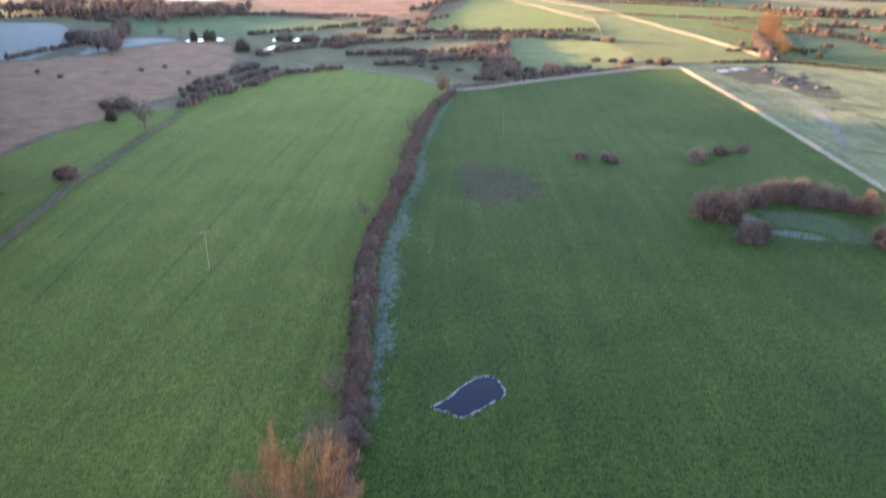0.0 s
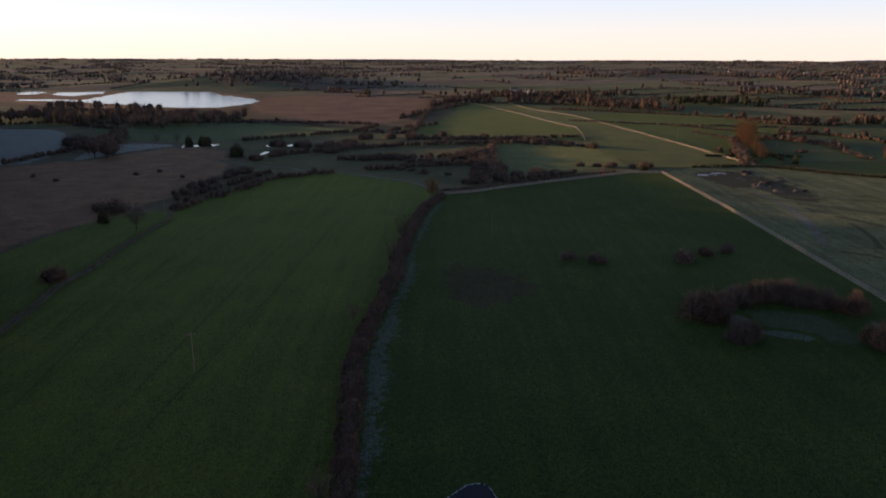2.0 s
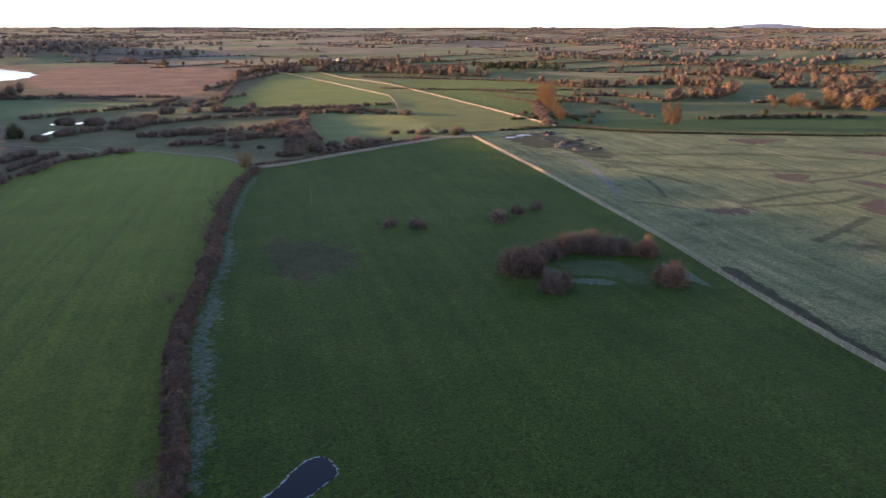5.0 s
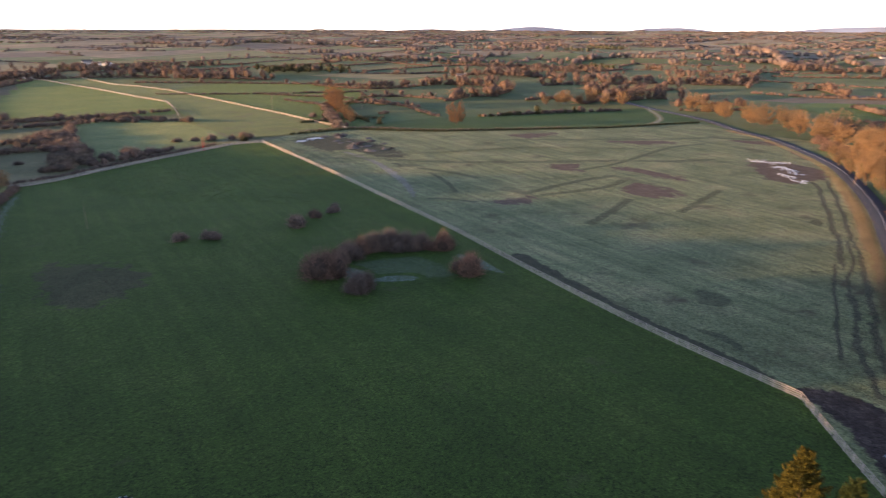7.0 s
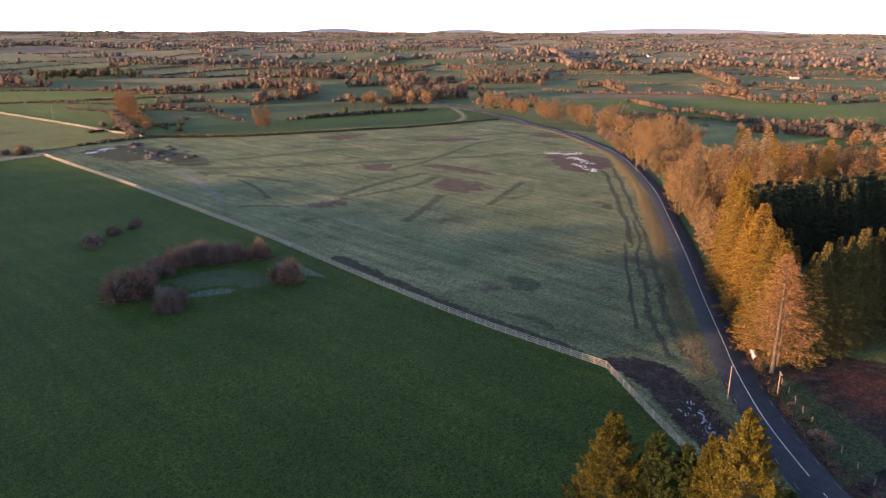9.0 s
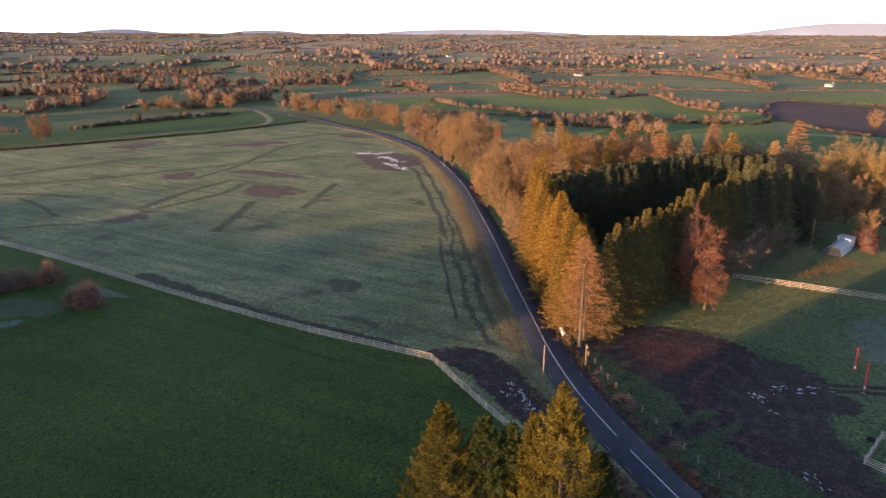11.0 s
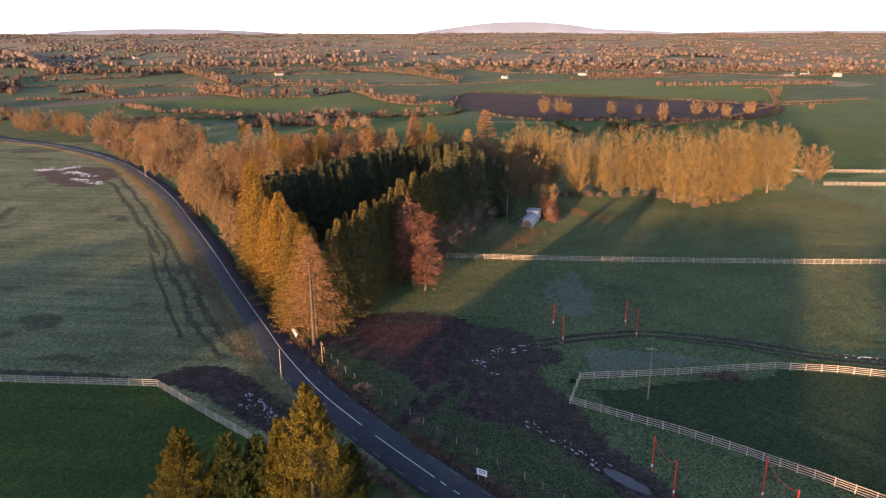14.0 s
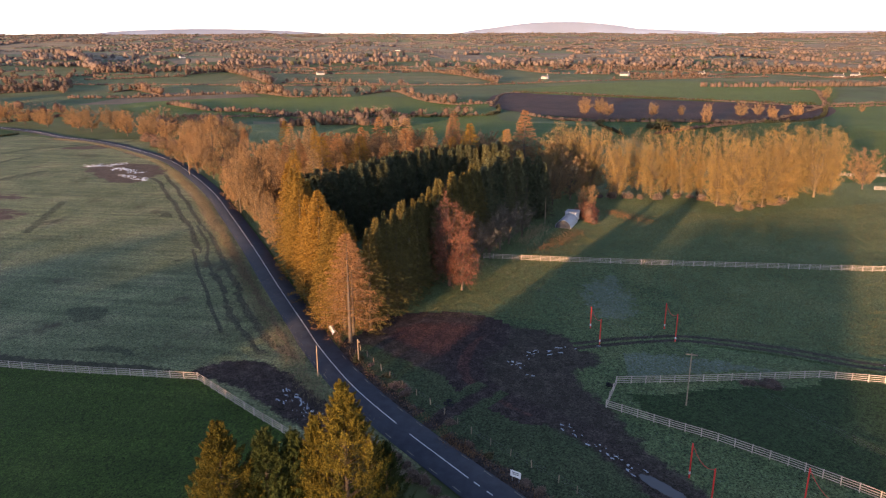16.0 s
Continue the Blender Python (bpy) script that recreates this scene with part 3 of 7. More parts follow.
patch("meadow", [(-284, 592), (-232, 620), (-93, 616), (-74, 555), (-140, 487), (-235, 500)], 0.14, turf("pale_meadow", spec((0.055, 0.090, 0.035), (0.075, 0.112, 0.045), (0.095, 0.125, 0.055), frost=0.3)), "pale green meadow in front of the lake wood", "field", wobble=1.0)
patch("meadow", [(30, 471), (62, 480), (91, 455), (95, 380), (82, 366), (32, 333), (25, 371)], 0.14, M_FIELD_D, "frosty green field behind the back fence", "field", wobble=0.8)
patch("upland_field", [(-23, 880), (20, 930), (40, 890), (59, 792), (77, 716), (90, 648), (104, 586), (99, 530), (93, 500), (46, 502), (-28, 540), (-35, 700)], 0.3, turf("sunlit_pasture", S_LIT), "sunlit yellow-green pasture", "field", wobble=1.0)
patch("corridor", [(50, 930), (72, 940), (113, 752), (128, 696), (143, 570), (155, 468), (159, 413), (163, 380), (128, 372), (104, 370), (97, 396), (93, 447), (101, 534), (105, 586), (90, 650), (77, 718), (59, 794)],
      0.32, turf("stripped_corridor", spec((0.075, 0.085, 0.030), (0.10, 0.11, 0.035), (0.13, 0.125, 0.045), worn=(0.09, 0.065, 0.045), worn_at=0.55)), "stripped construction corridor between two fences", "field", wobble=0.6)
patch("meadow", [(130, 692), (144, 570), (156, 468), (160, 413), (166, 382), (188, 400), (205, 480), (262, 556), (275, 700), (200, 762)], 0.14, M_GREEN, "green field beyond the corridor fence", "field", wobble=1.0)
patch("meadow", [(172, 376), (210, 345), (274, 320), (342, 305), (366, 300), (396, 372), (330, 378), (298, 384), (262, 390), (215, 398)], 0.13, turf("deep_green_grass", spec((0.018, 0.046, 0.012), (0.026, 0.058, 0.015), (0.036, 0.068, 0.020), streak=40), 0.3, 0.03, (0.44, 0.70, 0.18)), "narrow deep-green field behind the rough ground", "field", wobble=1.0)
patch("meadow", [(536, 336), (627, 212), (600, 60), (560, 40), (492, 43), (470, 130), (455, 250)], 0.3, M_GREEN, "long green field beyond the road trees", "field", wobble=1.5)
patch("meadow", [(330, 100), (400, 118), (470, 100), (490, 40), (462, 26), (440, -36), (400, -42), (352, -20), (310, 30), (300, 70)], 0.11, M_GREEN, "green field between the wood and the ploughland", "field", wobble=1.0)
patch("ploughed_field", [(550, 44), (683, 39), (640, -60), (618, -112), (592, -208), (485, -157), (478, -36)], 0.3, M_PLOUGH, "freshly ploughed dark brown field", "field", wobble=1.5)
patch("meadow", [(696, 34), (830, -61), (860, -180), (819, -285), (606, -210), (629, -114)], 0.34, M_GREEN, "wide green field behind the ploughland", "field", wobble=2)
patch("meadow", [(403, -40), (470, -40), (480, -160), (600, -215), (640, -300), (520, -390), (330, -210), (300, -150), (285, -118), (300, -80)], 0.12, M_GREEN, "green field with a golden sunlit corner", "field", wobble=1.0)
soft_patch("bog", [(-233, 827), (-245, 1066), (-52, 1061), (-16, 871), (-42, 641), (-69, 614), (-132, 642)], 0.4, soft("bog", S_ROUGH, S_BOG, 0.7, 0.02, 0.3, -0.2, None, 0.03, (0.75, 0.45, 0.25)), "rust-red bog beside the lake", "bog", 25, 7)
soft_patch("lake_shore", [(-700, 1010), (-740, 1240), (-470, 1260), (-280, 1060), (-225, 970), (-250, 800), (-400, 800), (-560, 900)], 0.35, soft("shore", S_ROUGH, S_HEATH, 0.7, 0.02, 0.3, -0.2, None, 0.03, (0.7, 0.5, 0.4)), "reedy lake shore", "shore", 25, 8)
patch("lake", [(-486, 925), (-484, 985), (-522, 1180), (-492, 1262), (-409, 1222), (-342, 1097), (-257, 966), (-251, 846), (-303, 810), (-391, 862)], 0.6, M_WATER, "still lake reflecting the white sky", "lake", step=16, wobble=7)
patch("lake", [(-667, 1126), (-668, 1198), (-622, 1112), (-634, 1076)], 0.6, M_WATER, "narrow arm of the lake", "lake", step=16, wobble=7)
patch("lake", [(-614, 1124), (-579, 1215), (-540, 1110), (-551, 1044)], 0.6, M_WATER, "narrow arm of the lake", "lake", step=16, wobble=7)
patch("lake", [(-560, 960), (-480, 950), (-470, 925), (-560, 930)], 0.6, M_WATER, "reed-fringed backwater of the lake", "lake", step=16, wobble=7)
for pts in ([(-170, 456), (-152, 466), (-150, 458), (-166, 450)], [(-117, 462), (-96, 466), (-98, 458), (-114, 455)], [(-112, 412), (-110, 430), (-107, 430), (-109, 411)]):
    patch("flood_pool", pts, 0.18, M_WATER, "shallow flood water in rushes", "pool", step=2, wobble=0.5)

ribbon("grass_bank", [(-215, 298), (-195.9, 311.9), (-177.8, 325.1), (-149.5, 351.4), (-143.2, 366.3)], 1.6, 0.2, M_PALE, "pale grass line across the heath", "bank", wobble=0.5)

# pond with a frozen rim
patch("pond_rim", [(-3.2, 76.18), (-1.42, 78.02), (2.42, 82.98), (5.3, 83.38), (6.55, 79.4), (4.6, 77.28), (1.0, 74.28), (-1.0, 75.18)], 0.13, M_ICE, "white icy rim of a pond", "ice", step=0.16, wobble=0.22)
patch("pond", [(-2.9, 76.2), (-1.3, 77.9), (2.5, 82.8), (5.2, 83.2), (6.4, 79.4), (4.5, 77.4), (1.0, 74.4), (-0.9, 75.3)], 0.16, M_POND, "small dark pond in the grass", "pond", step=0.3, wobble=0.13)

# frost strip in the lee of the hedge
M_FROST_B = soft("frost_on_pasture", S_B, spec((0.04, 0.064, 0.024), (0.055, 0.078, 0.034), (0.08, 0.095, 0.05), frost=0.62, crisp=0.24, rime=(0.27, 0.32, 0.35)), 1.3, 0.6, 0.3, -0.35, down=0.065, tint=(0.44, 0.70, 0.18))
soft_patch("frost_strip", [(-13.2, 66), (-13.2, 80), (-13.6, 92), (-14.3, 105), (-15.4, 118), (-15.7, 130), (-14.2, 150), (-12.5, 175), (-12.2, 200), (-10.3, 232), (-7.5, 258), (-4.0, 276),
                      (-0.5, 278), (-4.5, 250), (-6.5, 225), (-8.6, 200), (-7.4, 175), (-10.2, 155), (-9.2, 140), (-11.0, 126), (-9.0, 115), (-10.4, 102), (-8.6, 94), (-9.8, 84), (-9.2, 74)], 0.13, M_FROST_B, "frost lying along the shaded hedge", "frost", 5.5, 0.8, HEDGE_MID)
soft_patch("worn_ground", [(-4, 158), (6, 148), (16, 152), (27, 166), (20, 184), (9, 190), (2, 200), (-5, 186)], 0.12, soft("worn_pasture", S_B, S_WORN, 2.3, 0.22, 0.3, 1.0, down=0.065, tint=(0.44, 0.70, 0.18)), "brown trampled patch of pasture", "ground", 8, 1.5)
M_FAINT = soft("faint_frost", S_B, spec((0.040, 0.064, 0.024), (0.055, 0.078, 0.032), (0.075, 0.090, 0.045), frost=0.35), 0.6, 0.2, down=0.065, tint=(0.44, 0.70, 0.18))
soft_patch("frost_patch", [(63, 152), (66, 141), (75, 133), (84, 132), (86, 140), (84, 150), (72, 154)], 0.12, M_FAINT, "faint frost in the shelter of bushes", "frost", 5, 1.0)
soft_patch("frost_patch", [(61, 150), (61, 144), (63, 141), (66, 141), (66, 147), (64, 151)], 0.12, M_FROST_B, "frost in the shelter of bushes", "frost", 1.6, 0.5)
soft_patch("frost_patch", [(64, 139), (68, 136), (74, 134), (75, 137), (69, 140)], 0.12, M_FROST_B, "frost in the shelter of bushes", "frost", 1.6, 0.5)
soft_patch("frost_patch", [(92, 146), (97, 140), (98, 128), (94, 127), (90, 138)], 0.12, M_FROST_B, "frost in the shelter of bushes", "frost", 2.5, 1.0)

# ------------------------------------------------------------- roads, mud and tracks
road = ribbon("road", ROAD, 6.2, 0.30, M_ROAD, "narrow tarred country road with worn edge lines", "road", camber=0.05, sunk=True)
verge_pts = curve_points(ROAD, 1.0)


road_top = road.data.vertices[1].co.z


M_EDGE = plain("worn_edge_paint", (0.12, 0.11, 0.085), (0.30, 0.28, 0.21), 2.0, 0.7)


def centre_line(pts):
    """An unbroken painted line along the crown of the road."""
    V, F = [], []
    for i, p in enumerate(pts):
        d = (pts[min(i + 1, len(pts) - 1)] - pts[max(i - 1, 0)]).normalized()
        s = Vector((-d.y, d.x, 0)) * 0.065
        for q, z in ((p + s, 0.0), (p + s, 0.066), (p - s, 0.066), (p - s, 0.0)):
            V.append((q.x, q.y, road_top + z))
        if i:
            o = 4 * i - 4
            F += [(o + k, o + 4 + k, o + 5 + k, o + 1 + k) for k in range(3)]
    part("centre_line", mesh_of("centre_line", V, F, M_LINE), road)


def road_lines():
    dash = mesh_of("dash", *box(0, 1.1, -0.07, 0.07, 0, 0.008), M_LINE)
    edge = mesh_of("edge_dash", *box(0, 1.6, -0.05, 0.05, 0, 0.008), M_EDGE)
    centre_line([p for p in verge_pts if p.x > 88.9])
    centre_line([p for p in verge_pts if 78.0 < p.x < 87.9])
    for i in range(1, len(verge_pts) - 3):
        p = verge_pts[i]
        d = verge_pts[i + 2] - p
        a = math.degrees(math.atan2(d.y, d.x))
        s = Vector((-d.y, d.x, 0)).normalized()
        if i % 2 == 0 and 20 < p.x < 77.6:
            part("centre_dash", dash, road, "", pose(p.x, p.y, road_top + 0.062, 0, 0, a))
        if i % 5 == 2 and 60 < p.x < 112:
            for side in (-2.65, 2.65):
                q = p + s * side
                part("edge_dash", edge, road, "", pose(q.x, q.y, road_top + 0.015, 0, 0, a))


road_lines()
M_VERGE = soft("straw_verge", S_C, spec((0.092, 0.074, 0.044), (0.145, 0.116, 0.070), (0.23, 0.182, 0.115), tufts=1.7), 1.2, 0.35, 0.3, -0.6, down=0.02)


ribbon("verge", beside(ROAD[4:17], -6.2), 4.6, 0.145, M_VERGE, "straw-coloured grass verge along the road", "verge", wobble=0.5)
M_LANE = soft("stony_lane", S_ROUGH, S_STONE, 0.5, 0.4)
ribbon("lane", LANE, 3.2, 0.16, M_LANE, "stony farm lane behind the field", "lane", wobble=0.4)
ribbon("lane", [(330, 306), (352, 318), (372, 338), (398, 372)], 3.0, 0.17, M_LANE, "stony lane joining the road", "lane", wobble=0.4)
ribbon("ditch_bank", DITCH, 3.0, 0.2, soft("bank_grass", S_A, S_BANK, 1.0, 0.6, 0.3, -0.4), "low bank of dead grass and stones", "bank", wobble=0.3)
M_RUT = soft("trodden_grass", S_C, S_RUT, 1.4, 0.35, 0.3, -0.6, down=0.015)
M_SOIL = soft("stripped_soil", S_C, S_SOIL, 3.0, 0.22, 0.3, 1.2, (-32, 0.25), down=0.015)
M_MUD_C = soft("mud_in_rough_grass", S_C, S_MUD, 1.1, 0.4, 0.3, 0.1, down=0.015)
M_MUD_D = soft("mud_in_paddock", S_D, S_MUD, 0.8, 0.3, 0.3, -0.4, down=0.06)


def ruts(pts, gap=1.9, width=0.7, mat=None, z=0.15):
    for k in (-0.5, 0.5):
        line = []
        for i, p in enumerate(pts):
            a, b = Vector(pts[max(i - 1, 0)]), Vector(pts[min(i + 1, len(pts) - 1)])
            d = (b - a).normalized()
            line.append((p[0] - d.y * gap * k, p[1] + d.x * gap * k))
        ribbon("wheel_rut", line, width, z, mat or M_RUT, "wheel rut pressed into the grass", "track", wobble=0.2)


M_SCAR = soft("scarred_grass", S_C, spec((0.058, 0.070, 0.036), (0.084, 0.094, 0.048), (0.120, 0.124, 0.066), tufts=1.6), 0.8, 0.45, 0.3, -0.1, down=0.015)


def wander(pts, amount, seed):
    """A wheel line that strays from a line, never twice alike."""
    return [(p.x + amount * noise.noise((p.x * 0.06, p.y * 0.06, seed)), p.y + amount * noise.noise((p.x * 0.06, p.y * 0.06, seed + 40))) for p in curve_points(pts, 6.0)]


for pts, wide in (([(120, 292), (150.1, 267), (167.5, 252.9), (193.3, 240.1), (222.9, 225.4), (242.5, 212.2), (261.8, 205.7), (277, 188.5)], 8.0), ([(141.3, 151), (156, 157.9), (176, 168.5)], 6.0), ([(176, 147), (195.5, 154.8), (213.5, 162)], 5.0),
                  ([(140.7, 243.5), (136.8, 224.9), (130.1, 206.2)], 3.6), ([(149.1, 192.6), (177.7, 199.5), (200.7, 200.9)], 6.5), ([(153.1, 188), (180.7, 186.7), (197, 192.5)], 6.0), ([(196.4, 216.2), (222.4, 220.5), (271.7, 237.9), (298.4, 237.8)], 5.0),
                  ([(112.8, 206.3), (122.2, 199.8), (128.7, 190.8)], 4.5), ([(140.5, 253), (146.3, 242.7), (151.6, 224.1)], 6.0),
                  ([(256.3, 283.6), (294.8, 260.4), (324.6, 242.5), (344, 218)], 6.5), ([(215, 300), (250, 282), (285, 262), (318, 250)], 5.0)):
    ribbon("vehicle_track", pts, wide, 0.145, M_SCAR, "trodden vehicle track across rough grass", "track", wobble=1.0)
M_WHEEL = soft("wheel_marked_pasture", S_A, spec((0.030, 0.046, 0.011), (0.040, 0.060, 0.013), (0.058, 0.074, 0.018), tufts=1.5), 0.7, 0.5, 0.3, 0.1, None, 0.17, (0.52, 0.72, 0.20))
for pts in ([(-53, 110), (-52.8, 126.1), (-52.2, 157.0), (-51.1, 196.7), (-45.4, 249.1), (-36, 310)], [(-46, 98), (-45.2, 113.7), (-43.5, 136.2), (-41.5, 175.0), (-38.0, 240.1), (-30, 310)], [(-70, 100), (-72.2, 119.7), (-77.1, 165.9), (-78.3, 209.6), (-75.0, 254.1), (-66, 310)], [(-81.2, 130.4), (-84.7, 170.4), (-86.0, 216.6), (-84, 260)]):
    ribbon("wheel_mark", pts, 0.7, 0.115, M_WHEEL, "faint tractor wheel mark in pasture", "track", wobble=0.1)
ruts([(110, 300), (129.9, 286.7), (150.1, 269.2), (172.5, 251.5), (199.2, 235.2), (222, 226.6), (242.8, 213.1), (272.9, 191.2)], 2.2, 0.9)
ruts([(128, 296), (160, 285), (215, 272), (262, 240)], 2.2, 0.7)
M_CHURN = soft("churned_track", S_C, spec((0.054, 0.060, 0.036), (0.078, 0.080, 0.048), (0.112, 0.106, 0.066), tufts=1.7), 0.9, 0.35, 0.3, -0.05, down=0.015)
for k, (pts, wide, amount) in enumerate((([(256, 153), (250.5, 148.5), (219.2, 125.5), (180.2, 97.7), (144.8, 74.1), (120.7, 58.1), (109.7, 48.2)], 3.4, 1.4), ([(262, 152), (257.5, 148.5), (224.7, 124.4), (187.1, 97.8), (149.9, 72.8), (124.7, 56.2)], 3.0, 1.4),
                                         ([(189.9, 101.9), (176.3, 92), (161.4, 83.9), (150.8, 77.4)], 1.8, 2.0), ([(138.4, 67.0), (126.9, 58.7), (112, 47.6)], 3.2, 1.6), ([(168, 93), (150, 81), (132, 70), (118, 60)], 1.6, 2.2))):
    ribbon("vehicle_track", wander(pts, amount, 3.7 * k), wide, 0.150 + 0.002 * k, M_CHURN, "churned wheel track along the road", "track", wobble=0.5)
for k, pts in enumerate(([(226, 317), (252, 316), (263, 305), (252, 294), (228, 294)], [(255, 277), (283, 277), (292, 243), (262, 250)], [(185, 231), (204, 240), (224, 214), (206, 203), (184, 216)],
            [(194, 201), (210, 197), (200, 160), (183, 160), (175, 177)], [(128, 192), (152, 194), (149, 179), (132, 176)], [(210, 218), (223, 213), (226, 181), (212, 177), (204, 202)],
            [(312, 243), (339, 238), (340, 206), (316, 213)])):
    soft_patch("bare_patch", pts, 0.127 + 0.001 * k, M_SOIL, "bare brown soil stripped of grass", "soil", 9, 1.0)
for pts in ([(124.6, 98), (127, 89), (120, 87), (117.5, 92)], [(199, 120), (206, 119.6), (204.6, 112), (197.4, 111.8)], [(159, 93), (160.5, 89.5), (157.5, 89), (156, 91.5)], [(107, 84), (109.5, 75), (103, 68), (101, 80)]):
    soft_patch("bare_patch", pts, 0.126, M_SCAR, "small patch of dark churned earth", "soil", 2.5, 0.6)
soft_patch("spoil_ground", [(122, 353), (147, 357), (156, 311), (149, 278), (123, 246), (126, 291), (121, 332)], 0.126, M_RUT, "grey rubble-strewn spoil ground", "soil", 9, 1.5)
soft_patch("bare_patch", [(147, 314), (165, 316), (161, 292), (147, 293)], 0.125, M_SOIL, "bare brown soil stripped of grass", "soil", 5, 1.5)
soft_patch("frost_patch", [(133, 305), (134, 274), (126, 234), (116, 208), (113, 209), (121, 236), (129, 275), (129, 305)], 0.135, soft("frost_on_rough_grass", S_C, spec((0.13, 0.125, 0.095), (0.20, 0.19, 0.15), (0.30, 0.285, 0.235), tufts=1.5), 0.9, 0.3, down=0.015), "pale frosted rubble in a wheel track", "frost", 3, 1.2)
M_FOOT = soft("trodden_fence_foot", S_C, S_RUT, 2.2, 0.16, 0.3, 0.1, None, 0.015)
soft_patch("bare_strip", [*[(x + 1.2, y) for x, y in FENCE_MAIN[4:]], (103, 54), (103, 70), (103.5, 95), (105.5, 113), (107.5, 137)], 0.128, M_FOOT, "trodden muddy strip along the fence", "mud", 2.5, 0.8)
soft_patch("muddy_gateway", [(100.5, 59), (106, 56), (108, 48.5), (103.5, 40.5), (97, 33.5), (91, 27.5), (83, 24.5), (83, 30), (88.5, 38.2), (96, 48.6)], 0.130, M_MUD_C, "churned mud at the field gateway", "mud", 2.6, 0.6)
soft_patch("flooded_mud", [(271, 198), (284, 196), (290, 176), (276, 154), (254, 148), (240, 158), (249, 178)], 0.13, soft("churned_soil", S_C, S_SOIL, 2.6, 0.20, 0.3, 0.7, (20, 0.4), down=0.015), "brown churned mud around a frozen puddle", "mud", 9, 1.6)


M_SHEET = plain("white_ice", (0.20, 0.23, 0.28), (0.52, 0.56, 0.62), 1.2, 0.35, 6, 0.01)


def ice_sheets(line, across, count, size, label, z=0.24, seed=1):
    """Broken white ice lying along a line in the mud: thin ragged sheets of many sizes."""
    rng = random.Random(seed)
    P = curve_points(line, 0.5)
    V, F = [], []
    for _ in range(count):
        i = rng.randrange(len(P) - 1)
        d = (P[i + 1] - P[i]).normalized()
        s = Vector((-d.y, d.x, 0))
        c = P[i] + s * rng.gauss(0, across)
        r, long_ = size * 0.6 * rng.uniform(0.2, 1.0) ** 1.6, rng.uniform(1.5, 6.0)
        k, o = rng.randint(6, 9), len(V)
        turn = rng.gauss(0, 0.35)
        e, g = d * math.cos(turn) + s * math.sin(turn), s * math.cos(turn) - d * math.sin(turn)
        ring = []
        for j in range(k):
            t = 2 * math.pi * j / k
            q = r * rng.uniform(0.3, 1.3)
            ring.append(c + e * (q * long_ * math.cos(t)) + g * (q * math.sin(t)))
        top = z + rng.uniform(0, 0.02)
        V += [(p.x, p.y, top) for p in ring] + [(c.x, c.y, top + 0.01)] + [(p.x, p.y, top - 0.12) for p in ring]
        for j in range(k):
            F.append((o + k, o + j, o + (j + 1) % k))
            F.append((o + j, o + k + 1 + j, o + k + 1 + (j + 1) % k))
            F.append((o + j, o + k + 1 + (j + 1) % k, o + (j + 1) % k))
    tagged(new("frozen_puddle", mesh_of("frozen_puddle", V, F, M_SHEET)), label, "ice", "", "stuff")


ice_sheets([(274.5, 197), (276.6, 191.8), (281.4, 186.9), (283.6, 180.9)], 1.8, 90, 0.62, "white ice on a frozen puddle in churned mud", 0.24, 3)
ice_sheets([(272.9, 180.3), (270.1, 172.6), (263.8, 164.6)], 1.8, 75, 0.66, "white ice on a frozen puddle in churned mud", 0.24, 4)
ice_sheets([(259.5, 169.4), (256, 161.1), (250.5, 152.6)], 1.8, 60, 0.60, "white ice on a frozen puddle in churned mud", 0.24, 5)
ice_sheets([(97.5, 40), (94, 36), (90.5, 32.5)], 0.5, 25, 0.34, "icy puddles in the muddy gateway", 0.26, 6)
ice_sheets([(96, 40.5), (92.5, 37.0), (88.5, 31)], 1.1, 25, 0.2, "icy puddles in the muddy gateway", 0.26, 7)
ice_sheets([(122, 345), (130, 350), (138, 353)], 1.6, 25, 1.3, "icy puddles on the site entrance", 0.26, 8)
ice_sheets([(93, -3.6), (88, -8.2), (84, -12), (82, -14)], 0.5, 34, 0.22, "thin ice in muddy wheel ruts", 0.28, 10)
ice_sheets([(113.5, 5.5), (110, 1.0), (108, 2.5)], 0.7, 12, 0.26, "thin ice in muddy wheel ruts", 0.28, 11)
ice_sheets([(123, -11), (120.5, -5), (118, -1), (115, 3)], 0.7, 20, 0.28, "thin ice in muddy wheel ruts", 0.28, 12)
ice_sheets([(121, -58), (118, -72)], 0.5, 16, 0.3, "thin ice in muddy wheel ruts", 0.28, 13)
soft_patch("pen", [(106.6, -13.2), (109, -24.3), (111.5, -35.9), (113.6, -45.8), (113.2, -55.8), (112, -63.2), (109, -80), (72, -62), (77.6, -47.5), (83, -40), (87.8, -33), (92.4, -25), (96.2, -17), (99.3, -11)], 0.10, soft("pen_grass", S_D, spec((0.019, 0.038, 0.012), (0.026, 0.050, 0.016), (0.042, 0.062, 0.022), tufts=1.6), 0.3, 0.3, 0.3, -0.6, None, 0.04), "darker ungrazed grass inside a paddock fence", "field", 1.5, 1.2)
S_RANK = spec((0.030, 0.045, 0.020), (0.046, 0.064, 0.028), (0.078, 0.090, 0.044), frost=0.12, tufts=1.7)
soft_patch("rough_verge", [(117, 32), (112.5, 25), (106, 15.5), (98.5, 5.5), (93.5, -1), (90, -6), (82, -12), (70, -19), (66, -12), (78, 1), (88, 12), (98, 22), (108, 31)], 0.17, soft("verge_growth", S_MUD, S_RANK, 0.6, 0.3, 0.3, -0.3, down=0.03), "dark rank growth between road and mud", "verge", 3, 1.0)
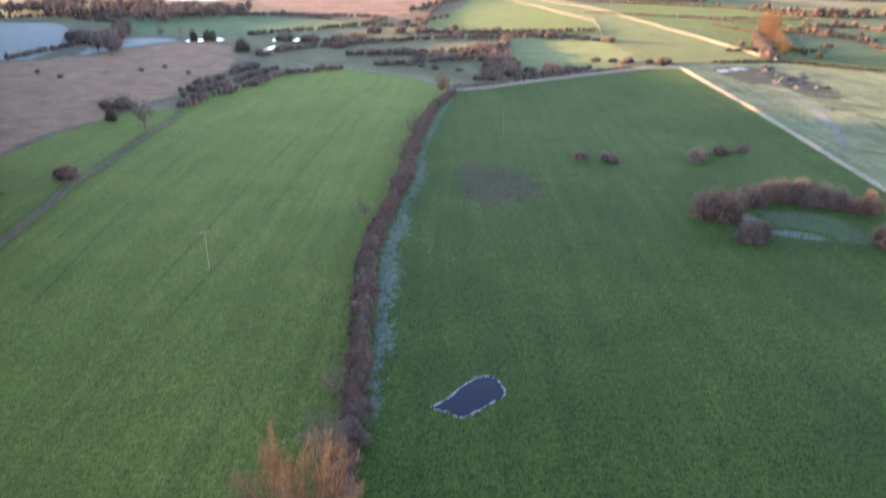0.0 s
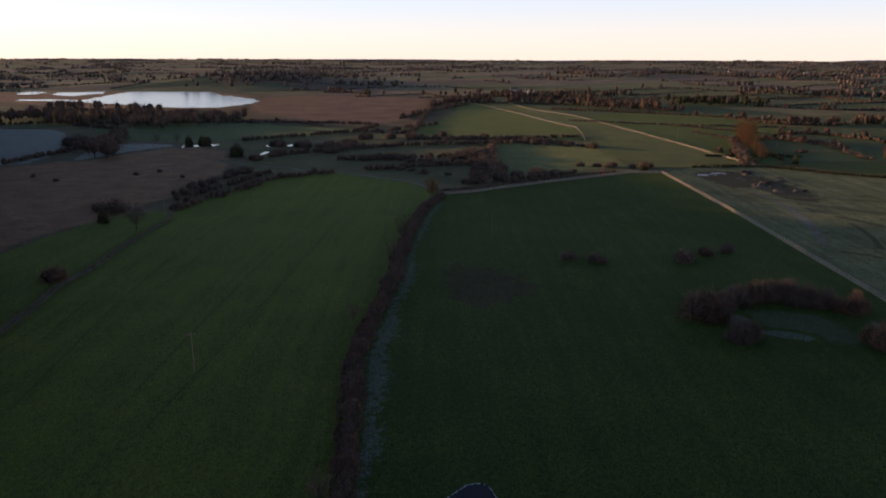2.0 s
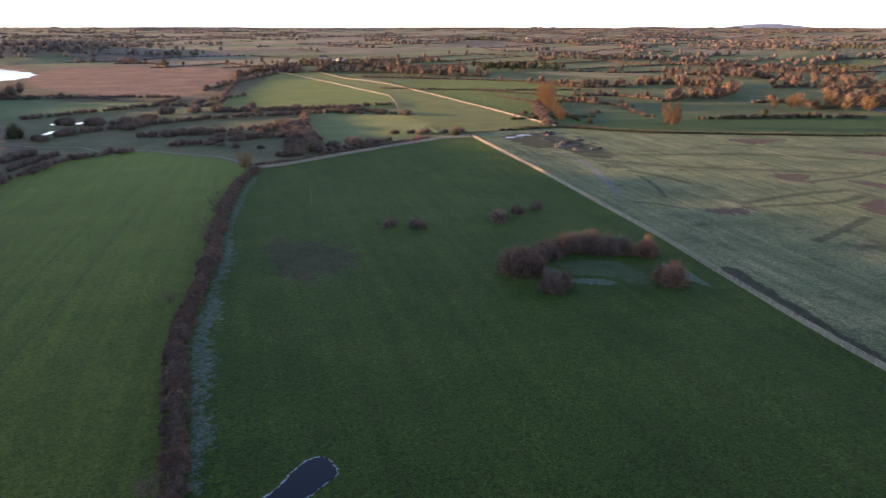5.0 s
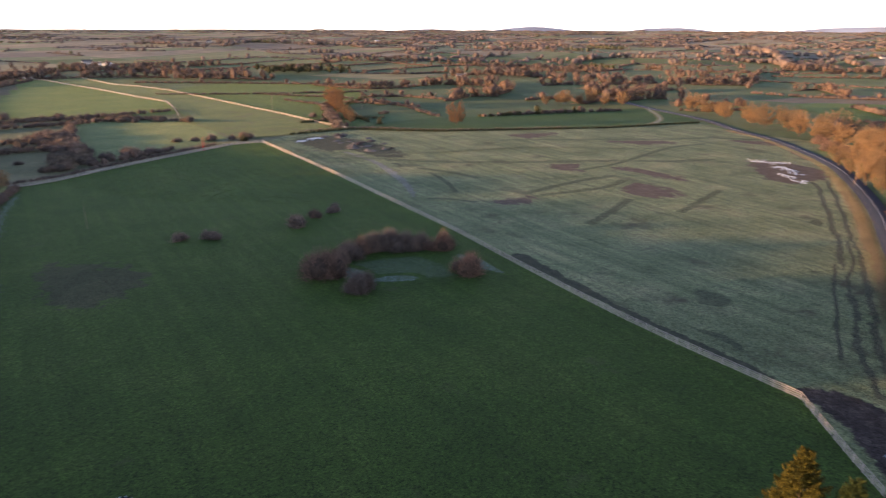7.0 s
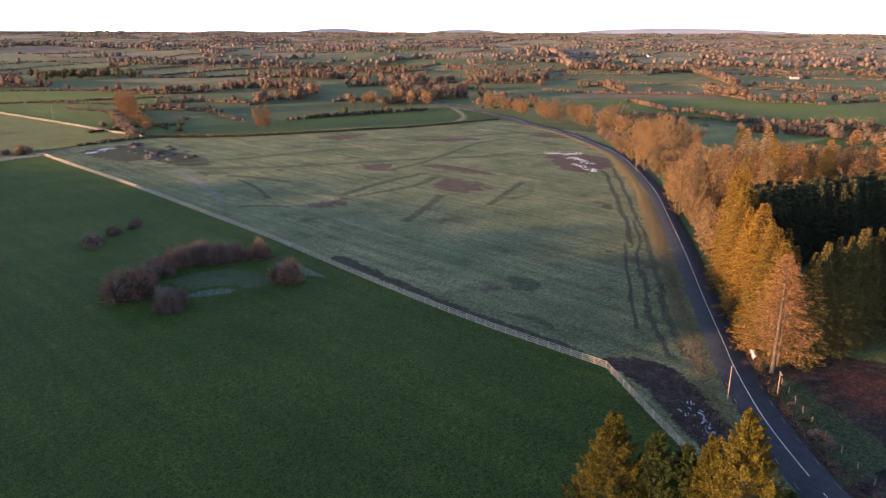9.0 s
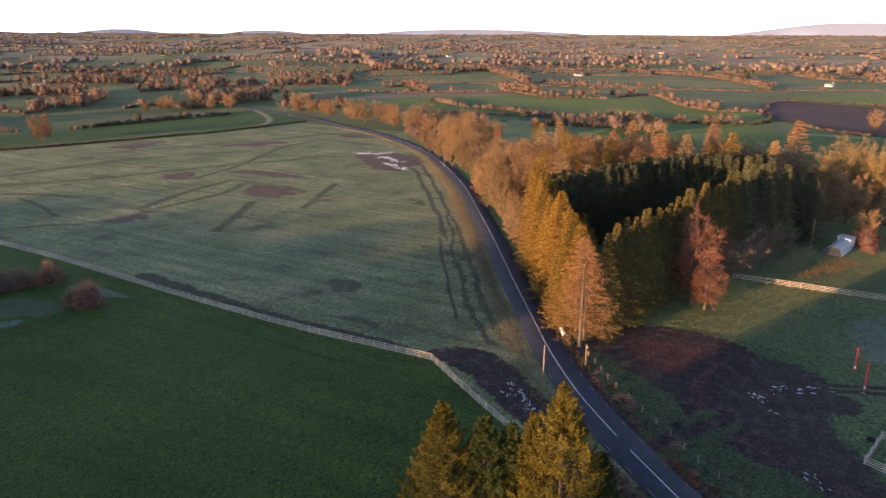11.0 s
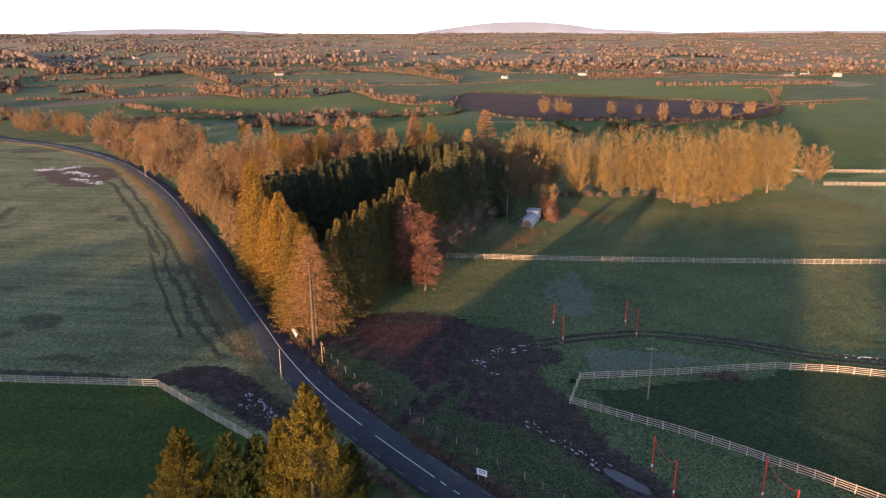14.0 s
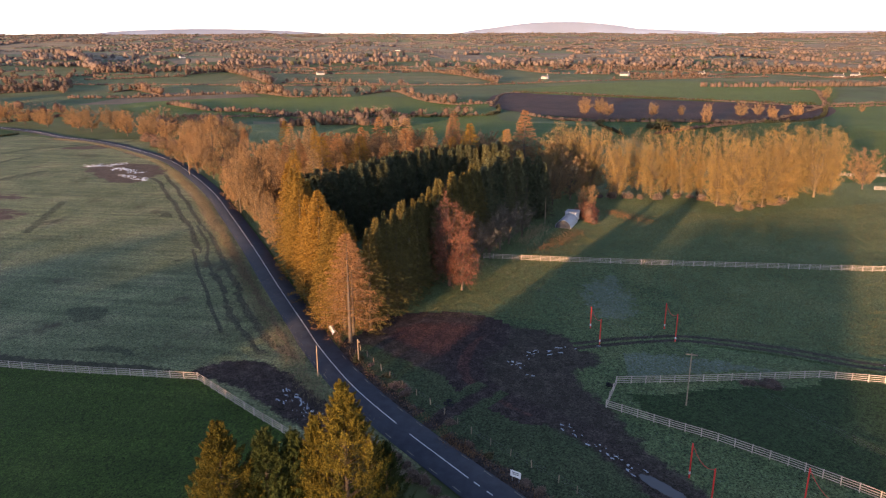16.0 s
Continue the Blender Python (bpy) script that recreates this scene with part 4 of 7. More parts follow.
soft_patch("mud_yard", [(120.3, 29.8), (127.3, 26.8), (129.9, 13.7), (128.1, 1.4), (123.6, -7.2), (114.3, -10.7), (109.6, -6.6), (98.6, -11.5), (89.5, -15.3), (83.1, -19.5), (70, -25), (62, -22), (80.0, -11.6), (88.6, -4.8), (98.9, 5.2), (109.5, 18.4), (114.5, 25.3)],
      0.12, M_MUD_D, "churned dark mud trackway", "mud", 4, 0.9)
ribbon("farm_entrance", [(89.0, 16.4), (92.7, 14.0), (96.6, 11.5), (100.5, 8.8), (103, 7.2)], 4.2, 0.20, soft("entrance_mud", S_RANK, S_MUD, 0.7, 0.5, 0.3, -0.3, down=0.0), "muddy entrance from the road to the yard", "track", wobble=0.4)
soft_patch("leaf_litter", [(120.3, 29.0), (127.3, 26.0), (129.5, 16), (126, 10), (118, 12), (112, 19)], 0.16, soft("larch_litter", S_MUD, S_REDMUD, 0.6, 0.3, 0.3, 0.0, None, 0.0), "red-brown litter under the larches", "litter", 4, 0.9)
M_DEW = soft("dewy_paddock", S_D, spec((0.060, 0.085, 0.040), (0.090, 0.115, 0.060), (0.14, 0.15, 0.085), frost=0.62, crisp=0.22, rime=(0.25, 0.29, 0.29)), 1.2, 0.4, down=0.10)
soft_patch("frost_patch", [(119.5, -11.5), (120.6, -27), (115.5, -42), (112, -27), (108.5, -13.8)], 0.115, M_DEW, "rime on the grass beside the paddock fence", "frost", 4, 0.8)
soft_patch("frost_patch", [(164, -17), (148.6, -21.5), (136.6, -20.6), (132, -12), (143.5, -6.5), (157, -8)], 0.115, M_DEW, "rime on open paddock grass", "frost", 8, 1.2)
ruts([(121, -6), (125.3, -17.8), (127.2, -27.5), (124.7, -42.4), (120.1, -55.6), (118, -70), (117, -100)], 2.0, 1.75, M_MUD_D, 0.17)
patch("puddle", [(82.4, -13.4), (81.2, -15.8), (78.2, -18.6), (77.0, -18.2), (78.4, -16.0), (80.8, -13.6)], 0.21, water_mat("meltwater", 0.15, (0.10, 0.095, 0.09)), "grey meltwater lying in the mud", "puddle", step=0.5, wobble=0.15)
soft_patch("bare_strip", [(128, 8), (118, 11), (105, 10), (95, 0), (94, 1), (104, 12.5), (117, 14)], 0.17, soft("earth_bank", S_MUD, S_REDMUD, 0.6, 0.4, 0.3, 0.0, None, 0.0), "earth bank along the trackway", "mud", 1.5, 0.7)


M_SPOIL = plain("rubble", (0.060, 0.052, 0.046), (0.17, 0.155, 0.14), 0.9, 0.9, 8, 0.15)


def spoil_heaps():
    rng = random.Random(4)
    for k in range(30):
        y = rng.uniform(300, 362)
        x = rng.gauss(146, 5)
        r, h = rng.uniform(1.0, 2.6), rng.uniform(0.4, 1.1)
        V, F = [(0, 0, h)], []
        for j in range(1, 5):
            for i in range(12):
                a = 2 * math.pi * i / 12
                q = r * j / 4 * (1 + 0.35 * noise.noise((x + math.cos(a), y + math.sin(a), j * 0.4)))
                V.append((q * math.cos(a) * 1.4, q * math.sin(a), h * (1 - (j / 4) ** 1.4) * (1 + 0.4 * noise.noise((x + a, y, j))) - (0.15 if j == 4 else 0)))
        for i in range(12):
            F.append((0, 1 + i, 1 + (i + 1) % 12, 1 + (i + 1) % 12))
            for j in range(3):
                o = 1 + j * 12
                F.append((o + i, o + 12 + i, o + 12 + (i + 1) % 12, o + (i + 1) % 12))
        bm = bmesh.new()
        vs = [bm.verts.new(v) for v in V]
        for f in F:
            bm.faces.new([vs[i] for i in dict.fromkeys(f)])
        me = bpy.data.meshes.new("earth_mound")
        bm.to_mesh(me)
        bm.free()
        me.materials.append(M_SPOIL if k % 3 else M_MUD)
        ob = tagged(new("earth_mound", me), "low mound of grey earth on rough ground", "mound", "earth mounds")
        ob.matrix_basis = pose(x, y, 0.15, 0, 0, rng.uniform(0, 180))


spoil_heaps()
# ------------------------------------------------------------- trees
def bare_tree_meshes(seed, h, spread, mat, limbs=34, subs=8, per=30, stem=0.15, belly=0.58, low=0.30, bark=None, twig=(0.035, 0.075), thin=0.04, loose=0.55, droop=0.0, wild=0.5, reach=1.0, girth=0.018):
    """Trunk, limbs that part like a fan, side branches on each and a haze of fine twigs on those."""
    rng = np.random.default_rng(seed)
    bark = bark or M_BARK
    r0 = h * girth
    x = y = 0.0
    trunk = [((0, 0, -0.3), r0 * 1.5), ((0, 0, h * 0.04), r0 * 1.1)]
    for k in range(1, 6):
        x += rng.normal() * h * 0.010
        y += rng.normal() * h * 0.010
        trunk.append(((x, y, h * 0.14 * k), r0 * (1 - 0.16 * k)))
    lines, P, D = [trunk], [], []
    lean = rng.uniform(0, 6.28)
    for k in range(limbs):
        f = (k + rng.random()) / limbs
        zf = low + (0.99 - low) * f
        e = (zf - belly) / (1.03 - belly)
        env = math.sqrt(max(0.03, 1 - e * e)) if e > 0 else 0.6 + 0.4 * (zf - low) / max(belly - low, 0.01)
        az = k * 2.4 + rng.normal() * 0.35
        rad = spread * env * rng.uniform(0.62, 1.06) * (1 + 0.15 * math.cos(az - lean))
        out = np.array((math.cos(az), math.sin(az), 0.0))
        a = np.array((0, 0, min(h * (stem + 0.36 * f * rng.uniform(0.5, 1.1)), zf * h - h * 0.06)))
        c = out * rad + np.array((0, 0, zf * h * rng.uniform(0.95, 1.03)))
        m = a * 0.5 + c * 0.5 + out * rad * 0.10 + np.array((0, 0, h * 0.03))
        bez = lambda t: (1 - t) ** 2 * a + 2 * t * (1 - t) * m + t * t * c
        lines.append([(tuple(bez(t)), r0 * q) for t, q in ((0, 0.34), (0.35, 0.24), (0.7, 0.14), (1, 0.03))])
        way = (c - a) / np.linalg.norm(c - a)
        for t in rng.uniform(0.30, 1.0, subs):
            p0 = bez(t)
            d = way * 0.6 + out * 0.30 + np.array((0, 0, 0.22 - droop)) + rng.normal(size=3) * wild
            d /= np.linalg.norm(d)
            ln = h * reach * rng.uniform(0.07, 0.16) * (1.25 - 0.5 * t)
            lines.append([(tuple(p0), r0 * 0.09), (tuple(p0 + d * ln), 0.008)])
            w = rng.uniform(0.1, 1.05, (per, 1))
            P.append(p0 + d * ln * w + rng.normal(size=(per, 3)) * h * 0.011)
            D.append(d + np.array((0, 0, 0.15 - droop)) + rng.normal(size=(per, 3)) * loose)
    P, D = np.concatenate(P), np.concatenate(D)
    L = rng.uniform(*twig, len(P)) * h
    W = L * thin + 0.022
    lie = rng.random(len(P)) < 0.3
    out = P - np.array((0, 0, h * 0.45))
    V, F = join(blades(P[~lie], D[~lie], L[~lie], W[~lie], rng), scales(P[lie], out[lie], L[lie] * 0.7, W[lie] * 1.6, rng, 0.6))
    return mesh_of("trunk", *tubes(lines[:1], 5), bark, True), mesh_of("framework", *tubes(lines[1:], 3), bark, True), mesh_of("crown", V, F, mat)


def conifer_meshes(seed, h, spread, mat, whorls=34, arms=8, per=44, size=0.5, base=0.03, tip=0.85, droop=0.30, fat=0.22, bulge=1.4):
    """Straight trunk with tiers of drooping branches, each a flat spray of needled twigs."""
    rng = np.random.default_rng(seed)
    lines = [[((0, 0, -0.3), h * 0.016), ((0, 0, h * 0.5), h * 0.010), ((0, 0, h), 0.02)]]
    n = whorls * arms
    u = np.repeat((np.arange(whorls) + 0.5) / whorls, arms) ** 0.9 + rng.normal(size=n) * 0.006
    u = np.clip(u, 0, 0.995)
    z = h * (base + (1 - base) * u)
    rad = spread * (1 - u ** bulge) ** tip * rng.uniform(0.68, 1.12, n) + 0.12
    az = np.tile(np.arange(arms) * 6.283 / arms, whorls) + np.repeat(rng.uniform(0, 6.28, whorls), arms) + rng.normal(size=n) * 0.25
    out = np.stack([np.cos(az), np.sin(az), 0 * az], axis=1)
    side = np.stack([-np.sin(az), np.cos(az), 0 * az], axis=1)
    lift = rng.uniform(0.0, 0.22, n)
    t = 1 - rng.random((n, per)) ** 1.5 * 0.85
    w = rng.normal(size=(n, per)) * 0.17 * (1.15 - t)
    drop = lift[:, None] * t - droop * t * t + 0.10 * t ** 5
    r = rad[:, None]
    P = out[:, None, :] * (r * t)[:, :, None] + side[:, None, :] * (r * w + np.sign(w) * 0.05)[:, :, None]
    P[:, :, 2] += z[:, None] + r * drop
    D = out[:, None, :] * 0.7 + side[:, None, :] * (np.sign(w) * 0.55)[:, :, None] + np.array((0, 0, -0.10)) + rng.normal(size=(n, per, 3)) * 0.35
    P, D = P.reshape(-1, 3) + rng.normal(size=(n * per, 3)) * 0.05, D.reshape(-1, 3)
    for k in range(0, n, 4):
        e = out[k] * rad[k] * 0.85
        lines.append([((0, 0, z[k]), 0.04), ((e[0], e[1], z[k] + rad[k] * (lift[k] - droop) * 0.75), 0.01)])
    L = rng.uniform(0.5, 1.15, len(P)) * size
    V, F = blades(P, D, L, L * fat, rng)
    return mesh_of("trunk", *tubes(lines[:1], 5), M_BARK, True), mesh_of("framework", *tubes(lines[1:], 3), M_BARK, True), mesh_of("crown", V, F, mat)


def cypress_meshes(seed, h, spread, mat, boughs=210, each=130):
    """Dense upright cypress: rising plume-like boughs with ragged tips and dark gaps."""
    rng = np.random.default_rng(seed)
    u = np.sort(rng.random(boughs) ** 0.9)
    az = rng.uniform(0, 2 * math.pi, boughs)
    prof = np.clip((1 - u) * 1.25, 0.0, 1.0) ** 0.92 * np.where(rng.random(boughs) < 0.3, rng.uniform(0.3, 0.7, boughs), rng.uniform(0.66, 1.2, boughs))
    rad = spread * prof
    C = np.stack([np.cos(az) * rad, np.sin(az) * rad, h * u * 0.95], axis=1)
    out = np.stack([np.cos(az) * 0.75, np.sin(az) * 0.75, np.full(boughs, 1.15)], axis=1)
    out /= np.linalg.norm(out, axis=1, keepdims=True)
    size = (1.3 + 1.4 * (1 - u)) * rng.uniform(0.6, 1.5, boughs)
    P, D = [], []
    for k in range(each):
        t = rng.random((boughs, 1)) ** 0.8
        w = 0.19 * (1.05 - t)
        P.append(C + out * (t - 0.35) * size[:, None] + rng.normal(size=(boughs, 3)) * w * size[:, None])
        D.append(out + rng.normal(size=(boughs, 3)) * 0.6)
    P, D = np.concatenate(P), np.concatenate(D)
    L = rng.uniform(0.12, 0.32, len(P))
    V, F = blades(P, D, L, L * 0.36, rng)
    core = [[((0, 0, -0.3), 0.35), ((0, 0, h * 0.6), 0.18), ((0, 0, h * 0.97), 0.03)]]
    for k in range(0, boughs, 2):
        core.append([((0, 0, max(0.3, C[k][2] - rad[k] * 0.8)), 0.06), (tuple(C[k]), 0.015)])
    return mesh_of("trunk", *tubes(core[:1], 6), M_BARK, True), mesh_of("framework", *tubes(core[1:], 3), M_BARK, True), mesh_of("crown", V, F, mat)


def dome(rng, n, r, h, P0, up=0.5, shell=0.55):
    """Points and outward directions in a dome."""
    q = rng.normal(size=(n, 3))
    q[:, 2] = np.abs(q[:, 2])
    q /= np.linalg.norm(q, axis=1, keepdims=True)
    s = rng.uniform(shell, 1.0, (n, 1))
    P = q * s * np.array((r, r, h)) + P0
    return P, q + np.array((0, 0, up)) + rng.normal(size=(n, 3)) * 0.5


def bush_meshes(seed, r, h, mat, n=1500, domes=6, fine=0.05, fan=0.35, flat=0.4):
    """A many-stemmed bush: fine twigs that fan out from a dense dark inside."""
    rng = np.random.default_rng(seed)
    Ps, Ds, Ls, Cp, Cd, lines = [], [], [], [], [], []
    for k in range(domes):
        c = np.array((rng.normal() * r * 0.36, rng.normal() * r * 0.36, 0)) if k else np.zeros(3)
        rr, hh = r * rng.uniform(0.5, 0.72), h * (0.86 if k == 0 else rng.uniform(0.55, 0.85))
        P, D = dome(rng, n // domes, rr, hh, c, 0.25, 0.35)
        D = (P - c) / np.array((rr, rr, hh)) + np.array((0, 0, 0.25)) + rng.normal(size=P.shape) * fan
        Ps.append(P), Ds.append(D), Ls.append(rng.uniform(0.14, 0.30, len(P)) * hh)
        Cp.append(c + np.array((0, 0, hh * 0.36)))
        Cd.append((rr * 0.58, rr * 0.58, hh * 0.36))
        for _ in range(4):
            a, q = rng.uniform(0, 6.28), rr * rng.uniform(0.3, 0.8)
            lines.append([((c[0], c[1], -0.1), 0.05), ((c[0] + q * math.cos(a), c[1] + q * math.sin(a), hh * rng.uniform(0.6, 0.95)), 0.012)])
    P, D, L = np.concatenate(Ps), np.concatenate(Ds), np.concatenate(Ls)
    lie = rng.random(len(P)) < flat
    W = L * fine + 0.03
    V, F = join(blades(P[~lie], D[~lie], L[~lie], W[~lie], rng), scales(P[lie], D[lie], L[lie], W[lie] * 1.5, rng, 0.4))
    V2, F2 = lumps(np.array(Cp), np.array(Cd), 2, rng)
    tv, tf = tubes(lines, 3)
    base = mesh_of("framework", tv, tf, M_BARK, True)
    inner = mesh_of("inner_growth", V2, F2, {M_TWIG_W: M_MASS_D, M_EVER: M_MASS_E}.get(mat, M_MASS_T), True)
    return base, mesh_of("crown", V, F, mat), inner


class Kind:
    """Templates of one sort of plant; every planting is a thing of its own on shared meshes."""

    def __init__(self, name, category, meshes, height, names=("trunk", "framework", "crown")):
        self.name, self.category, self.meshes, self.height, self.names = name, category, meshes, height, names

    def plant(self, x, y, h, label, group="", seed=0, wide=1.0, z=0.05):
        rng = random.Random(seed * 7919 + int(x * 13) + int(y * 29))
        s = h / self.height
        m = Matrix.Translation((x, y, z)) @ Matrix.Rotation(rng.uniform(0, 6.28), 4, "Z") @ Matrix.Diagonal((s * wide, s * wide, s, 1))
        t = thing(self.name, label, self.category, group, m)
        pair = self.meshes[rng.randrange(len(self.meshes))]
        for nm, me in zip(self.names, pair):
            ob = part(nm, me, t)
            if nm == "framework":
                tagged(ob, "", "", "", "stuff")
        return t


OAK = Kind("bare_tree", "tree", [bare_tree_meshes(10 + k, 14, 6.2, M_TWIG, 46, 10, 52, 0.08, 0.58, 0.20, None, (0.020, 0.046), 0.045, 0.6, 0.0, 0.8, 0.75) for k in range(4)], 14)
TALL = Kind("bare_tree", "tree", [bare_tree_meshes(20 + k, 24, 7.0, M_GOLD, 66, 12, 32, 0.05, 0.70, 0.07, M_BARK_T, (0.012, 0.028), 0.04, 0.6, 0.0, 0.8, 0.55, 0.012) for k in range(4)], 24)
GREY = Kind("bare_tree", "tree", [bare_tree_meshes(30 + k, 8, 3.2, M_TWIG_G, 26, 7, 16, 0.14, 0.6, 0.34, None, (0.04, 0.09), 0.02) for k in range(3)], 8)
REDT = Kind("bare_tree", "tree", [bare_tree_meshes(37, 19, 4.2, M_TWIG_R, 44, 11, 24, 0.10, 0.5, 0.16, None, (0.03, 0.06), 0.03, 0.6, 0.35)], 19)
SPRUCE = Kind("spruce", "tree", [conifer_meshes(40 + k, 21, 4.3, M_NEEDLE, 40, 10, 54, 0.40, 0.01, 0.90, 0.40, 0.26, 1.5) for k in range(4)], 21)
MIXED = Kind("spruce", "tree", [conifer_meshes(45 + k, 21, 4.0, M_NEEDLE_M, 38, 9, 44, 0.46, 0.02, 0.95, 0.36, 0.26, 1.4) for k in range(3)], 21)
DARK = Kind("spruce", "tree", [conifer_meshes(50 + k, 20, 3.4, M_NEEDLE_D, 30, 8, 26, 0.75, 0.02, 0.85, 0.3, 0.3, 1.5) for k in range(4)], 20)
BACK = Kind("spruce", "tree", [conifer_meshes(57 + k, 24, 5.6, (M_NEEDLE, M_LARCH, M_TWIG)[k], 24, 8, 42, 0.72, 0.06, 0.80, 0.16, 0.14, 1.3) for k in range(3)], 24)
LARCH = Kind("larch", "tree", [conifer_meshes(60 + k, 19, 5.2, M_LARCH, 26, 7, 62, 0.52, 0.14, 0.75, 0.22, 0.09, 1.3) for k in range(2)], 19)
GOLD = Kind("cypress", "tree", [cypress_meshes(70 + k, 19, 5.1, M_CYPRESS, 420, 240) for k in range(2)], 19)
GREENC = Kind("cypress", "tree", [cypress_meshes(75, 15, 3.9, M_CYPRESS_D, 340, 170)], 15)
PARTS = ("framework", "crown", "inner_growth")
BUSH = Kind("bush", "bush", [bush_meshes(80 + k, 2.6, 3.6, M_THORN, 2200, 6, 0.06) for k in range(4)], 3.6, PARTS)
WARM = Kind("bush", "bush", [bush_meshes(90 + k, 2.6, 3.6, M_TWIG_W, 2000) for k in range(3)], 3.6, PARTS)
FINE = Kind("bush", "bush", [bush_meshes(100 + k, 2.6, 3.6, M_TWIG_W, 6500, 7, 0.012, 0.22, 0.15) for k in range(3)], 3.6, PARTS)
FINED = Kind("bush", "bush", [bush_meshes(104 + k, 2.6, 3.6, M_THORN_F, 6500, 7, 0.012, 0.22, 0.15) for k in range(3)], 3.6, PARTS)
EVER = Kind("bush", "bush", [bush_meshes(95 + k, 2.4, 3.4, M_EVER, 1500, 6, 0.2) for k in range(2)], 3.4, PARTS)
SCRUB = Kind("bush", "bush", [bush_meshes(108 + k, 3.0, 3.6, (M_THORN, M_TWIG_G, M_THORN_F)[k % 3], 1800, 6, 0.05) for k in range(5)], 3.6, PARTS)

# cypresses in front of the road
GOLD.plant(66.2, 20.8, 19.2, "tall golden cypress lit by the low sun", "roadside cypresses", 1, 1.0)
GOLD.plant(62.7, 33.8, 15.6, "golden cypress lit by the low sun", "roadside cypresses", 2, 1.05)
GOLD.plant(66.8, 24.4, 14.8, "smaller golden cypress grown into the tall one", "roadside cypresses", 6, 0.85)
GREENC.plant(64.6, 29.5, 13.7, "dark green cypress between two golden ones", "roadside cypresses", 3)
GREENC.plant(66.5, 27.0, 12.6, "dark green cypress between two golden ones", "roadside cypresses", 4)
GREENC.plant(70.2, 17.2, 9.6, "dark green cypress at the road's edge", "roadside cypresses", 5)


def along(pts, step, jitter, seed, side=0.0):
    rng = random.Random(seed)
    P = curve_points(pts, step)
    out = []
    for i, p in enumerate(P):
        d = (P[min(i + 1, len(P) - 1)] - P[max(i - 1, 0)]).normalized()
        s = Vector((-d.y, d.x, 0))
        q = p + s * (side + rng.uniform(-jitter, jitter)) + d * rng.uniform(-jitter, jitter)
        out.append((q.x, q.y, rng))
    return out


# the plantation: a lit row on the road and an even row on the paddock side, with a dark hollow between
LARCH.plant(116.6, 34.7, 21.0, "bare pinkish larch at the plantation corner", "plantation edge", 1, 1.15)
LARCH.plant(120.0, 35.0, 18.5, "bare pinkish larch at the plantation corner", "plantation edge", 2)
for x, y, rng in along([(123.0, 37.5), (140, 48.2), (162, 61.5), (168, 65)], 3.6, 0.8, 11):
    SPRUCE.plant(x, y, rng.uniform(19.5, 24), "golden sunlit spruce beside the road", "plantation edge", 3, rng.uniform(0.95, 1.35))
for x, y, rng in along([(126, 36.5), (142, 46), (164, 59.5)], 4.6, 0.5, 12):
    SPRUCE.plant(x, y, rng.uniform(19.5, 21), "sunlit spruce inside the plantation edge", "plantation edge", 4, 0.9)
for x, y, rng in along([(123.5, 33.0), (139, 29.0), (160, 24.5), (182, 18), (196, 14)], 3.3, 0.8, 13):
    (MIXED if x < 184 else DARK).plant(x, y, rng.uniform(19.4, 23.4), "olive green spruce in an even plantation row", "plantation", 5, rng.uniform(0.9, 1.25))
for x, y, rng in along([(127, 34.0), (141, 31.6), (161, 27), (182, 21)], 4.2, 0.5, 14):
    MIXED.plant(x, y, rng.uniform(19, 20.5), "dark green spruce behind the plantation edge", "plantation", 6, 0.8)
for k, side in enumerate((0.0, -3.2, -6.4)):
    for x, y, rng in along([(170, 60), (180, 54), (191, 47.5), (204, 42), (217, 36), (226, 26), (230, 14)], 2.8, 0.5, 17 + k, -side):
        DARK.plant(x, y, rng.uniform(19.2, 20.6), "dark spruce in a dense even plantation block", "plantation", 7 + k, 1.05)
for x, y, h in ((201, 12, 19), (207, 9, 20), (213, 6, 19), (204, 17, 20), (211, 14, 21), (219, 9, 20), (216, 1.5, 17), (222, 3, 18)):
    DARK.plant(x, y, h, "dark broad spruce at the end of the plantation", "plantation", 31, 1.35)
REDT.plant(150.2, 21.0, 20.3, "reddish bare larch lit by the sun", "plantation edge", 1, 1.05)
REDT.plant(147.6, 17.8, 10.5, "small reddish bare tree in the sun", "plantation edge", 2, 1.5)
for x, y, h in ((185.2, 9.7, 11.5), (179.4, 11.6, 11), (171.5, 13.6, 12), (192, 6.5, 10.5), (162.5, 15.8, 12)):
    GREY.plant(x, y, h, "bare grey-brown tree beside the dark spruces", "plantation edge", 1, 1.1)
BACK.plant(262, 9, 28, "tall golden spruce standing above the wood", "plantation", 32, 1.25)
BACK.plant(276, 37, 26, "tall golden larch standing above the wood", "plantation", 33, 1.1)
rng0 = random.Random(21)


def within(x, y, poly):
    hit = False
    for (x0, y0), (x1, y1) in zip(poly, poly[1:] + poly[:1]):
        if (y0 > y) != (y1 > y) and x < x0 + (y - y0) * (x1 - x0) / (y1 - y0):
            hit = not hit
    return hit


def fill_wood(poly, gap, seed):
    """Places spread loosely over an outline, none nearer to another than the gap."""
    rng, out = random.Random(seed), []
    xs, ys = [p[0] for p in poly], [p[1] for p in poly]
    for _ in range(6000):
        x, y = rng.uniform(min(xs), max(xs)), rng.uniform(min(ys), max(ys))
        if within(x, y, poly) and all((x - a) ** 2 + (y - b) ** 2 > gap * gap for a, b in out):
            out.append((x, y))
    return out


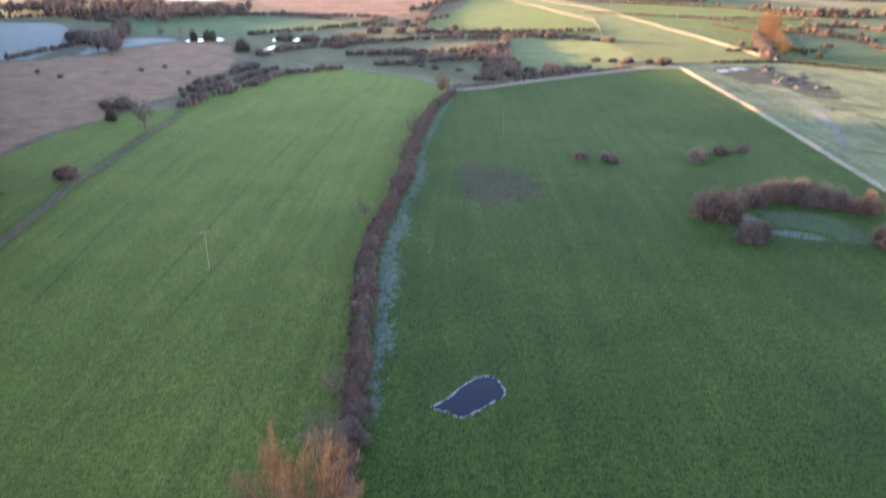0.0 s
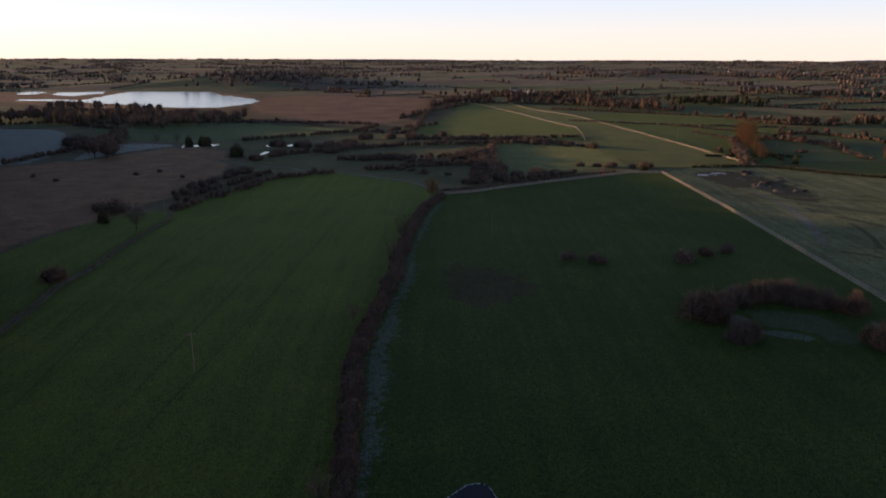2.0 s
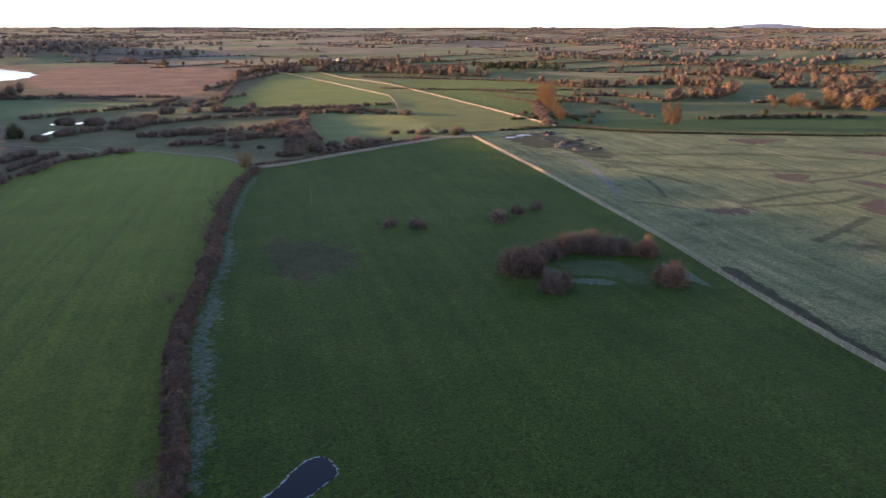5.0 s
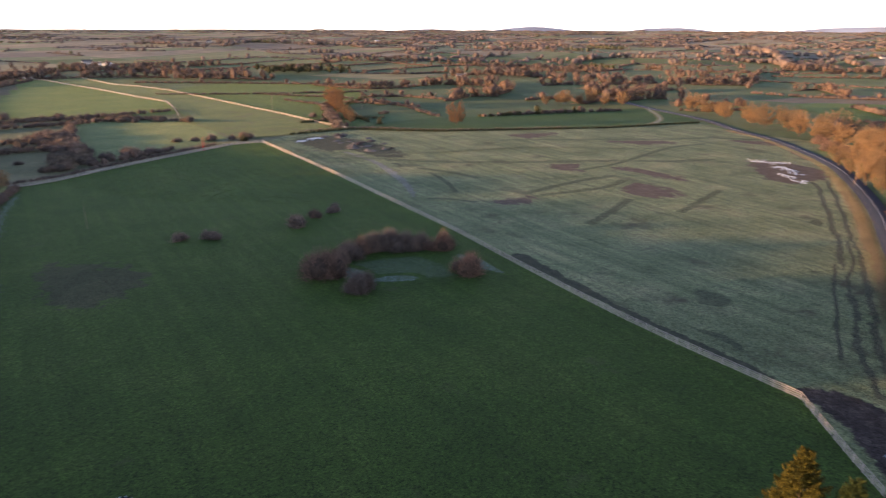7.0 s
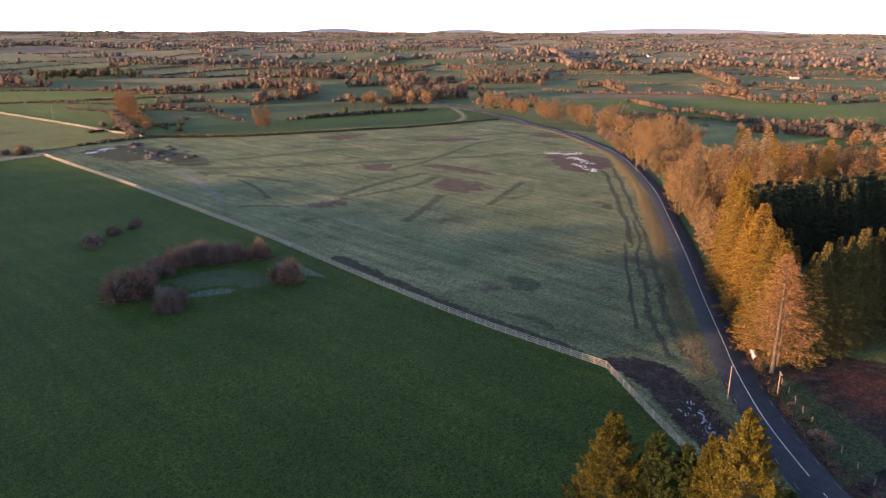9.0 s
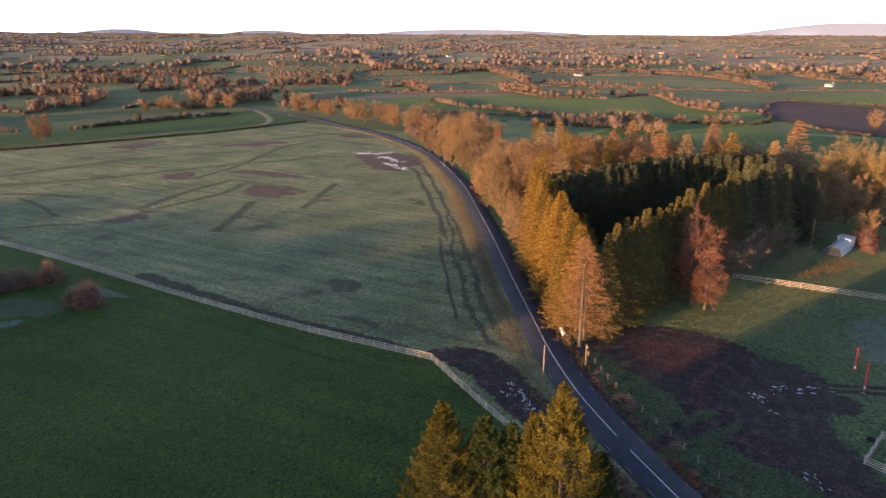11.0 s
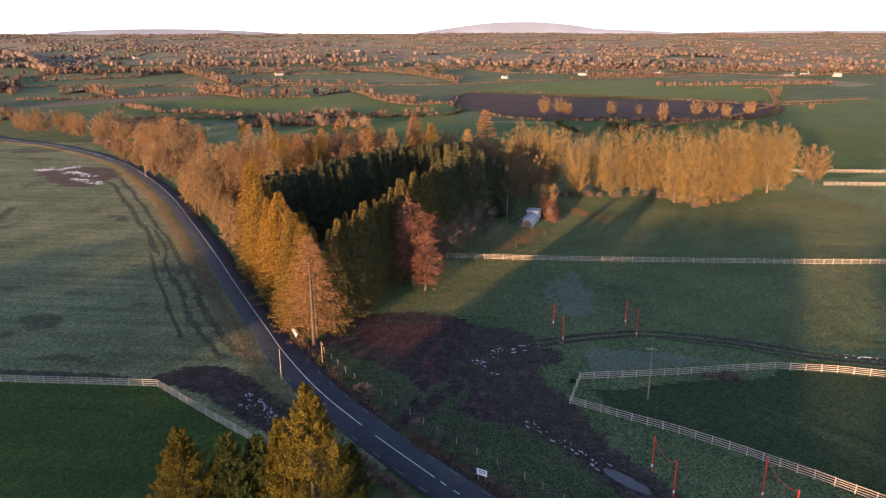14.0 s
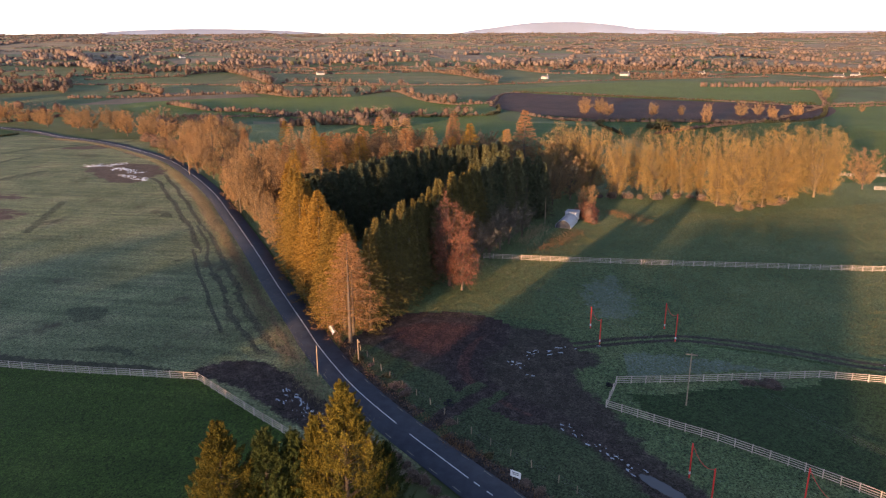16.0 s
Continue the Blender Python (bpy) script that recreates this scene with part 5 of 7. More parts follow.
for x, y in fill_wood([(182, 62), (198, 75), (220, 90), (250, 110), (258, 84), (264, 44), (256, 12), (236, 16), (232, 34), (208, 50), (188, 61)], 5.8, 22):
    kind = BACK if rng0.random() < 0.75 else OAK
    kind.plant(x, y, rng0.uniform(17, 26) if kind is BACK else rng0.uniform(13, 19), "larch or spruce with sunlit top in the plantation", "plantation", 8, rng0.uniform(0.95, 1.3))
# mixed trees between the plantation and the road bend
for x, y in fill_wood([(206, 95), (240, 118), (272, 145), (300, 172), (318, 168), (296, 128), (268, 100), (250, 112), (222, 98)], 13.0, 23):
    if rng0.random() < 0.7:
        OAK.plant(x, y, rng0.uniform(10, 15), "golden bare tree in the wood by the road", "roadside trees", 12, rng0.uniform(0.85, 1.1))
    else:
        BACK.plant(x, y, rng0.uniform(14, 19), "golden larch in the wood by the road", "roadside trees", 13, 1.1)
for x, y, rng in along([(172, 68), (186, 77), (203, 88), (226, 102), (248, 118)], 8.6, 1.6, 15):
    OAK.plant(x, y, rng.uniform(8.5, 14.5), "rounded golden bare tree beside the road", "plantation edge", 8, rng.uniform(0.8, 1.1))
for x, y, rng in along([(258, 84), (272, 62), (274, 20), (262, -4)], 6.5, 4.0, 16):
    OAK.plant(x, y, rng.uniform(13, 19), "sunlit bare tree on the far side of the plantation", "plantation", 9, 0.9)

# trees along the road farther on
for x, y, rng in along([(206, 93), (240, 114), (278, 143), (306, 172), (340, 216)], 7.5, 2.0, 31, -9):
    WARM.plant(x, y, rng.uniform(3.5, 7.5), "bare scrub on the roadside bank", "roadside scrub", 1)
for x, y, rng in along([(290, 155), (306, 172), (340, 216), (372, 280), (396, 350)], 13.0, 3.0, 32, -16):
    OAK.plant(x, y, rng.uniform(10, 15.5), "bare tree in a sunlit row beside the road", "roadside trees", 2, rng.uniform(1.05, 1.35))
for x, y, rng in along([(320, 170), (356, 222), (392, 300)], 14, 4.0, 33, -27):
    OAK.plant(x, y, rng.uniform(10, 15), "bare tree in a sunlit row beside the road", "roadside trees", 3, rng.uniform(1.05, 1.35))
for x, y, rng in along([(398, 392), (380, 420), (350, 430)], 9, 7.0, 35):
    OAK.plant(x, y, rng.uniform(8, 13), "bare tree at the bend of the road", "roadside trees", 4, 1.1)
for x, y, rng in along([(284, 100), (300, 60), (305, 20), (290, -10)], 9, 7.0, 34):
    OAK.plant(x, y, rng.uniform(12, 18), "bare tree behind the plantation", "field trees", 4)

# the tall bare wood across the paddock
for x, y, rng in along([(252, -4), (255, -14), (247, -23), (248, -36), (251, -46)], 7.0, 2.0, 41):
    TALL.plant(x, y, rng.uniform(20.5, 25), "tall bare golden tree in a dense wood", "tall wood", 1, rng.uniform(0.8, 1.25))
for x, y, rng in along([(239, -56), (234, -61), (241, -70), (250, -80), (258, -90), (266, -98)], 6.6, 1.8, 45):
    TALL.plant(x, y, rng.uniform(21.5, 26.5), "tall bare golden tree in a dense wood", "tall wood", 1, rng.uniform(0.8, 1.25))
for x, y, rng in along([(262, -8), (258, -24), (258, -44), (252, -60), (258, -76), (270, -92), (276, -100)], 8.0, 2.0, 42):
    TALL.plant(x, y, rng.uniform(22, 25.5), "tall bare golden tree in a dense wood", "tall wood", 2, 1.05)
for x, y, rng in along([(247, -18), (246, -32), (250, -48), (240, -56), (234, -62), (246, -78)], 4.5, 1.2, 43):
    BUSH.plant(x, y, rng.uniform(1.5, 3.2), "scrub under the tall bare trees", "scrub", 3)
OAK.plant(273.7, -113.5, 15.5, "round bare tree lit golden at the end of the wood", "tall wood", 9)
OAK.plant(233, -2, 15, "bare tree behind the shed", "tall wood", 10)
OAK.plant(241, -8, 17, "bare tree behind the shed", "tall wood", 14)
DARK.plant(214, 3, 17, "dark evergreen behind the shed", "tall wood", 11)
REDB = Kind("bush", "bush", [bush_meshes(99, 2.6, 3.6, M_TWIG_R, 2200)], 3.6, ("framework", "crown", "inner_growth"))
REDB.plant(217, -13.0, 6.2, "rusty red bush beside the shed", "", 1)
REDB.plant(211, -13.5, 3.0, "low rusty bush beside the shed", "", 2)
OAK.plant(224, -13, 9, "bare tree behind the red bush", "tall wood", 13)
for x, y, h, k, w in ((501.4, -23.6, 13.1, OAK, 0.9), (509.8, -33.6, 11.7, OAK, 1.0), (493.2, -38.2, 9.5, OAK, 1.2), (500.7, -68.6, 10.2, OAK, 0.95), (503.2, -87.4, 8, OAK, 0.8), (458.3, -95.1, 13.8, OAK, 0.62),
                      (505.1, -126.1, 10.6, OAK, 1.2), (513.7, -139.1, 9, OAK, 1.1), (491.2, -142, 9.8, OAK, 1.0), (510.2, -163.4, 9.8, OAK, 1.25), (437.1, -58.8, 5.1, EVER, 1.0), (433, -66.3, 7.1, EVER, 1.0),
                      (545.6, -217.5, 6.1, OAK, 1.0), (654, -230.8, 10.5, OAK, 1.0)):
    k.plant(x, y, h, "bare tree in a hedge by the ploughland" if k is OAK else "dark evergreen bush in a field hedge", "field trees", 5, w)

DOMEK = Kind("bare_tree", "tree", [bare_tree_meshes(33 + k, 13, 6.4, M_LARCH, 44, 10, 30, 0.08, 0.52, 0.16) for k in range(2)], 13)
# field trees and bushes of the first fields
for x, y, h, k, lab in ((-6.4, 289.8, 8.2, OAK, "small bare tree at the end of the hedge"), (-13.0, 212.7, 9.0, GREY, "bare thorn tree in the hedge"), (-14.9, 190.7, 6.8, GREY, "bare thorn tree in the hedge"),
                        (-20.2, 144.3, 4.5, GREY, "pale bare sapling beside the hedge"), (-16.2, 78.8, 4.8, GREY, "pale bare sapling beside the hedge"), (-102.2, 226.4, 10.0, GREY, "bare tree on the bank"),
                        (-98.9, 171.4, 5.3, WARM, "bare brown bush on the bank"), (-118.2, 236.3, 5.4, EVER, "dark ivy-clad bush on the heath"), (-179.2, 320.5, 2.0, BUSH, "small dark bush on the heath"), (-150, 339.4, 2.0, BUSH, "small dark bush on the heath"), (-143.2, 349.6, 2.0, BUSH, "small dark bush on the heath"), (-196.5, 333, 2.0, BUSH, "small dark bush on the heath"), (-125.9, 332.7, 2.0, BUSH, "small dark bush on the heath"), (-121.5, 254.4, 6.8, BUSH, "bare thorn bush on the heath"),
                        (-121.5, 404.9, 9.5, EVER, "ivy-clad tree by the flooded pool"), (-226.5, 500.6, 11, GREY, "bare tree in the frosty meadow"), (-180.3, 473.4, 7.5, GREY, "bare tree in the meadow hedge"),
                        (-193.4, 473.6, 7.3, GREY, "bare tree in the meadow hedge"), (-156.6, 457.9, 8.8, EVER, "ivy-clad tree in the meadow hedge"), (-168, 462, 7.5, EVER, "ivy-clad tree in the meadow hedge"),
                        (34.3, 195.1, 3.0, BUSH, "small bare bush in the pasture"), (42.7, 191.5, 3.4, BUSH, "dense dark bush in the pasture"), (66.5, 193.8, 4.6, BUSH, "wide dark bush in the pasture"),
                        (74.8, 199.1, 3.6, WARM, "small bare bush in the pasture"), (82.5, 202.2, 3.4, BUSH, "small bare bush in the pasture"),
                        (100, 362, 4.5, EVER, "dark bush at the corner of the lane"), (227.7, 361.7, 14.5, DOMEK, "round golden bare tree in a field"), (203.4, 492.6, 16.5, DOMEK, "tall golden bare tree in a hedge"), (209, 500, 14, DOMEK, "tall golden bare tree in a hedge"), (199, 478, 14, DOMEK, "tall golden bare tree in a hedge"),
                        (197, 470, 11, DOMEK, "golden bare tree in a hedge"), (190, 448, 8.5, DOMEK, "golden bare tree in a hedge"), (181, 415, 8, DOMEK, "small golden bare tree in a hedge"), (175.3, 397.4, 8.6, OAK, "small golden bare tree in a hedge"), (186, 430, 9, OAK, "small golden bare tree in a hedge"), (190, 388, 5, EVER, "dark bush by the field")):
    k.plant(x, y, h, lab, "field trees", 1, 1.25 if k is BUSH else 0.6 if k is EVER else 1.0)
GREY.plant(-15.0, 66.0, 6.5, "bare shrub with sunlit top beside the hedge", "field trees", 8, 1.3)
DOME = Kind("bare_tree", "tree", [bare_tree_meshes(39, 13, 6.6, M_LARCH, 120, 14, 30, 0.12, 0.6, 0.30, None, (0.014, 0.034), 0.03, 0.6)], 13)
DOME.plant(-12.4, 43.2, 19.6, "round golden bare tree by the near hedge", "", 8, 0.68)
for x, y, h, k, lab in ((57.0, 147.3, 8.6, FINE, "tall warm-toned bush by the frozen hollow"), (59.2, 134.6, 5.6, FINED, "round dark bush by the frozen hollow"), (63.5, 154, 5.0, FINED, "bush in the ring round the hollow"),
                        (68.2, 157.2, 5.2, FINED, "bush in the ring round the hollow"), (72, 159, 5.8, FINE, "bush in the ring round the hollow"), (75.2, 159.2, 6.2, FINED, "bush in the ring round the hollow"),
                        (79.5, 158.3, 6.6, FINED, "bush in the ring round the hollow"), (83, 156.5, 6.0, FINED, "bush in the ring round the hollow"), (86.6, 155, 5.4, FINED, "bush in the ring round the hollow"),
                        (91.6, 151.4, 6.0, FINE, "warm-toned bush by the fence"), (86.3, 131.0, 6.8, FINE, "lone warm-toned bush by the frozen hollow")):
    k.plant(x, y, h, lab, "bushes round the hollow", 2, 0.85)


# ------------------------------------------------------------- hedges
def hedge(pts, width, height, mat, label, density=90, seed=1, blade=0.5, gap=0.0, group="hedges", wide=0.26):
    """A ragged hedge: clumps of twigs along a line, with stems in it."""
    rng = np.random.default_rng(seed)
    pr = random.Random(seed)
    Ps, Ds, Ls, Cc, Cs, lines = [], [], [], [], [], []
    for p in curve_points(pts, 1.4):
        if pr.random() < gap:
            continue
        n = int(density * pr.uniform(0.6, 1.4))
        hh = height * pr.uniform(0.7, 1.15) * (1 + 0.35 * noise.noise((p.x * 0.12, p.y * 0.12, seed)))
        c = np.array((p.x + pr.uniform(-0.3, 0.3) * width, p.y + pr.uniform(-0.3, 0.3) * width, 0.0))
        P, D = dome(rng, n, width * pr.uniform(0.4, 0.7), hh, c, 0.5, 0.35)
        Ps.append(P), Ds.append(D), Ls.append(rng.uniform(0.4, 1.0, n) * blade)
        Cc.append(c + np.array((0, 0, hh * 0.34))), Cs.append((width * 0.3, width * 0.3, hh * 0.36))
        lines.append([((c[0], c[1], -0.1), 0.05), ((c[0] + pr.uniform(-0.4, 0.4), c[1] + pr.uniform(-0.4, 0.4), hh * 0.8), 0.015)])
    P, D, L = np.concatenate(Ps), np.concatenate(Ds), np.concatenate(Ls)
    lie = rng.random(len(P)) < 0.5
    W = L * wide + 0.02
    V, F = join(blades(P[~lie], D[~lie], L[~lie], W[~lie], rng), scales(P[lie], D[lie], L[lie], W[lie] * 1.4, rng, 0.4))
    V2, F2 = lumps(np.array(Cc), np.array(Cs), 1, rng)
    t = thing("hedge", label, "hedge", group, pose(0, 0, 0.05))
    tv, tf = tubes(lines, 4)
    tagged(part("framework", mesh_of("framework", tv, tf, M_BARK, True), t), "", "", "", "stuff")
    tagged(part("growth", mesh_of("growth", V, F, mat), t), "", "", "", "stuff")
    tagged(part("inner_growth", mesh_of("inner_growth", V2, F2, M_MASS_E if mat == M_EVER else M_MASS_T, True), t), "", "", "", "stuff")


hedge([(x - 1.7, y) for x, y in HEDGE_MID], 1.4, 1.5, M_TWIG_G, "pale dead growth along the sunward foot of the hedge", 70, 109, 0.5, 0.25, "hedges", 0.07)
M_HEDGE_R = twig_mat("reddish_hedge", (0.050, 0.036, 0.031), (0.240, 0.165, 0.135))
hedge(HEDGE_MID, 3.2, 2.5, M_HEDGE_R, "overgrown bare thorn hedge between two fields", 300, 101, 0.55, 0.0, "hedges", 0.12)
for x, y, rng in along(HEDGE_MID, 2.7, 0.5, 107):
    (BUSH if rng.random() < 0.6 else FINE).plant(x, y, rng.uniform(1.9, 3.5), "thorn bush grown into the hedge", "hedge bushes", 6, rng.uniform(0.8, 1.05))
hedge(DITCH, 1.2, 0.6, M_DRY, "rank dead growth along the bank", 30, 108, 0.4, 0.45)
hedge(HEDGE_LEFT, 3.2, 3.0, M_THORN, "overgrown hedge with bushes along a lane", 120, 102, 0.7, 0.3)
hedge([(-108, 278), (-100, 300), (-94, 322), (-88, 345)], 3.6, 3.4, M_THORN, "ragged thorn hedge beside the heath", 100, 103, 0.8, 0.25)
hedge([(-4, 300), (12, 306), (30, 320), (56, 338), (84, 356)], 2.4, 1.6, M_THORN, "low dark hedge along the lane", 100, 104, 0.6)
hedge(REAR, 2.2, 1.6, M_EVER, "low dark hedge behind the rough field", 90, 105, 0.6)
hedge([(140, 381), (172, 379), (212, 345), (276, 320)], 1.6, 1.2, M_THORN, "thin dark hedge behind the rough field", 60, 106, 0.6)
for k, pts in enumerate(([(-60, 395), (-20, 402), (15, 420), (28, 440)], [(28, 372), (26, 330), (30, 322)], [(29, 470), (26, 420), (24, 372)], [(30, 474), (62, 484), (92, 458)], [(-90, 420), (-50, 452), (-10, 470), (30, 474)],
                         [(-40, 360), (-10, 372), (25, 385)], [(36, 330), (56, 345), (64, 352)], [(-30, 500), (20, 500), (46, 503), (96, 521)], [(-70, 555), (-30, 545), (-25, 640), (-20, 760), (-18, 880)],
                         [(-140, 487), (-75, 552), (-60, 600)], [(-235, 373), (-228, 430), (-222, 470), (-240, 500)], [(-310, 592), (-260, 560), (-235, 505)], [(-300, 610), (-200, 625), (-95, 622), (-60, 605)])):
    hedge(pts, 5.0, 3.8, M_THORN, "overgrown thorn hedge in marshy ground", 60, 110 + k, 1.0, 0.25)
for k, pts in enumerate(([(160, 384), (180, 440), (200, 500), (190, 560)], [(188, 400), (205, 480), (262, 556)], [(240, 405), (250, 520), (190, 620)], [(150, 415), (175, 420), (205, 415)], [(110, 660), (190, 622), (280, 600)],
                         [(470, 130), (492, 44), (560, 40)], [(455, 250), (470, 130)], [(404, -40), (470, -38), (485, -158), (595, -212)], [(600, -214), (640, -300)], [(690, 36), (630, -112), (606, -208)])):
    hedge(pts, 3.0, 2.4, M_EVER if k % 2 else M_THORN, "field hedge with thorn and gorse", 34, 130 + k, 1.0, 0.15)

# thickets in the marshy ground
for k, (pts, gap_, hh) in enumerate((([(-103.2, 261.2), (-97.5, 275.1), (-89.4, 306.0), (-76.9, 339.3), (-51.8, 352.9)], 7.0, 3.4), ([(-110.8, 290.5), (-106.2, 320.5), (-99.4, 353.3)], 6.0, 4.2),
                                  ([(-114.2, 463.4), (-89.8, 448.4), (-66.2, 472.1), (-56.4, 498.5), (-25.4, 505.2), (-1.3, 519.7)], 7.5, 6.0), ([(-72.2, 418.9), (-59.1, 456.8)], 7.0, 6.0),
                                  ([(-0.1, 491.0), (18.1, 504.7), (37.4, 497.4), (65.1, 470.6), (92.3, 458.1)], 7.0, 5.2), ([(13.4, 428.2), (19.9, 381.4), (23.1, 338.4), (11.7, 319.6)], 4.6, 5.8), ([(8, 420), (14, 385), (16, 345)], 5.5, 5.0),
                                  ([(-32.8, 397.1), (-13.6, 388.1), (1.8, 396.8)], 6.0, 5.0), ([(32.7, 340.0), (42.4, 341.6), (51.4, 343.3)], 4.2, 5.4), ([(71.9, 374.7), (87.0, 370.6), (104.1, 370.4)], 7.0, 4.6), ([(-78.5, 544.5), (-46.1, 565.6), (-11.6, 613.4)], 8.0, 4.5),
                                  ([(-60, 395), (-20, 402), (15, 420)], 9.0, 4.4), ([(-239.6, 458.8), (-219.5, 438.7), (-220.0, 458.6), (-232.8, 507.8)], 7.0, 8.5), ([(-92, 420), (-100, 405), (-104, 392)], 8.0, 5.0), ([(-30, 365), (-10, 350), (12, 330)], 8.0, 3.2),
                                  ([(160, 384), (180, 440), (200, 500)], 8.0, 5.0), ([(168, 440), (195, 446), (225, 430)], 8.0, 4.0))):
    for x, y, rng in along(pts, gap_, 1.8, 200 + k):
        if rng.random() < 0.88:
            SCRUB.plant(x, y, hh * rng.uniform(0.6, 1.2), "bare thorn thicket bush in marshy ground", "thickets", 3, rng.uniform(0.95, 1.35))

BUSH.plant(110.8, -37.6, 1.1, "low dark bramble by the paddock fence", "verge scrub", 5, 3.0)
BUSH.plant(110.6, -34.0, 0.9, "low dark bramble by the paddock fence", "verge scrub", 6, 2.6)

# scrub on the verges of the road
for x, y, rng in along(ROAD[8:19], 3.0, 0.9, 51, 5.4):
    if rng.random() < 0.75 and x < 118:
        (BUSH if rng.random() < 0.6 else EVER).plant(x, y, rng.uniform(0.7, 1.6), "low bramble scrub on the road verge", "verge scrub", 1, 1.3)
for x, y, rng in along([(84, 24), (79, 17), (73, 10), (66, 3)], 2.0, 0.8, 52):
    BUSH.plant(x, y, rng.uniform(1.2, 2.4), "thorn scrub between road and cypresses", "verge scrub", 2)


def grass_strip(pts, side, width, label, n=60, seed=1, length=0.6, mat=None):
    """Tall dead grass on a verge."""
    rng = np.random.default_rng(seed)
    Ps = []
    for p in along(pts, 1.0, 0.3, seed, side):
        q = rng.normal(size=(n, 3)) * np.array((width * 0.4, width * 0.4, 0)) + np.array((p[0], p[1], 0.05))
        Ps.append(q)
    P = np.concatenate(Ps)
    D = np.array((0, 0, 1.0)) + rng.normal(size=(len(P), 3)) * 0.45
    V, F = blades(P, D, rng.uniform(0.4, 1.0, len(P)) * length, 0.06, rng)
    tagged(new("dry_grass", mesh_of("dry_grass", V, F, mat or M_DRY)), label, "grass", "", "stuff")


grass_strip(ROAD[7:16], -5.6, 3.4, "tall straw-coloured grass on the road verge", 170, 61, 0.8)
grass_strip(ROAD[4:8], -5.4, 2.6, "tall straw-coloured grass on the road verge", 60, 62, 0.8)
grass_strip(ROAD[11:19], 4.4, 1.4, "rusty dead bracken on the road verge", 50, 63, 0.7, M_LARCH)
grass_strip([(87.2, 12.8), (85.6, 11.4), (83.6, 8.6)], 0, 1.6, "rusty dead bracken on the road verge", 120, 69, 0.9, M_LARCH)
grass_strip([(205, -2), (196, 0), (186, 3)], -3, 4.0, "straw-coloured rushes by the shed", 90, 64, 0.9)
grass_strip([(222, -16), (214, -14)], -2, 4.0, "straw-coloured rushes by the shed", 120, 65, 0.9)
grass_strip([(200, -9), (190, -4), (180, 2)], 0, 5.0, "rusty dead bracken by the hut", 60, 67, 1.0, M_LARCH)
grass_strip([(226, -20), (219, -26), (214, -30)], 0, 5.0, "rusty dead bracken below the trees", 60, 68, 1.0, M_LARCH)
grass_strip(DITCH, 0, 1.6, "dead grass along the ditch", 60, 66, 0.6)


def inside(P, poly):
    """Which of the points lie inside an outline."""
    hit = np.zeros(len(P), dtype=bool)
    for (x0, y0), (x1, y1) in zip(poly, poly[1:] + poly[:1]):
        if y0 != y1:
            cross = (P[:, 1] > min(y0, y1)) & (P[:, 1] <= max(y0, y1))
            hit ^= cross & (P[:, 0] < x0 + (P[:, 1] - y0) * (x1 - x0) / (y1 - y0))
    return hit


def grass_tufts(poly, per_metre, length, width, mat, label, seed):
    """Standing blades of a field, which catch the low sun."""
    rng = np.random.default_rng(seed)
    lo, hi = np.min(poly, axis=0), np.max(poly, axis=0)
    P = rng.uniform(lo, hi, (int(np.prod(hi - lo) * per_metre), 2))
    P = P[inside(P, poly)]
    clump = np.array([noise.noise((x * 0.35, y * 0.35, seed)) for x, y in P])
    P = P[clump > rng.uniform(-0.5, 0.35, len(P))]
    n = len(P)
    D = np.array((0, 0, 1.0)) + rng.normal(size=(n, 3)) * 0.5
    V, F = blades(np.column_stack([P, np.full(n, 0.12)]), D, rng.uniform(0.5, 1.0, n) * length, width, rng)
    tagged(new("grass", mesh_of("grass", V, F, mat)), label, "grass", "", "stuff")


M_BLADE_D = twig_mat("paddock_blades", (0.055, 0.072, 0.028), (0.20, 0.165, 0.062))
M_BLADE_B = twig_mat("pasture_blades", (0.040, 0.065, 0.014), (0.12, 0.125, 0.032))
grass_tufts([(131, 26), (131, 10), (130, -5), (129, -30), (124, -60), (119, -110), (180, -130), (252, -112), (226, -62), (228, -40), (215, -24), (196, -6), (170, 8), (150, 16)], 20.0, 0.30, 0.045, M_BLADE_D, "uneven paddock grass with straw in it", 3)
grass_tufts([(118, -16), (120, -32), (116, -60), (113, -40), (109, -14)], 20.0, 0.30, 0.045, M_BLADE_D, "uneven paddock grass with straw in it", 4)
grass_tufts([(95, -13), (80, -30), (60, -45), (66, -28), (84, -18)], 16.0, 0.26, 0.04, M_BLADE_D, "uneven paddock grass with straw in it", 5)
grass_tufts([(292, -122), (300, -80), (400, -42), (468, -42), (476, -158), (400, -230)], 2.6, 0.5, 0.13, M_BLADE_B, "pasture grass catching the sun", 6)
grass_tufts([(8, 296), (30, 308), (58, 328), (90, 349), (104, 350), (103, 190), (80, 215), (40, 240)], 6.0, 0.3, 0.06, M_BLADE_B, "pasture grass catching the sun", 7)


# ------------------------------------------------------------- fences
RAIL_ME = mesh_of("rail", *box(0, 1, -0.02, 0.02, -0.045, 0.045), M_RAIL)
POST_ME = mesh_of("post", *box(-0.06, 0.06, -0.06, 0.06, -0.2, 1.42), M_RAIL)


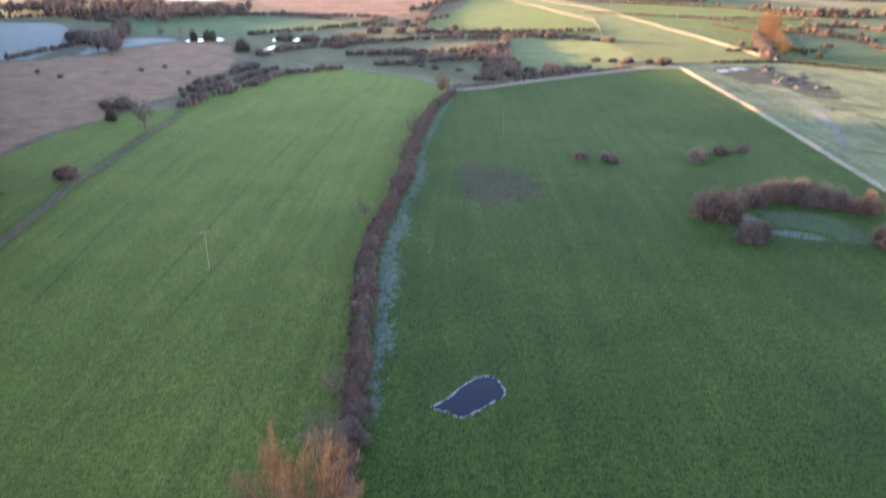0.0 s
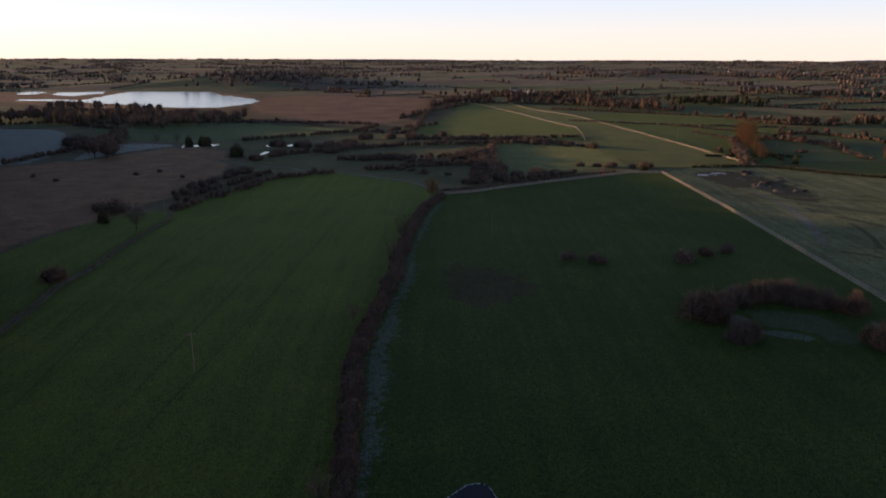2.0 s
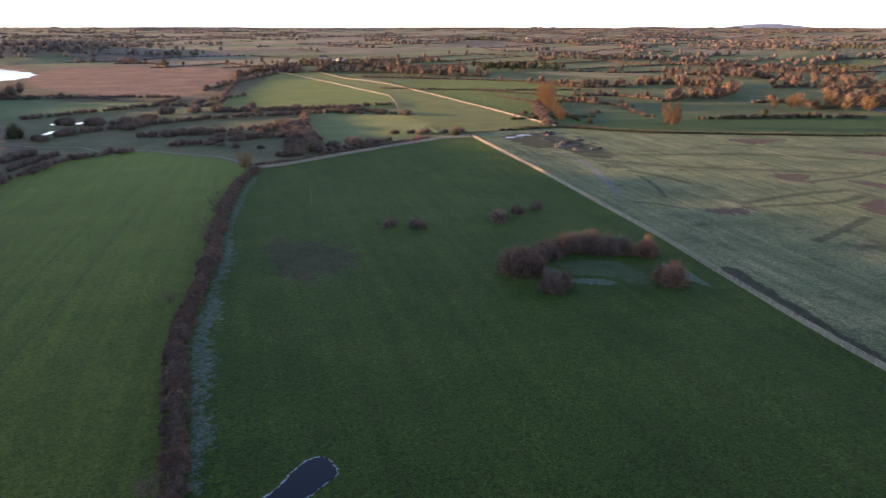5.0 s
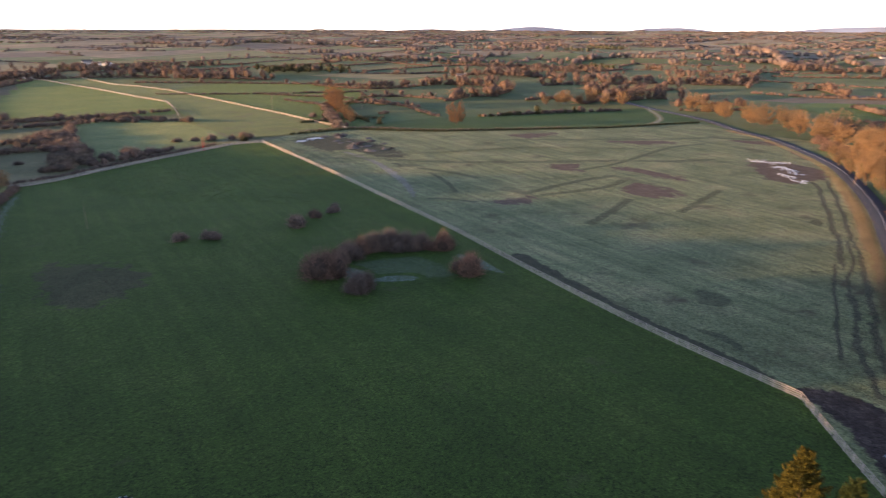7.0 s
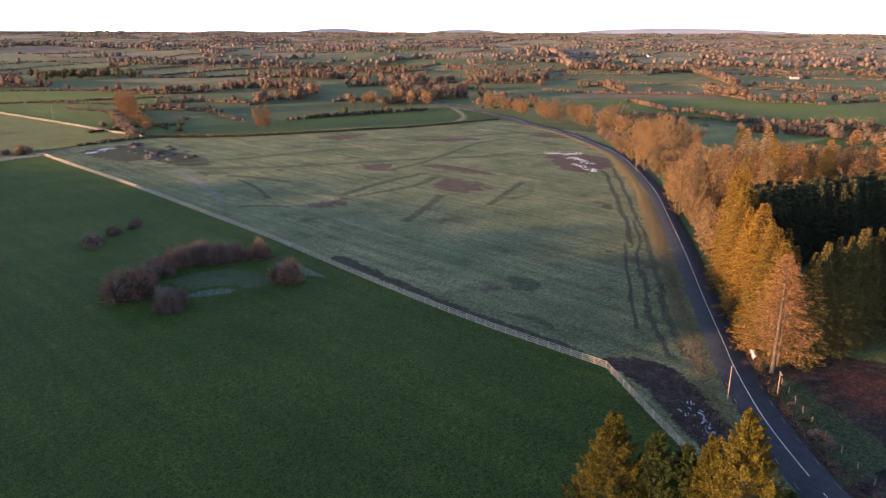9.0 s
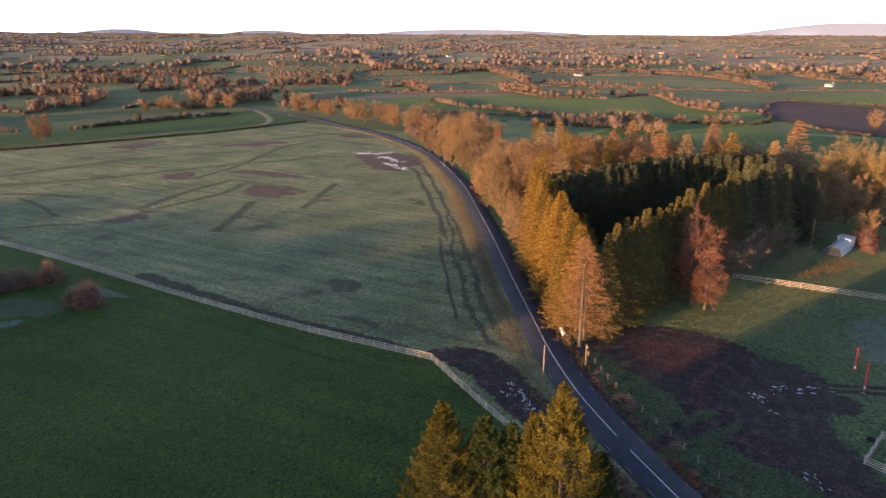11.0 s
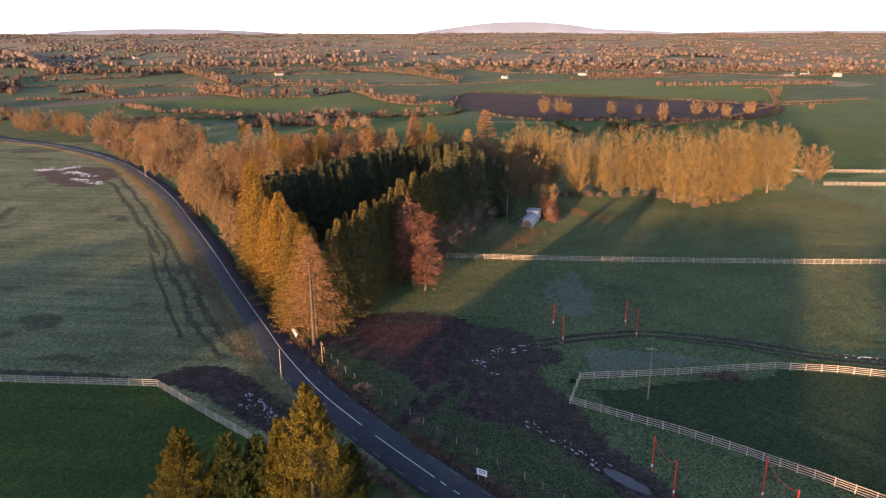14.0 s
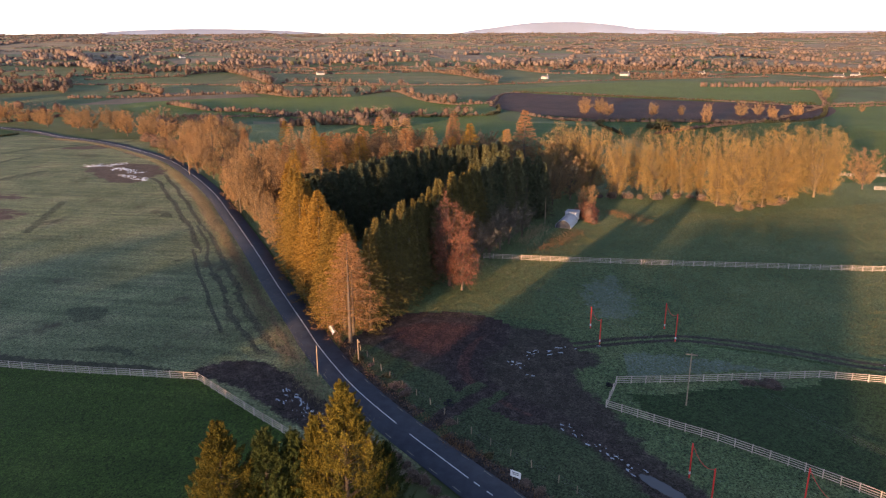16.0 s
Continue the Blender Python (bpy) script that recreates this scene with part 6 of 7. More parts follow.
def fence(pts, label, rails=4, height=1.32, gap=2.4, singles=True, group="post and rail fences"):
    """Post-and-rail fence: single posts and rails near by, one joined mesh far off."""
    t = thing("fence", label, "fence", group)
    P = [Vector((*p, 0.08)) for p in pts]
    posts = []
    for a, b in zip(P, P[1:]):
        n = max(1, round((b - a).length / gap))
        posts += [a.lerp(b, i / n) for i in range(n)]
    posts.append(P[-1])
    rng = random.Random(str(pts[0]))
    JV, JF = [], []
    for i, p in enumerate(posts):
        q = posts[min(i + 1, len(posts) - 1)]
        o = posts[max(i - 1, 0)]
        d = (q - o)
        ang = math.atan2(d.y, d.x)
        m = Matrix.Translation(p) @ Euler((rng.uniform(-0.02, 0.02), rng.uniform(-0.02, 0.02), ang)).to_matrix().to_4x4()
        if singles:
            part("post", POST_ME, t, "", m)
        else:
            bv, bf = box(-0.06, 0.06, -0.06, 0.06, -0.2, 1.42)
            JF += [tuple(k + len(JV) for k in f) for f in bf]
            JV += [tuple(m @ Vector(v)) for v in bv]
        if i < len(posts) - 1:
            e = q - p
            a2 = math.atan2(e.y, e.x)
            for k in range(rails):
                z = height * (k + 0.75) / (rails - 0.1) + rng.uniform(-0.015, 0.015)
                m2 = Matrix.Translation(p + Vector((-math.sin(a2) * 0.07, math.cos(a2) * 0.07, z))) @ Matrix.Rotation(a2, 4, "Z") @ Matrix.Diagonal((e.length + 0.06, 1, 1, 1))
                if singles:
                    part("rail", RAIL_ME, t, "", m2)
                else:
                    bv, bf = box(0, 1, -0.02, 0.02, -0.055, 0.055)
                    JF += [tuple(j + len(JV) for j in f) for f in bf]
                    JV += [tuple(m2 @ Vector(v)) for v in bv]
    if not singles:
        tagged(part("fencing", mesh_of("fencing", JV, JF, M_RAIL), t), "pale timber rails and posts", "", "", "stuff")


fence(FENCE_MAIN[3:], "pale timber post-and-rail fence along the dark pasture", gap=2.4)
fence(FENCE_MAIN[:4], "pale timber post-and-rail fence along the dark pasture", singles=False)
fence(FENCE_GATE, "pale timber post-and-rail fence to the gateway")
fence([(107.3, -12.5), (109.5, -24.3), (112.0, -35.9), (114.2, -45.8), (113.8, -55.8), (112.6, -63.2), (110, -78)], "grey timber post-and-rail fence round a paddock")
fence([(107.3, -12.5), (99.2, -10.3), (95.8, -16.9), (91.9, -25.1), (87.2, -33.0), (82.5, -40.0), (77, -47.5), (68, -60)], "grey timber post-and-rail fence round a paddock")
fence([(171.1, 15.1), (171.1, -6.3), (171.7, -28.7), (173.0, -53.6), (174.0, -75.5), (176, -96), (178, -120)], "timber post-and-rail fence across the paddock")
fence(FENCE_BACK, "weathered timber fence along the lane", singles=False)
fence([(72, 948), (92, 800), (113.7, 752), (128, 696), (143.5, 570), (155, 468), (159.5, 413), (163.8, 379.5)], "timber fence shining in the low sun along a corridor", singles=False)
fence([(-4, 1005), (39, 890), (59, 794), (77, 718), (90, 650), (105, 586), (100.4, 534), (94, 490)], "timber fence shining in the low sun along a corridor", singles=False)
fence([(297.5, -113.6), (299.6, -152.4), (302, -190)], "timber fence glowing in the low sun", singles=False)
fence([(272.1, -117), (273.0, -139.8), (275, -180)], "timber fence glowing in the low sun", singles=False)


def wire_fence(pts, label, gap=3.0):
    t = thing("wire_fence", label, "fence", "wire fences")
    P = curve_points(pts, gap)
    rng = random.Random(3)
    me = mesh_of("post", *box(-0.05, 0.05, -0.05, 0.05, -0.2, 1.2), M_POLE)
    for p in P:
        part("post", me, t, "", pose(p.x, p.y, 0.1, rng.uniform(-5, 5), rng.uniform(-5, 5), rng.uniform(0, 90)))
    for z in (0.45, 0.8, 1.15):
        v, f = tubes([[((p.x, p.y, z + 0.1), 0.008) for p in P]], 3)
        part("strand", mesh_of("strand", v, f, M_WIRE), t)


wire_fence([(113.5, 32.0), (104, 24.5), (96.1, 16.3), (88.7, 9.2), (84.0, 3.4), (79, -3), (70, -13)], "old stake and wire fence along the road verge")


def tyre(x, y, z, turn, tilt=0.0):
    V, F = [], []
    for i in range(16):
        a = 2 * math.pi * i / 16
        for j in range(8):
            b = 2 * math.pi * j / 8
            r = 0.34 + 0.13 * math.cos(b)
            V.append((r * math.cos(a), r * math.sin(a), 0.12 * math.sin(b) + 0.12))
            F.append((i * 8 + j, ((i + 1) % 16) * 8 + j, ((i + 1) % 16) * 8 + (j + 1) % 8, i * 8 + (j + 1) % 8))
    ob = tagged(new("tyre", mesh_of("tyre", V, F, M_RUBBER, True)), "old black tyre lying in rough grass", "tyre", "old tyres")
    ob.matrix_basis = pose(x, y, z, tilt, 0, turn)


M_RUBBER = plain("rubber", (0.012, 0.012, 0.013), (0.03, 0.03, 0.032), 3.0, 0.7)
for x, y, z, a, tl in ((96.8, 14.0, 0.1, 10, 0), (97.3, 13.6, 0.34, 50, 6), (96.3, 13.2, 0.1, 80, 0), (106.4, -11.2, 0.1, 0, 0), (106.4, -11.2, 0.36, 30, 4), (106.6, -11.9, 0.1, 60, 0)):
    tyre(x, y, z, a, tl)


# ------------------------------------------------------------- poles, goal posts, sign, gate, shed
def wire(a, b, sag, r=0.005):
    a, b = Vector(a), Vector(b)
    pts = [(a.lerp(b, k / 14) - Vector((0, 0, sag * 4 * (k / 14) * (1 - k / 14))), r) for k in range(15)]
    return pts


def pole(x, y, h, label, arm=0.0, turn=0.0, r=0.11):
    t = thing("utility_pole", label, "pole", "utility poles", pose(x, y, 0.05, 0, 0, turn))
    v, f = tubes([[((0, 0, -0.3), r), ((0, 0, h * 0.5), r * 0.85), ((0, 0, h), r * 0.7)]], 8)
    part("pole", mesh_of("pole", v, f, M_POLE, True), t)
    v, f = tubes([[((0, 0, h - 0.01), r * 0.72), ((0, 0, h + 0.04), 0.02)]], 8)
    part("cap", mesh_of("cap", v, f, M_METAL), t)
    if arm:
        part("crossarm", mesh_of("crossarm", *boxes((-arm / 2, arm / 2, -0.06 - r, 0.06 - r, h - 0.42, h - 0.28)), M_POLE), t)
        for k in (-0.45, 0.0, 0.45):
            v, f = tubes([[((k * arm, -r, h - 0.28), 0.05), ((k * arm, -r, h - 0.2), 0.07), ((k * arm, -r, h - 0.1), 0.03)]], 6)
            part("insulator", mesh_of("insulator", v, f, M_SLATE), t)
    return t


pole(101.7, -22.5, 8.9, "timber power pole with crossarm in a paddock", 1.7, 80)
pole(102.7, 36.4, 5.7, "plain short timber pole at the road's edge")
pole(108.8, 31.1, 4.4, "short timber pole with a small crossarm", 0.9, 40)
pole(207.6, 0.2, 8.2, "timber pole in front of dark trees")
pole(-45.7, 118.2, 7.6, "timber power pole with crossarm in the pasture", 1.6, 20)
pole(-76.6, 271.6, 5.2, "thin timber pole by the hedge", r=0.09)
pole(14.0, 219.7, 8.2, "thin pole in the pasture", r=0.06)
pole(-100.0, 244.9, 7.0, "pale timber pole on the bank", r=0.11)
pole(215, 468, 10, "timber power pole in a field", 1.5, 30)
pole(160, 500, 10, "timber power pole in a field", 1.5, 30)
pole(263, 142, 9, "timber pole beside the road", r=0.12)
line = []
for k in (-0.7, 0.0, 0.7):
    line.append(wire((101.7, -22.5 + k, 8.9), (168, 30 + k, 8.5), 1.5))
    line.append(wire((101.7, -22.5 + k, 8.9), (44, -70 + k, 9.0), 1.6))
v, f = tubes(line, 4)
tagged(new("power_lines", mesh_of("power_lines", v, f, M_WIRE)), "thin power lines slung between poles", "cable")


def goal_posts(a, b, ha, hb, turn=0.0):
    """Two red posts with a slack red line between their heads."""
    t = thing("warning_goalposts", "pair of red warning posts with a slack red line", "posts", "overhead line warning posts")
    for (x, y), h in ((a, ha), (b, hb)):
        v, f = tubes([[((x, y, -0.2), 0.105), ((x, y, h), 0.10)], [((x, y, h), 0.10), ((x, y, h + 0.03), 0.01)]], 8)
        p = part("post", mesh_of("post", v, f, M_RED, True), t, "red painted post")
        v, f = tubes([[((x, y, 0.75), 0.125), ((x, y, 1.15), 0.125)]], 8)
        part("band", mesh_of("band", v, f, M_WHITE), p, "white band")
    v, f = tubes([wire((*a, ha - 0.1), (*b, hb - 0.1), 1.1, 0.035)], 5)
    part("line", mesh_of("line", v, f, M_RED), t, "slack red line")


goal_posts((129.7, -9.4), (122.3, -10.7), 4.6, 5.2)
goal_posts((131.5, -23.5), (125.6, -24.6), 5.4, 5.7)
goal_posts((82.5, -19.6), (77.1, -21.2), 5.2, 5.3)
goal_posts((77.7, -31.9), (72.0, -33.5), 6.0, 5.6)
v, f = tubes([[((74.9, 339.9, -0.1), 0.11), ((74.9, 339.9, 6.8), 0.10)]], 8)
tagged(new("warning_post", mesh_of("warning_post", v, f, M_RED, True)), "single red warning post by the lane", "post")


def sign(x, y, turn):
    t = thing("road_sign", "small white rectangular road sign on two posts", "sign", "", pose(x, y, 0.08, 0, 0, turn))
    for k in (-0.5, 0.5):
        v, f = tubes([[((k, 0, -0.1), 0.035), ((k, 0, 1.75), 0.035)]], 6)
        part("post", mesh_of("post", v, f, M_METAL, True), t)
    part("plate", mesh_of("plate", *box(-0.75, 0.75, -0.07, -0.04, 0.85, 1.75), M_WHITE), t, "white plate")
    part("text_bar", mesh_of("text_bar", *boxes((-0.5, 0.5, -0.078, -0.072, 1.45, 1.55), (-0.4, 0.45, -0.078, -0.072, 1.2, 1.3)), M_SLATE), t, "dark lines of unreadable writing")


sign(78.3, 2.4, -115)


def gate(x, y, turn, length=3.6):
    t = thing("field_gate", "galvanised bar gate at the roadside", "gate", "", pose(x, y, 0.1, 0, 0, turn))
    for k in range(5):
        v, f = tubes([[((0, 0, 0.2 + 0.24 * k), 0.03), ((length, 0, 0.2 + 0.24 * k), 0.03)]], 6)
        part("bar", mesh_of("bar", v, f, M_METAL, True), t)
    for x1 in (0, length / 2, length):
        v, f = tubes([[((x1, 0, 0.1), 0.04), ((x1, 0, 1.25), 0.04)]], 6)
        part("upright", mesh_of("upright", v, f, M_METAL, True), t)


gate(84.2, 22.2, -135)


def shed(x, y, turn):
    """A long hut under one rounded sheet of corrugated iron."""
    t = thing("shed", "long low hut with a rounded grey corrugated iron roof", "shed", "", pose(x, y, 0.08, 0, 0, turn))
    n, r, half = 24, 2.3, 4.6
    for k in range(6):
        x0, x1 = -half + k * half / 3 + 0.01, -half + (k + 1) * half / 3
        V, F = [], []
        for q in (r, r - 0.05):
            for xx in (x0, x1):
                for j in range(n + 1):
                    a = math.pi * j / n
                    c = q + 0.025 * (j % 2) + 0.012 * (k % 2)
                    V.append((xx, -c * math.cos(a), c * math.sin(a) * 1.05))
        m = n + 1
        for j in range(n):
            F += [(j, j + 1, m + j + 1, m + j), (2 * m + j, 3 * m + j, 3 * m + j + 1, 2 * m + j + 1), (j, 2 * m + j, 2 * m + j + 1, j + 1), (m + j, m + j + 1, 3 * m + j + 1, 3 * m + j)]
        part("roof_sheet", mesh_of("roof_sheet", V, F, M_METAL), t, "grey corrugated iron sheet")
    for xx in (-half + 0.15, half - 0.25):
        V, F = [(xx, 0, 0), (xx + 0.1, 0, 0)], []
        for j in range(n + 1):
            a = math.pi * j / n
            V += [(xx, -2.2 * math.cos(a), 2.3 * math.sin(a)), (xx + 0.1, -2.2 * math.cos(a), 2.3 * math.sin(a))]
        for j in range(n):
            F += [(0, 2 + 2 * j, 4 + 2 * j), (1, 5 + 2 * j, 3 + 2 * j)]
        part("end_wall", mesh_of("end_wall", V, F, M_SLATE), t, "dark boarded end")


shed(207.5, -6.2, 165)
shed_b = thing("shed", "small white block hut beside the larger shed", "shed", "", pose(214, -8.0, 0.08, 0, 0, 160))
part("wall", mesh_of("wall", *boxes((-1.7, 1.7, -1.7, -1.5, 0, 2.6), (-1.7, 1.7, 1.5, 1.7, 0, 2.6), (-1.7, -1.5, -1.5, 1.5, 0, 2.6), (1.5, 1.7, -1.5, -0.5, 0, 2.6), (1.5, 1.7, 0.5, 1.5, 0, 2.6), (1.5, 1.7, -0.5, 0.5, 2.0, 2.6)), M_WHITE), shed_b)
part("roof", mesh_of("roof", *box(-1.9, 1.9, -1.9, 1.9, 2.6, 2.75), M_METAL), shed_b)
part("window", mesh_of("window", *box(1.55, 1.62, -0.5, 0.5, 0.9, 2.0), M_SLATE), shed_b)
v, f = tubes([[((120, 38.6, 0.1), 0.5), ((123, 40.4, 0.1), 0.5)]], 8)
tagged(new("bale", mesh_of("bale", v, f, M_WHITE, True)), "white wrapped bundle lying on the verge", "bale")


# ------------------------------------------------------------- far houses
M_RENDER = plain("house_render", (0.38, 0.36, 0.33), (0.52, 0.50, 0.46), 1.0, 0.8)


def house(x, y, turn, size=1.0, storeys=1, grey=False):
    w, d, h = 6.5 * size, 3.6 * size, 2.7 * storeys
    z = land_height(x, y)
    t = thing("farmhouse", "white rendered farmhouse with a slate roof" if not grey else "long grey farm shed with a metal roof", "house", "far houses", pose(x, y, z, 0, 0, turn))
    part("wall", mesh_of("wall", *boxes((-w, w, -d, -d + 0.3, 0, h), (-w, w, d - 0.3, d, 0, h), (-w, -w + 0.3, -d + 0.3, d - 0.3, 0, h), (w - 0.3, w, -d + 0.3, d - 0.3, 0, h)), M_RENDER), t)
    rv_, rf_ = [(-w - 0.3, -d - 0.3, h), (w + 0.3, -d - 0.3, h), (w + 0.3, d + 0.3, h), (-w - 0.3, d + 0.3, h), (-w - 0.3, 0, h + d * 0.75), (w + 0.3, 0, h + d * 0.75)], [(0, 1, 5, 4), (2, 3, 4, 5)]
    part("roof", mesh_of("roof", rv_, rf_, M_METAL if grey else M_SLATE), t)
    gv = [(-w, -d, h), (-w, d, h), (-w, 0, h + d * 0.68), (w, -d, h), (w, d, h), (w, 0, h + d * 0.68)]
    for k in (0, 3):
        part("gable", mesh_of("gable", gv[k:k + 3], [(0, 1, 2)], M_RENDER), t)
    if not grey:
        part("chimney", mesh_of("chimney", *box(w - 1.2, w - 0.4, -0.4, 0.4, h + d * 0.3, h + d * 0.75 + 1.2), M_RENDER), t)
        win = mesh_of("window", *box(-0.5, 0.5, -0.06, 0.02, 0, 1.2), M_SLATE)
        for s in range(storeys):
            for k in (-0.7, -0.25, 0.25, 0.7):
                part("window", win, t, "", pose(k * w, -d - 0.0, 0.9 + 2.7 * s))


def at(az, r):
    return -math.sin(radians(az)) * r, math.cos(radians(az)) * r


for az, r, s, st, gr in ((-5.2, 1225, 1.6, 2, False), (-5.8, 1205, 1.5, 1, False), (-6.5, 1180, 1.6, 1, True), (-21, 2300, 1.6, 2, False), (-18.5, 2200, 1.5, 1, False), (-24, 2400, 1.8, 1, False), (-26, 2350, 1.8, 1, True),
                         (-13.5, 2100, 1.5, 1, False), (-29, 2000, 1.6, 1, False), (4, 1900, 1.5, 1, False), (3, 1850, 1.5, 1, False), (-32.5, 860, 1.4, 1, False), 
                         (-93, 1040, 1.6, 1, False), (-95.5, 990, 1.4, 1, False), (-89.5, 900, 1.0, 1, False), (-72, 1000, 1.2, 1, False), (-101, 1080, 1.2, 1, False),
                         (-110, 1050, 1.4, 1, False), (-111, 1080, 1.3, 1, False), (-113, 1060, 1.3, 1, True), (-94, 1700, 1.8, 2, False), (-78, 1900, 1.6, 1, False), (-62, 1500, 1.3, 1, False), (-105, 1800, 1.5, 1, False)):
    house(*at(az, r), az + random.Random(int(r + az * 7)).uniform(-40, 40), s * (0.62 if r > 800 else 0.8), st, gr)


# ------------------------------------------------------------- far hedges and woods
CLEAR = [(-400, 1000, 270), (-600, 1130, 120), (-130, 840, 210), (20, 720, 170), (560, 150, 120), (590, -60, 130), (720, -130, 150), (430, -150, 110), (230, 480, 110), (100, 560, 90)]


def in_view(x, y, margin=3):
    az = math.degrees(math.atan2(-x, y))
    return -122 - margin < az < 37 + margin


def free(x, y):
    return all(math.hypot(x - cx, y - cy) > r for cx, cy, r in CLEAR)


def crown_mesh(B, n, rng, skin, name, long_=1.0):
    """Bare crowns: loose clouds of twig ends round a few limbs each, uneven in outline."""
    m, k = len(B), 6
    C, R, Hh = B[:, :3], B[:, 3], B[:, 4]
    sub = rng.normal(size=(m, k, 3)) * np.array((0.40, 0.40, 0.13)) * np.stack([R, R, Hh], axis=1)[:, None, :]
    sub[:, :, 2] += (Hh * 0.52)[:, None]
    size = np.stack([R, R, Hh * 0.42], axis=1)[:, None, :] * rng.uniform(0.48, 0.82, (m, k, 1))
    q = rng.normal(size=(m, n, 3))
    q /= np.linalg.norm(q, axis=2, keepdims=True)
    which = rng.integers(0, k, (m, n))
    row = np.arange(m)[:, None]
    P = C[:, None, :] + sub[row, which] + q * size[row, which] * np.sqrt(rng.uniform(0.15, 1.1, (m, n, 1)))
    P[:, :, 2] = np.maximum(P[:, :, 2], C[:, None, 2] + 0.3)
    L = (np.sqrt(R * Hh)[:, None] * rng.uniform(0.09, 0.20, (m, n)) * long_).ravel()
    P, q = P.reshape(-1, 3), q.reshape(-1, 3) + np.array((0, 0, 0.3))
    flat = rng.random(len(P)) < 0.45
    return mesh_of(name, *join(scales(P[flat], q[flat], L[flat], L[flat] * 0.5, rng, 0.6), blades(P[~flat], q[~flat] + rng.normal(size=q[~flat].shape) * 0.5, L[~flat], L[~flat] * 0.26, rng)), skin)


def stem_mesh(B, rng, name):
    """Short dark trunks with a fork, one under every crown."""
    lines = []
    for x, y, z, r, h in B:
        a = rng.uniform(0, 6.28)
        lines.append([((x, y, z - 0.3), h * 0.022), ((x, y, z + h * 0.4), h * 0.014), ((x + r * 0.4 * math.cos(a), y + r * 0.4 * math.sin(a), z + h * 0.75), 0.04)])
        lines.append([((x, y, z + h * 0.25), h * 0.012), ((x - r * 0.5 * math.cos(a), y - r * 0.5 * math.sin(a), z + h * 0.7), 0.04)])
    return mesh_of(name, *tubes(lines, 3), M_BARK, True)


HEDGE_BITS = {"a": [], "b": [], "c": []}
CROWN_BITS = {"a": [], "b": [], "c": []}
pick_row = random.Random(61)


def hedgerow(pts, height, share, tall, sort):
    """A field hedge of the middle distance, with grown trees along it."""
    run = curve_points(pts, 2.4)
    for p in run:
        r = math.hypot(p.x, p.y)
        if pick_row.random() < 0.05 or (r > 1150 and pick_row.random() < 0.5):
            continue
        z = land_height(p.x, p.y)
        hh = height * pick_row.uniform(0.55, 1.2)
        HEDGE_BITS[sort if pick_row.random() < 0.35 else "b"].append((p.x + pick_row.uniform(-0.8, 0.8), p.y + pick_row.uniform(-0.8, 0.8), z, pick_row.uniform(1.3, 2.3) * (1 if r < 1150 else 1.7), hh))
    gap = tall * 0.62
    for p in curve_points(pts, gap):
        if pick_row.random() < share:
            h = tall * pick_row.uniform(0.6, 1.12)
            x, y = p.x + pick_row.gauss(0, gap * 0.35), p.y + pick_row.gauss(0, gap * 0.35)
            CROWN_BITS[sort if pick_row.random() < 0.85 else "b"].append((x, y, land_height(x, y), h * pick_row.uniform(0.52, 0.80), h))


hedgerow([(614, 514), (637, 496), (660, 481)], 3.5, 0.9, 9, 'a')
hedgerow([(447, 377), (466, 366), (476, 351)], 2.5, 0.6, 10, 'a')
hedgerow([(628, 458), (777, 560), (943, 669)], 3, 0.3, 6, 'a')
hedgerow([(726, 523), (742, 393), (749, 274), (784, 70)], 2.2, 0.05, 6, 'b')
hedgerow([(579, 419), (584, 379), (606, 339), (636, 299), (655, 251)], 3, 0.12, 7, 'b')
hedgerow([(634, 414), (669, 409), (611, 347)], 2.5, 0.7, 10, 'a')
hedgerow([(670, 297), (636, 254), (610, 224), (620, 196), (622, 175)], 3, 0.85, 12, 'a')
hedgerow([(647, 172), (682, 148), (598, 108), (564, 77), (577, 47)], 3, 0.45, 9, 'a')
hedgerow([(534, 299), (494, 246), (491, 214), (468, 172), (475, 143), (473, 107)], 4.5, 0.15, 6, 'b')
hedgerow([(412, 159), (426, 142), (429, 115), (425, 86)], 6, 0.6, 9, 'b')
hedgerow([(486, 138), (487, 110), (484, 82), (491, 51)], 3, 0.5, 9, 'a')
hedgerow([(559, 45), (677, 39), (685, -23)], 1.5, 0.0, 6, 'b')
hedgerow([(496, 13), (470, -13), (470, -56), (472, -91), (477, -130)], 2.2, 0.03, 6, 'b')
hedgerow([(413, -60), (447, -93), (492, -144), (574, -198), (602, -213)], 2.2, 0.0, 6, 'b')
hedgerow([(679, -23), (629, -124), (587, -199), (599, -255)], 1.8, 0.0, 6, 'b')
hedgerow([(753, -232), (748, -252), (602, -213)], 2.5, 0.1, 7, 'b')
hedgerow([(788, -154), (784, -187), (798, -235), (803, -269), (830, -350)], 6, 0.35, 7, 'b')
hedgerow([(784, 70), (828, 10), (877, -68), (945, -183), (1006, -280)], 2, 0.05, 6, 'a')
hedgerow([(935, -100), (952, -144), (970, -195)], 4, 0.95, 10, 'a')
hedgerow([(1083, 286), (1089, 235), (1006, 153), (889, 86), (830, 61)], 3.5, 0.7, 9, 'a')
hedgerow([(1007, 384), (1013, 335), (1049, 295)], 3, 0.5, 9, 'a')
hedgerow([(781, 298), (795, 264), (775, 206), (782, 156)], 3.5, 0.5, 8, 'b')
hedgerow([(899, 475), (969, 452), (854, 362), (762, 304)], 4, 0.8, 11, 'a')
hedgerow([(1474, 1134), (1481, 1070), (1264, 869), (1066, 720), (977, 633)], 5, 0.95, 13, 'a')
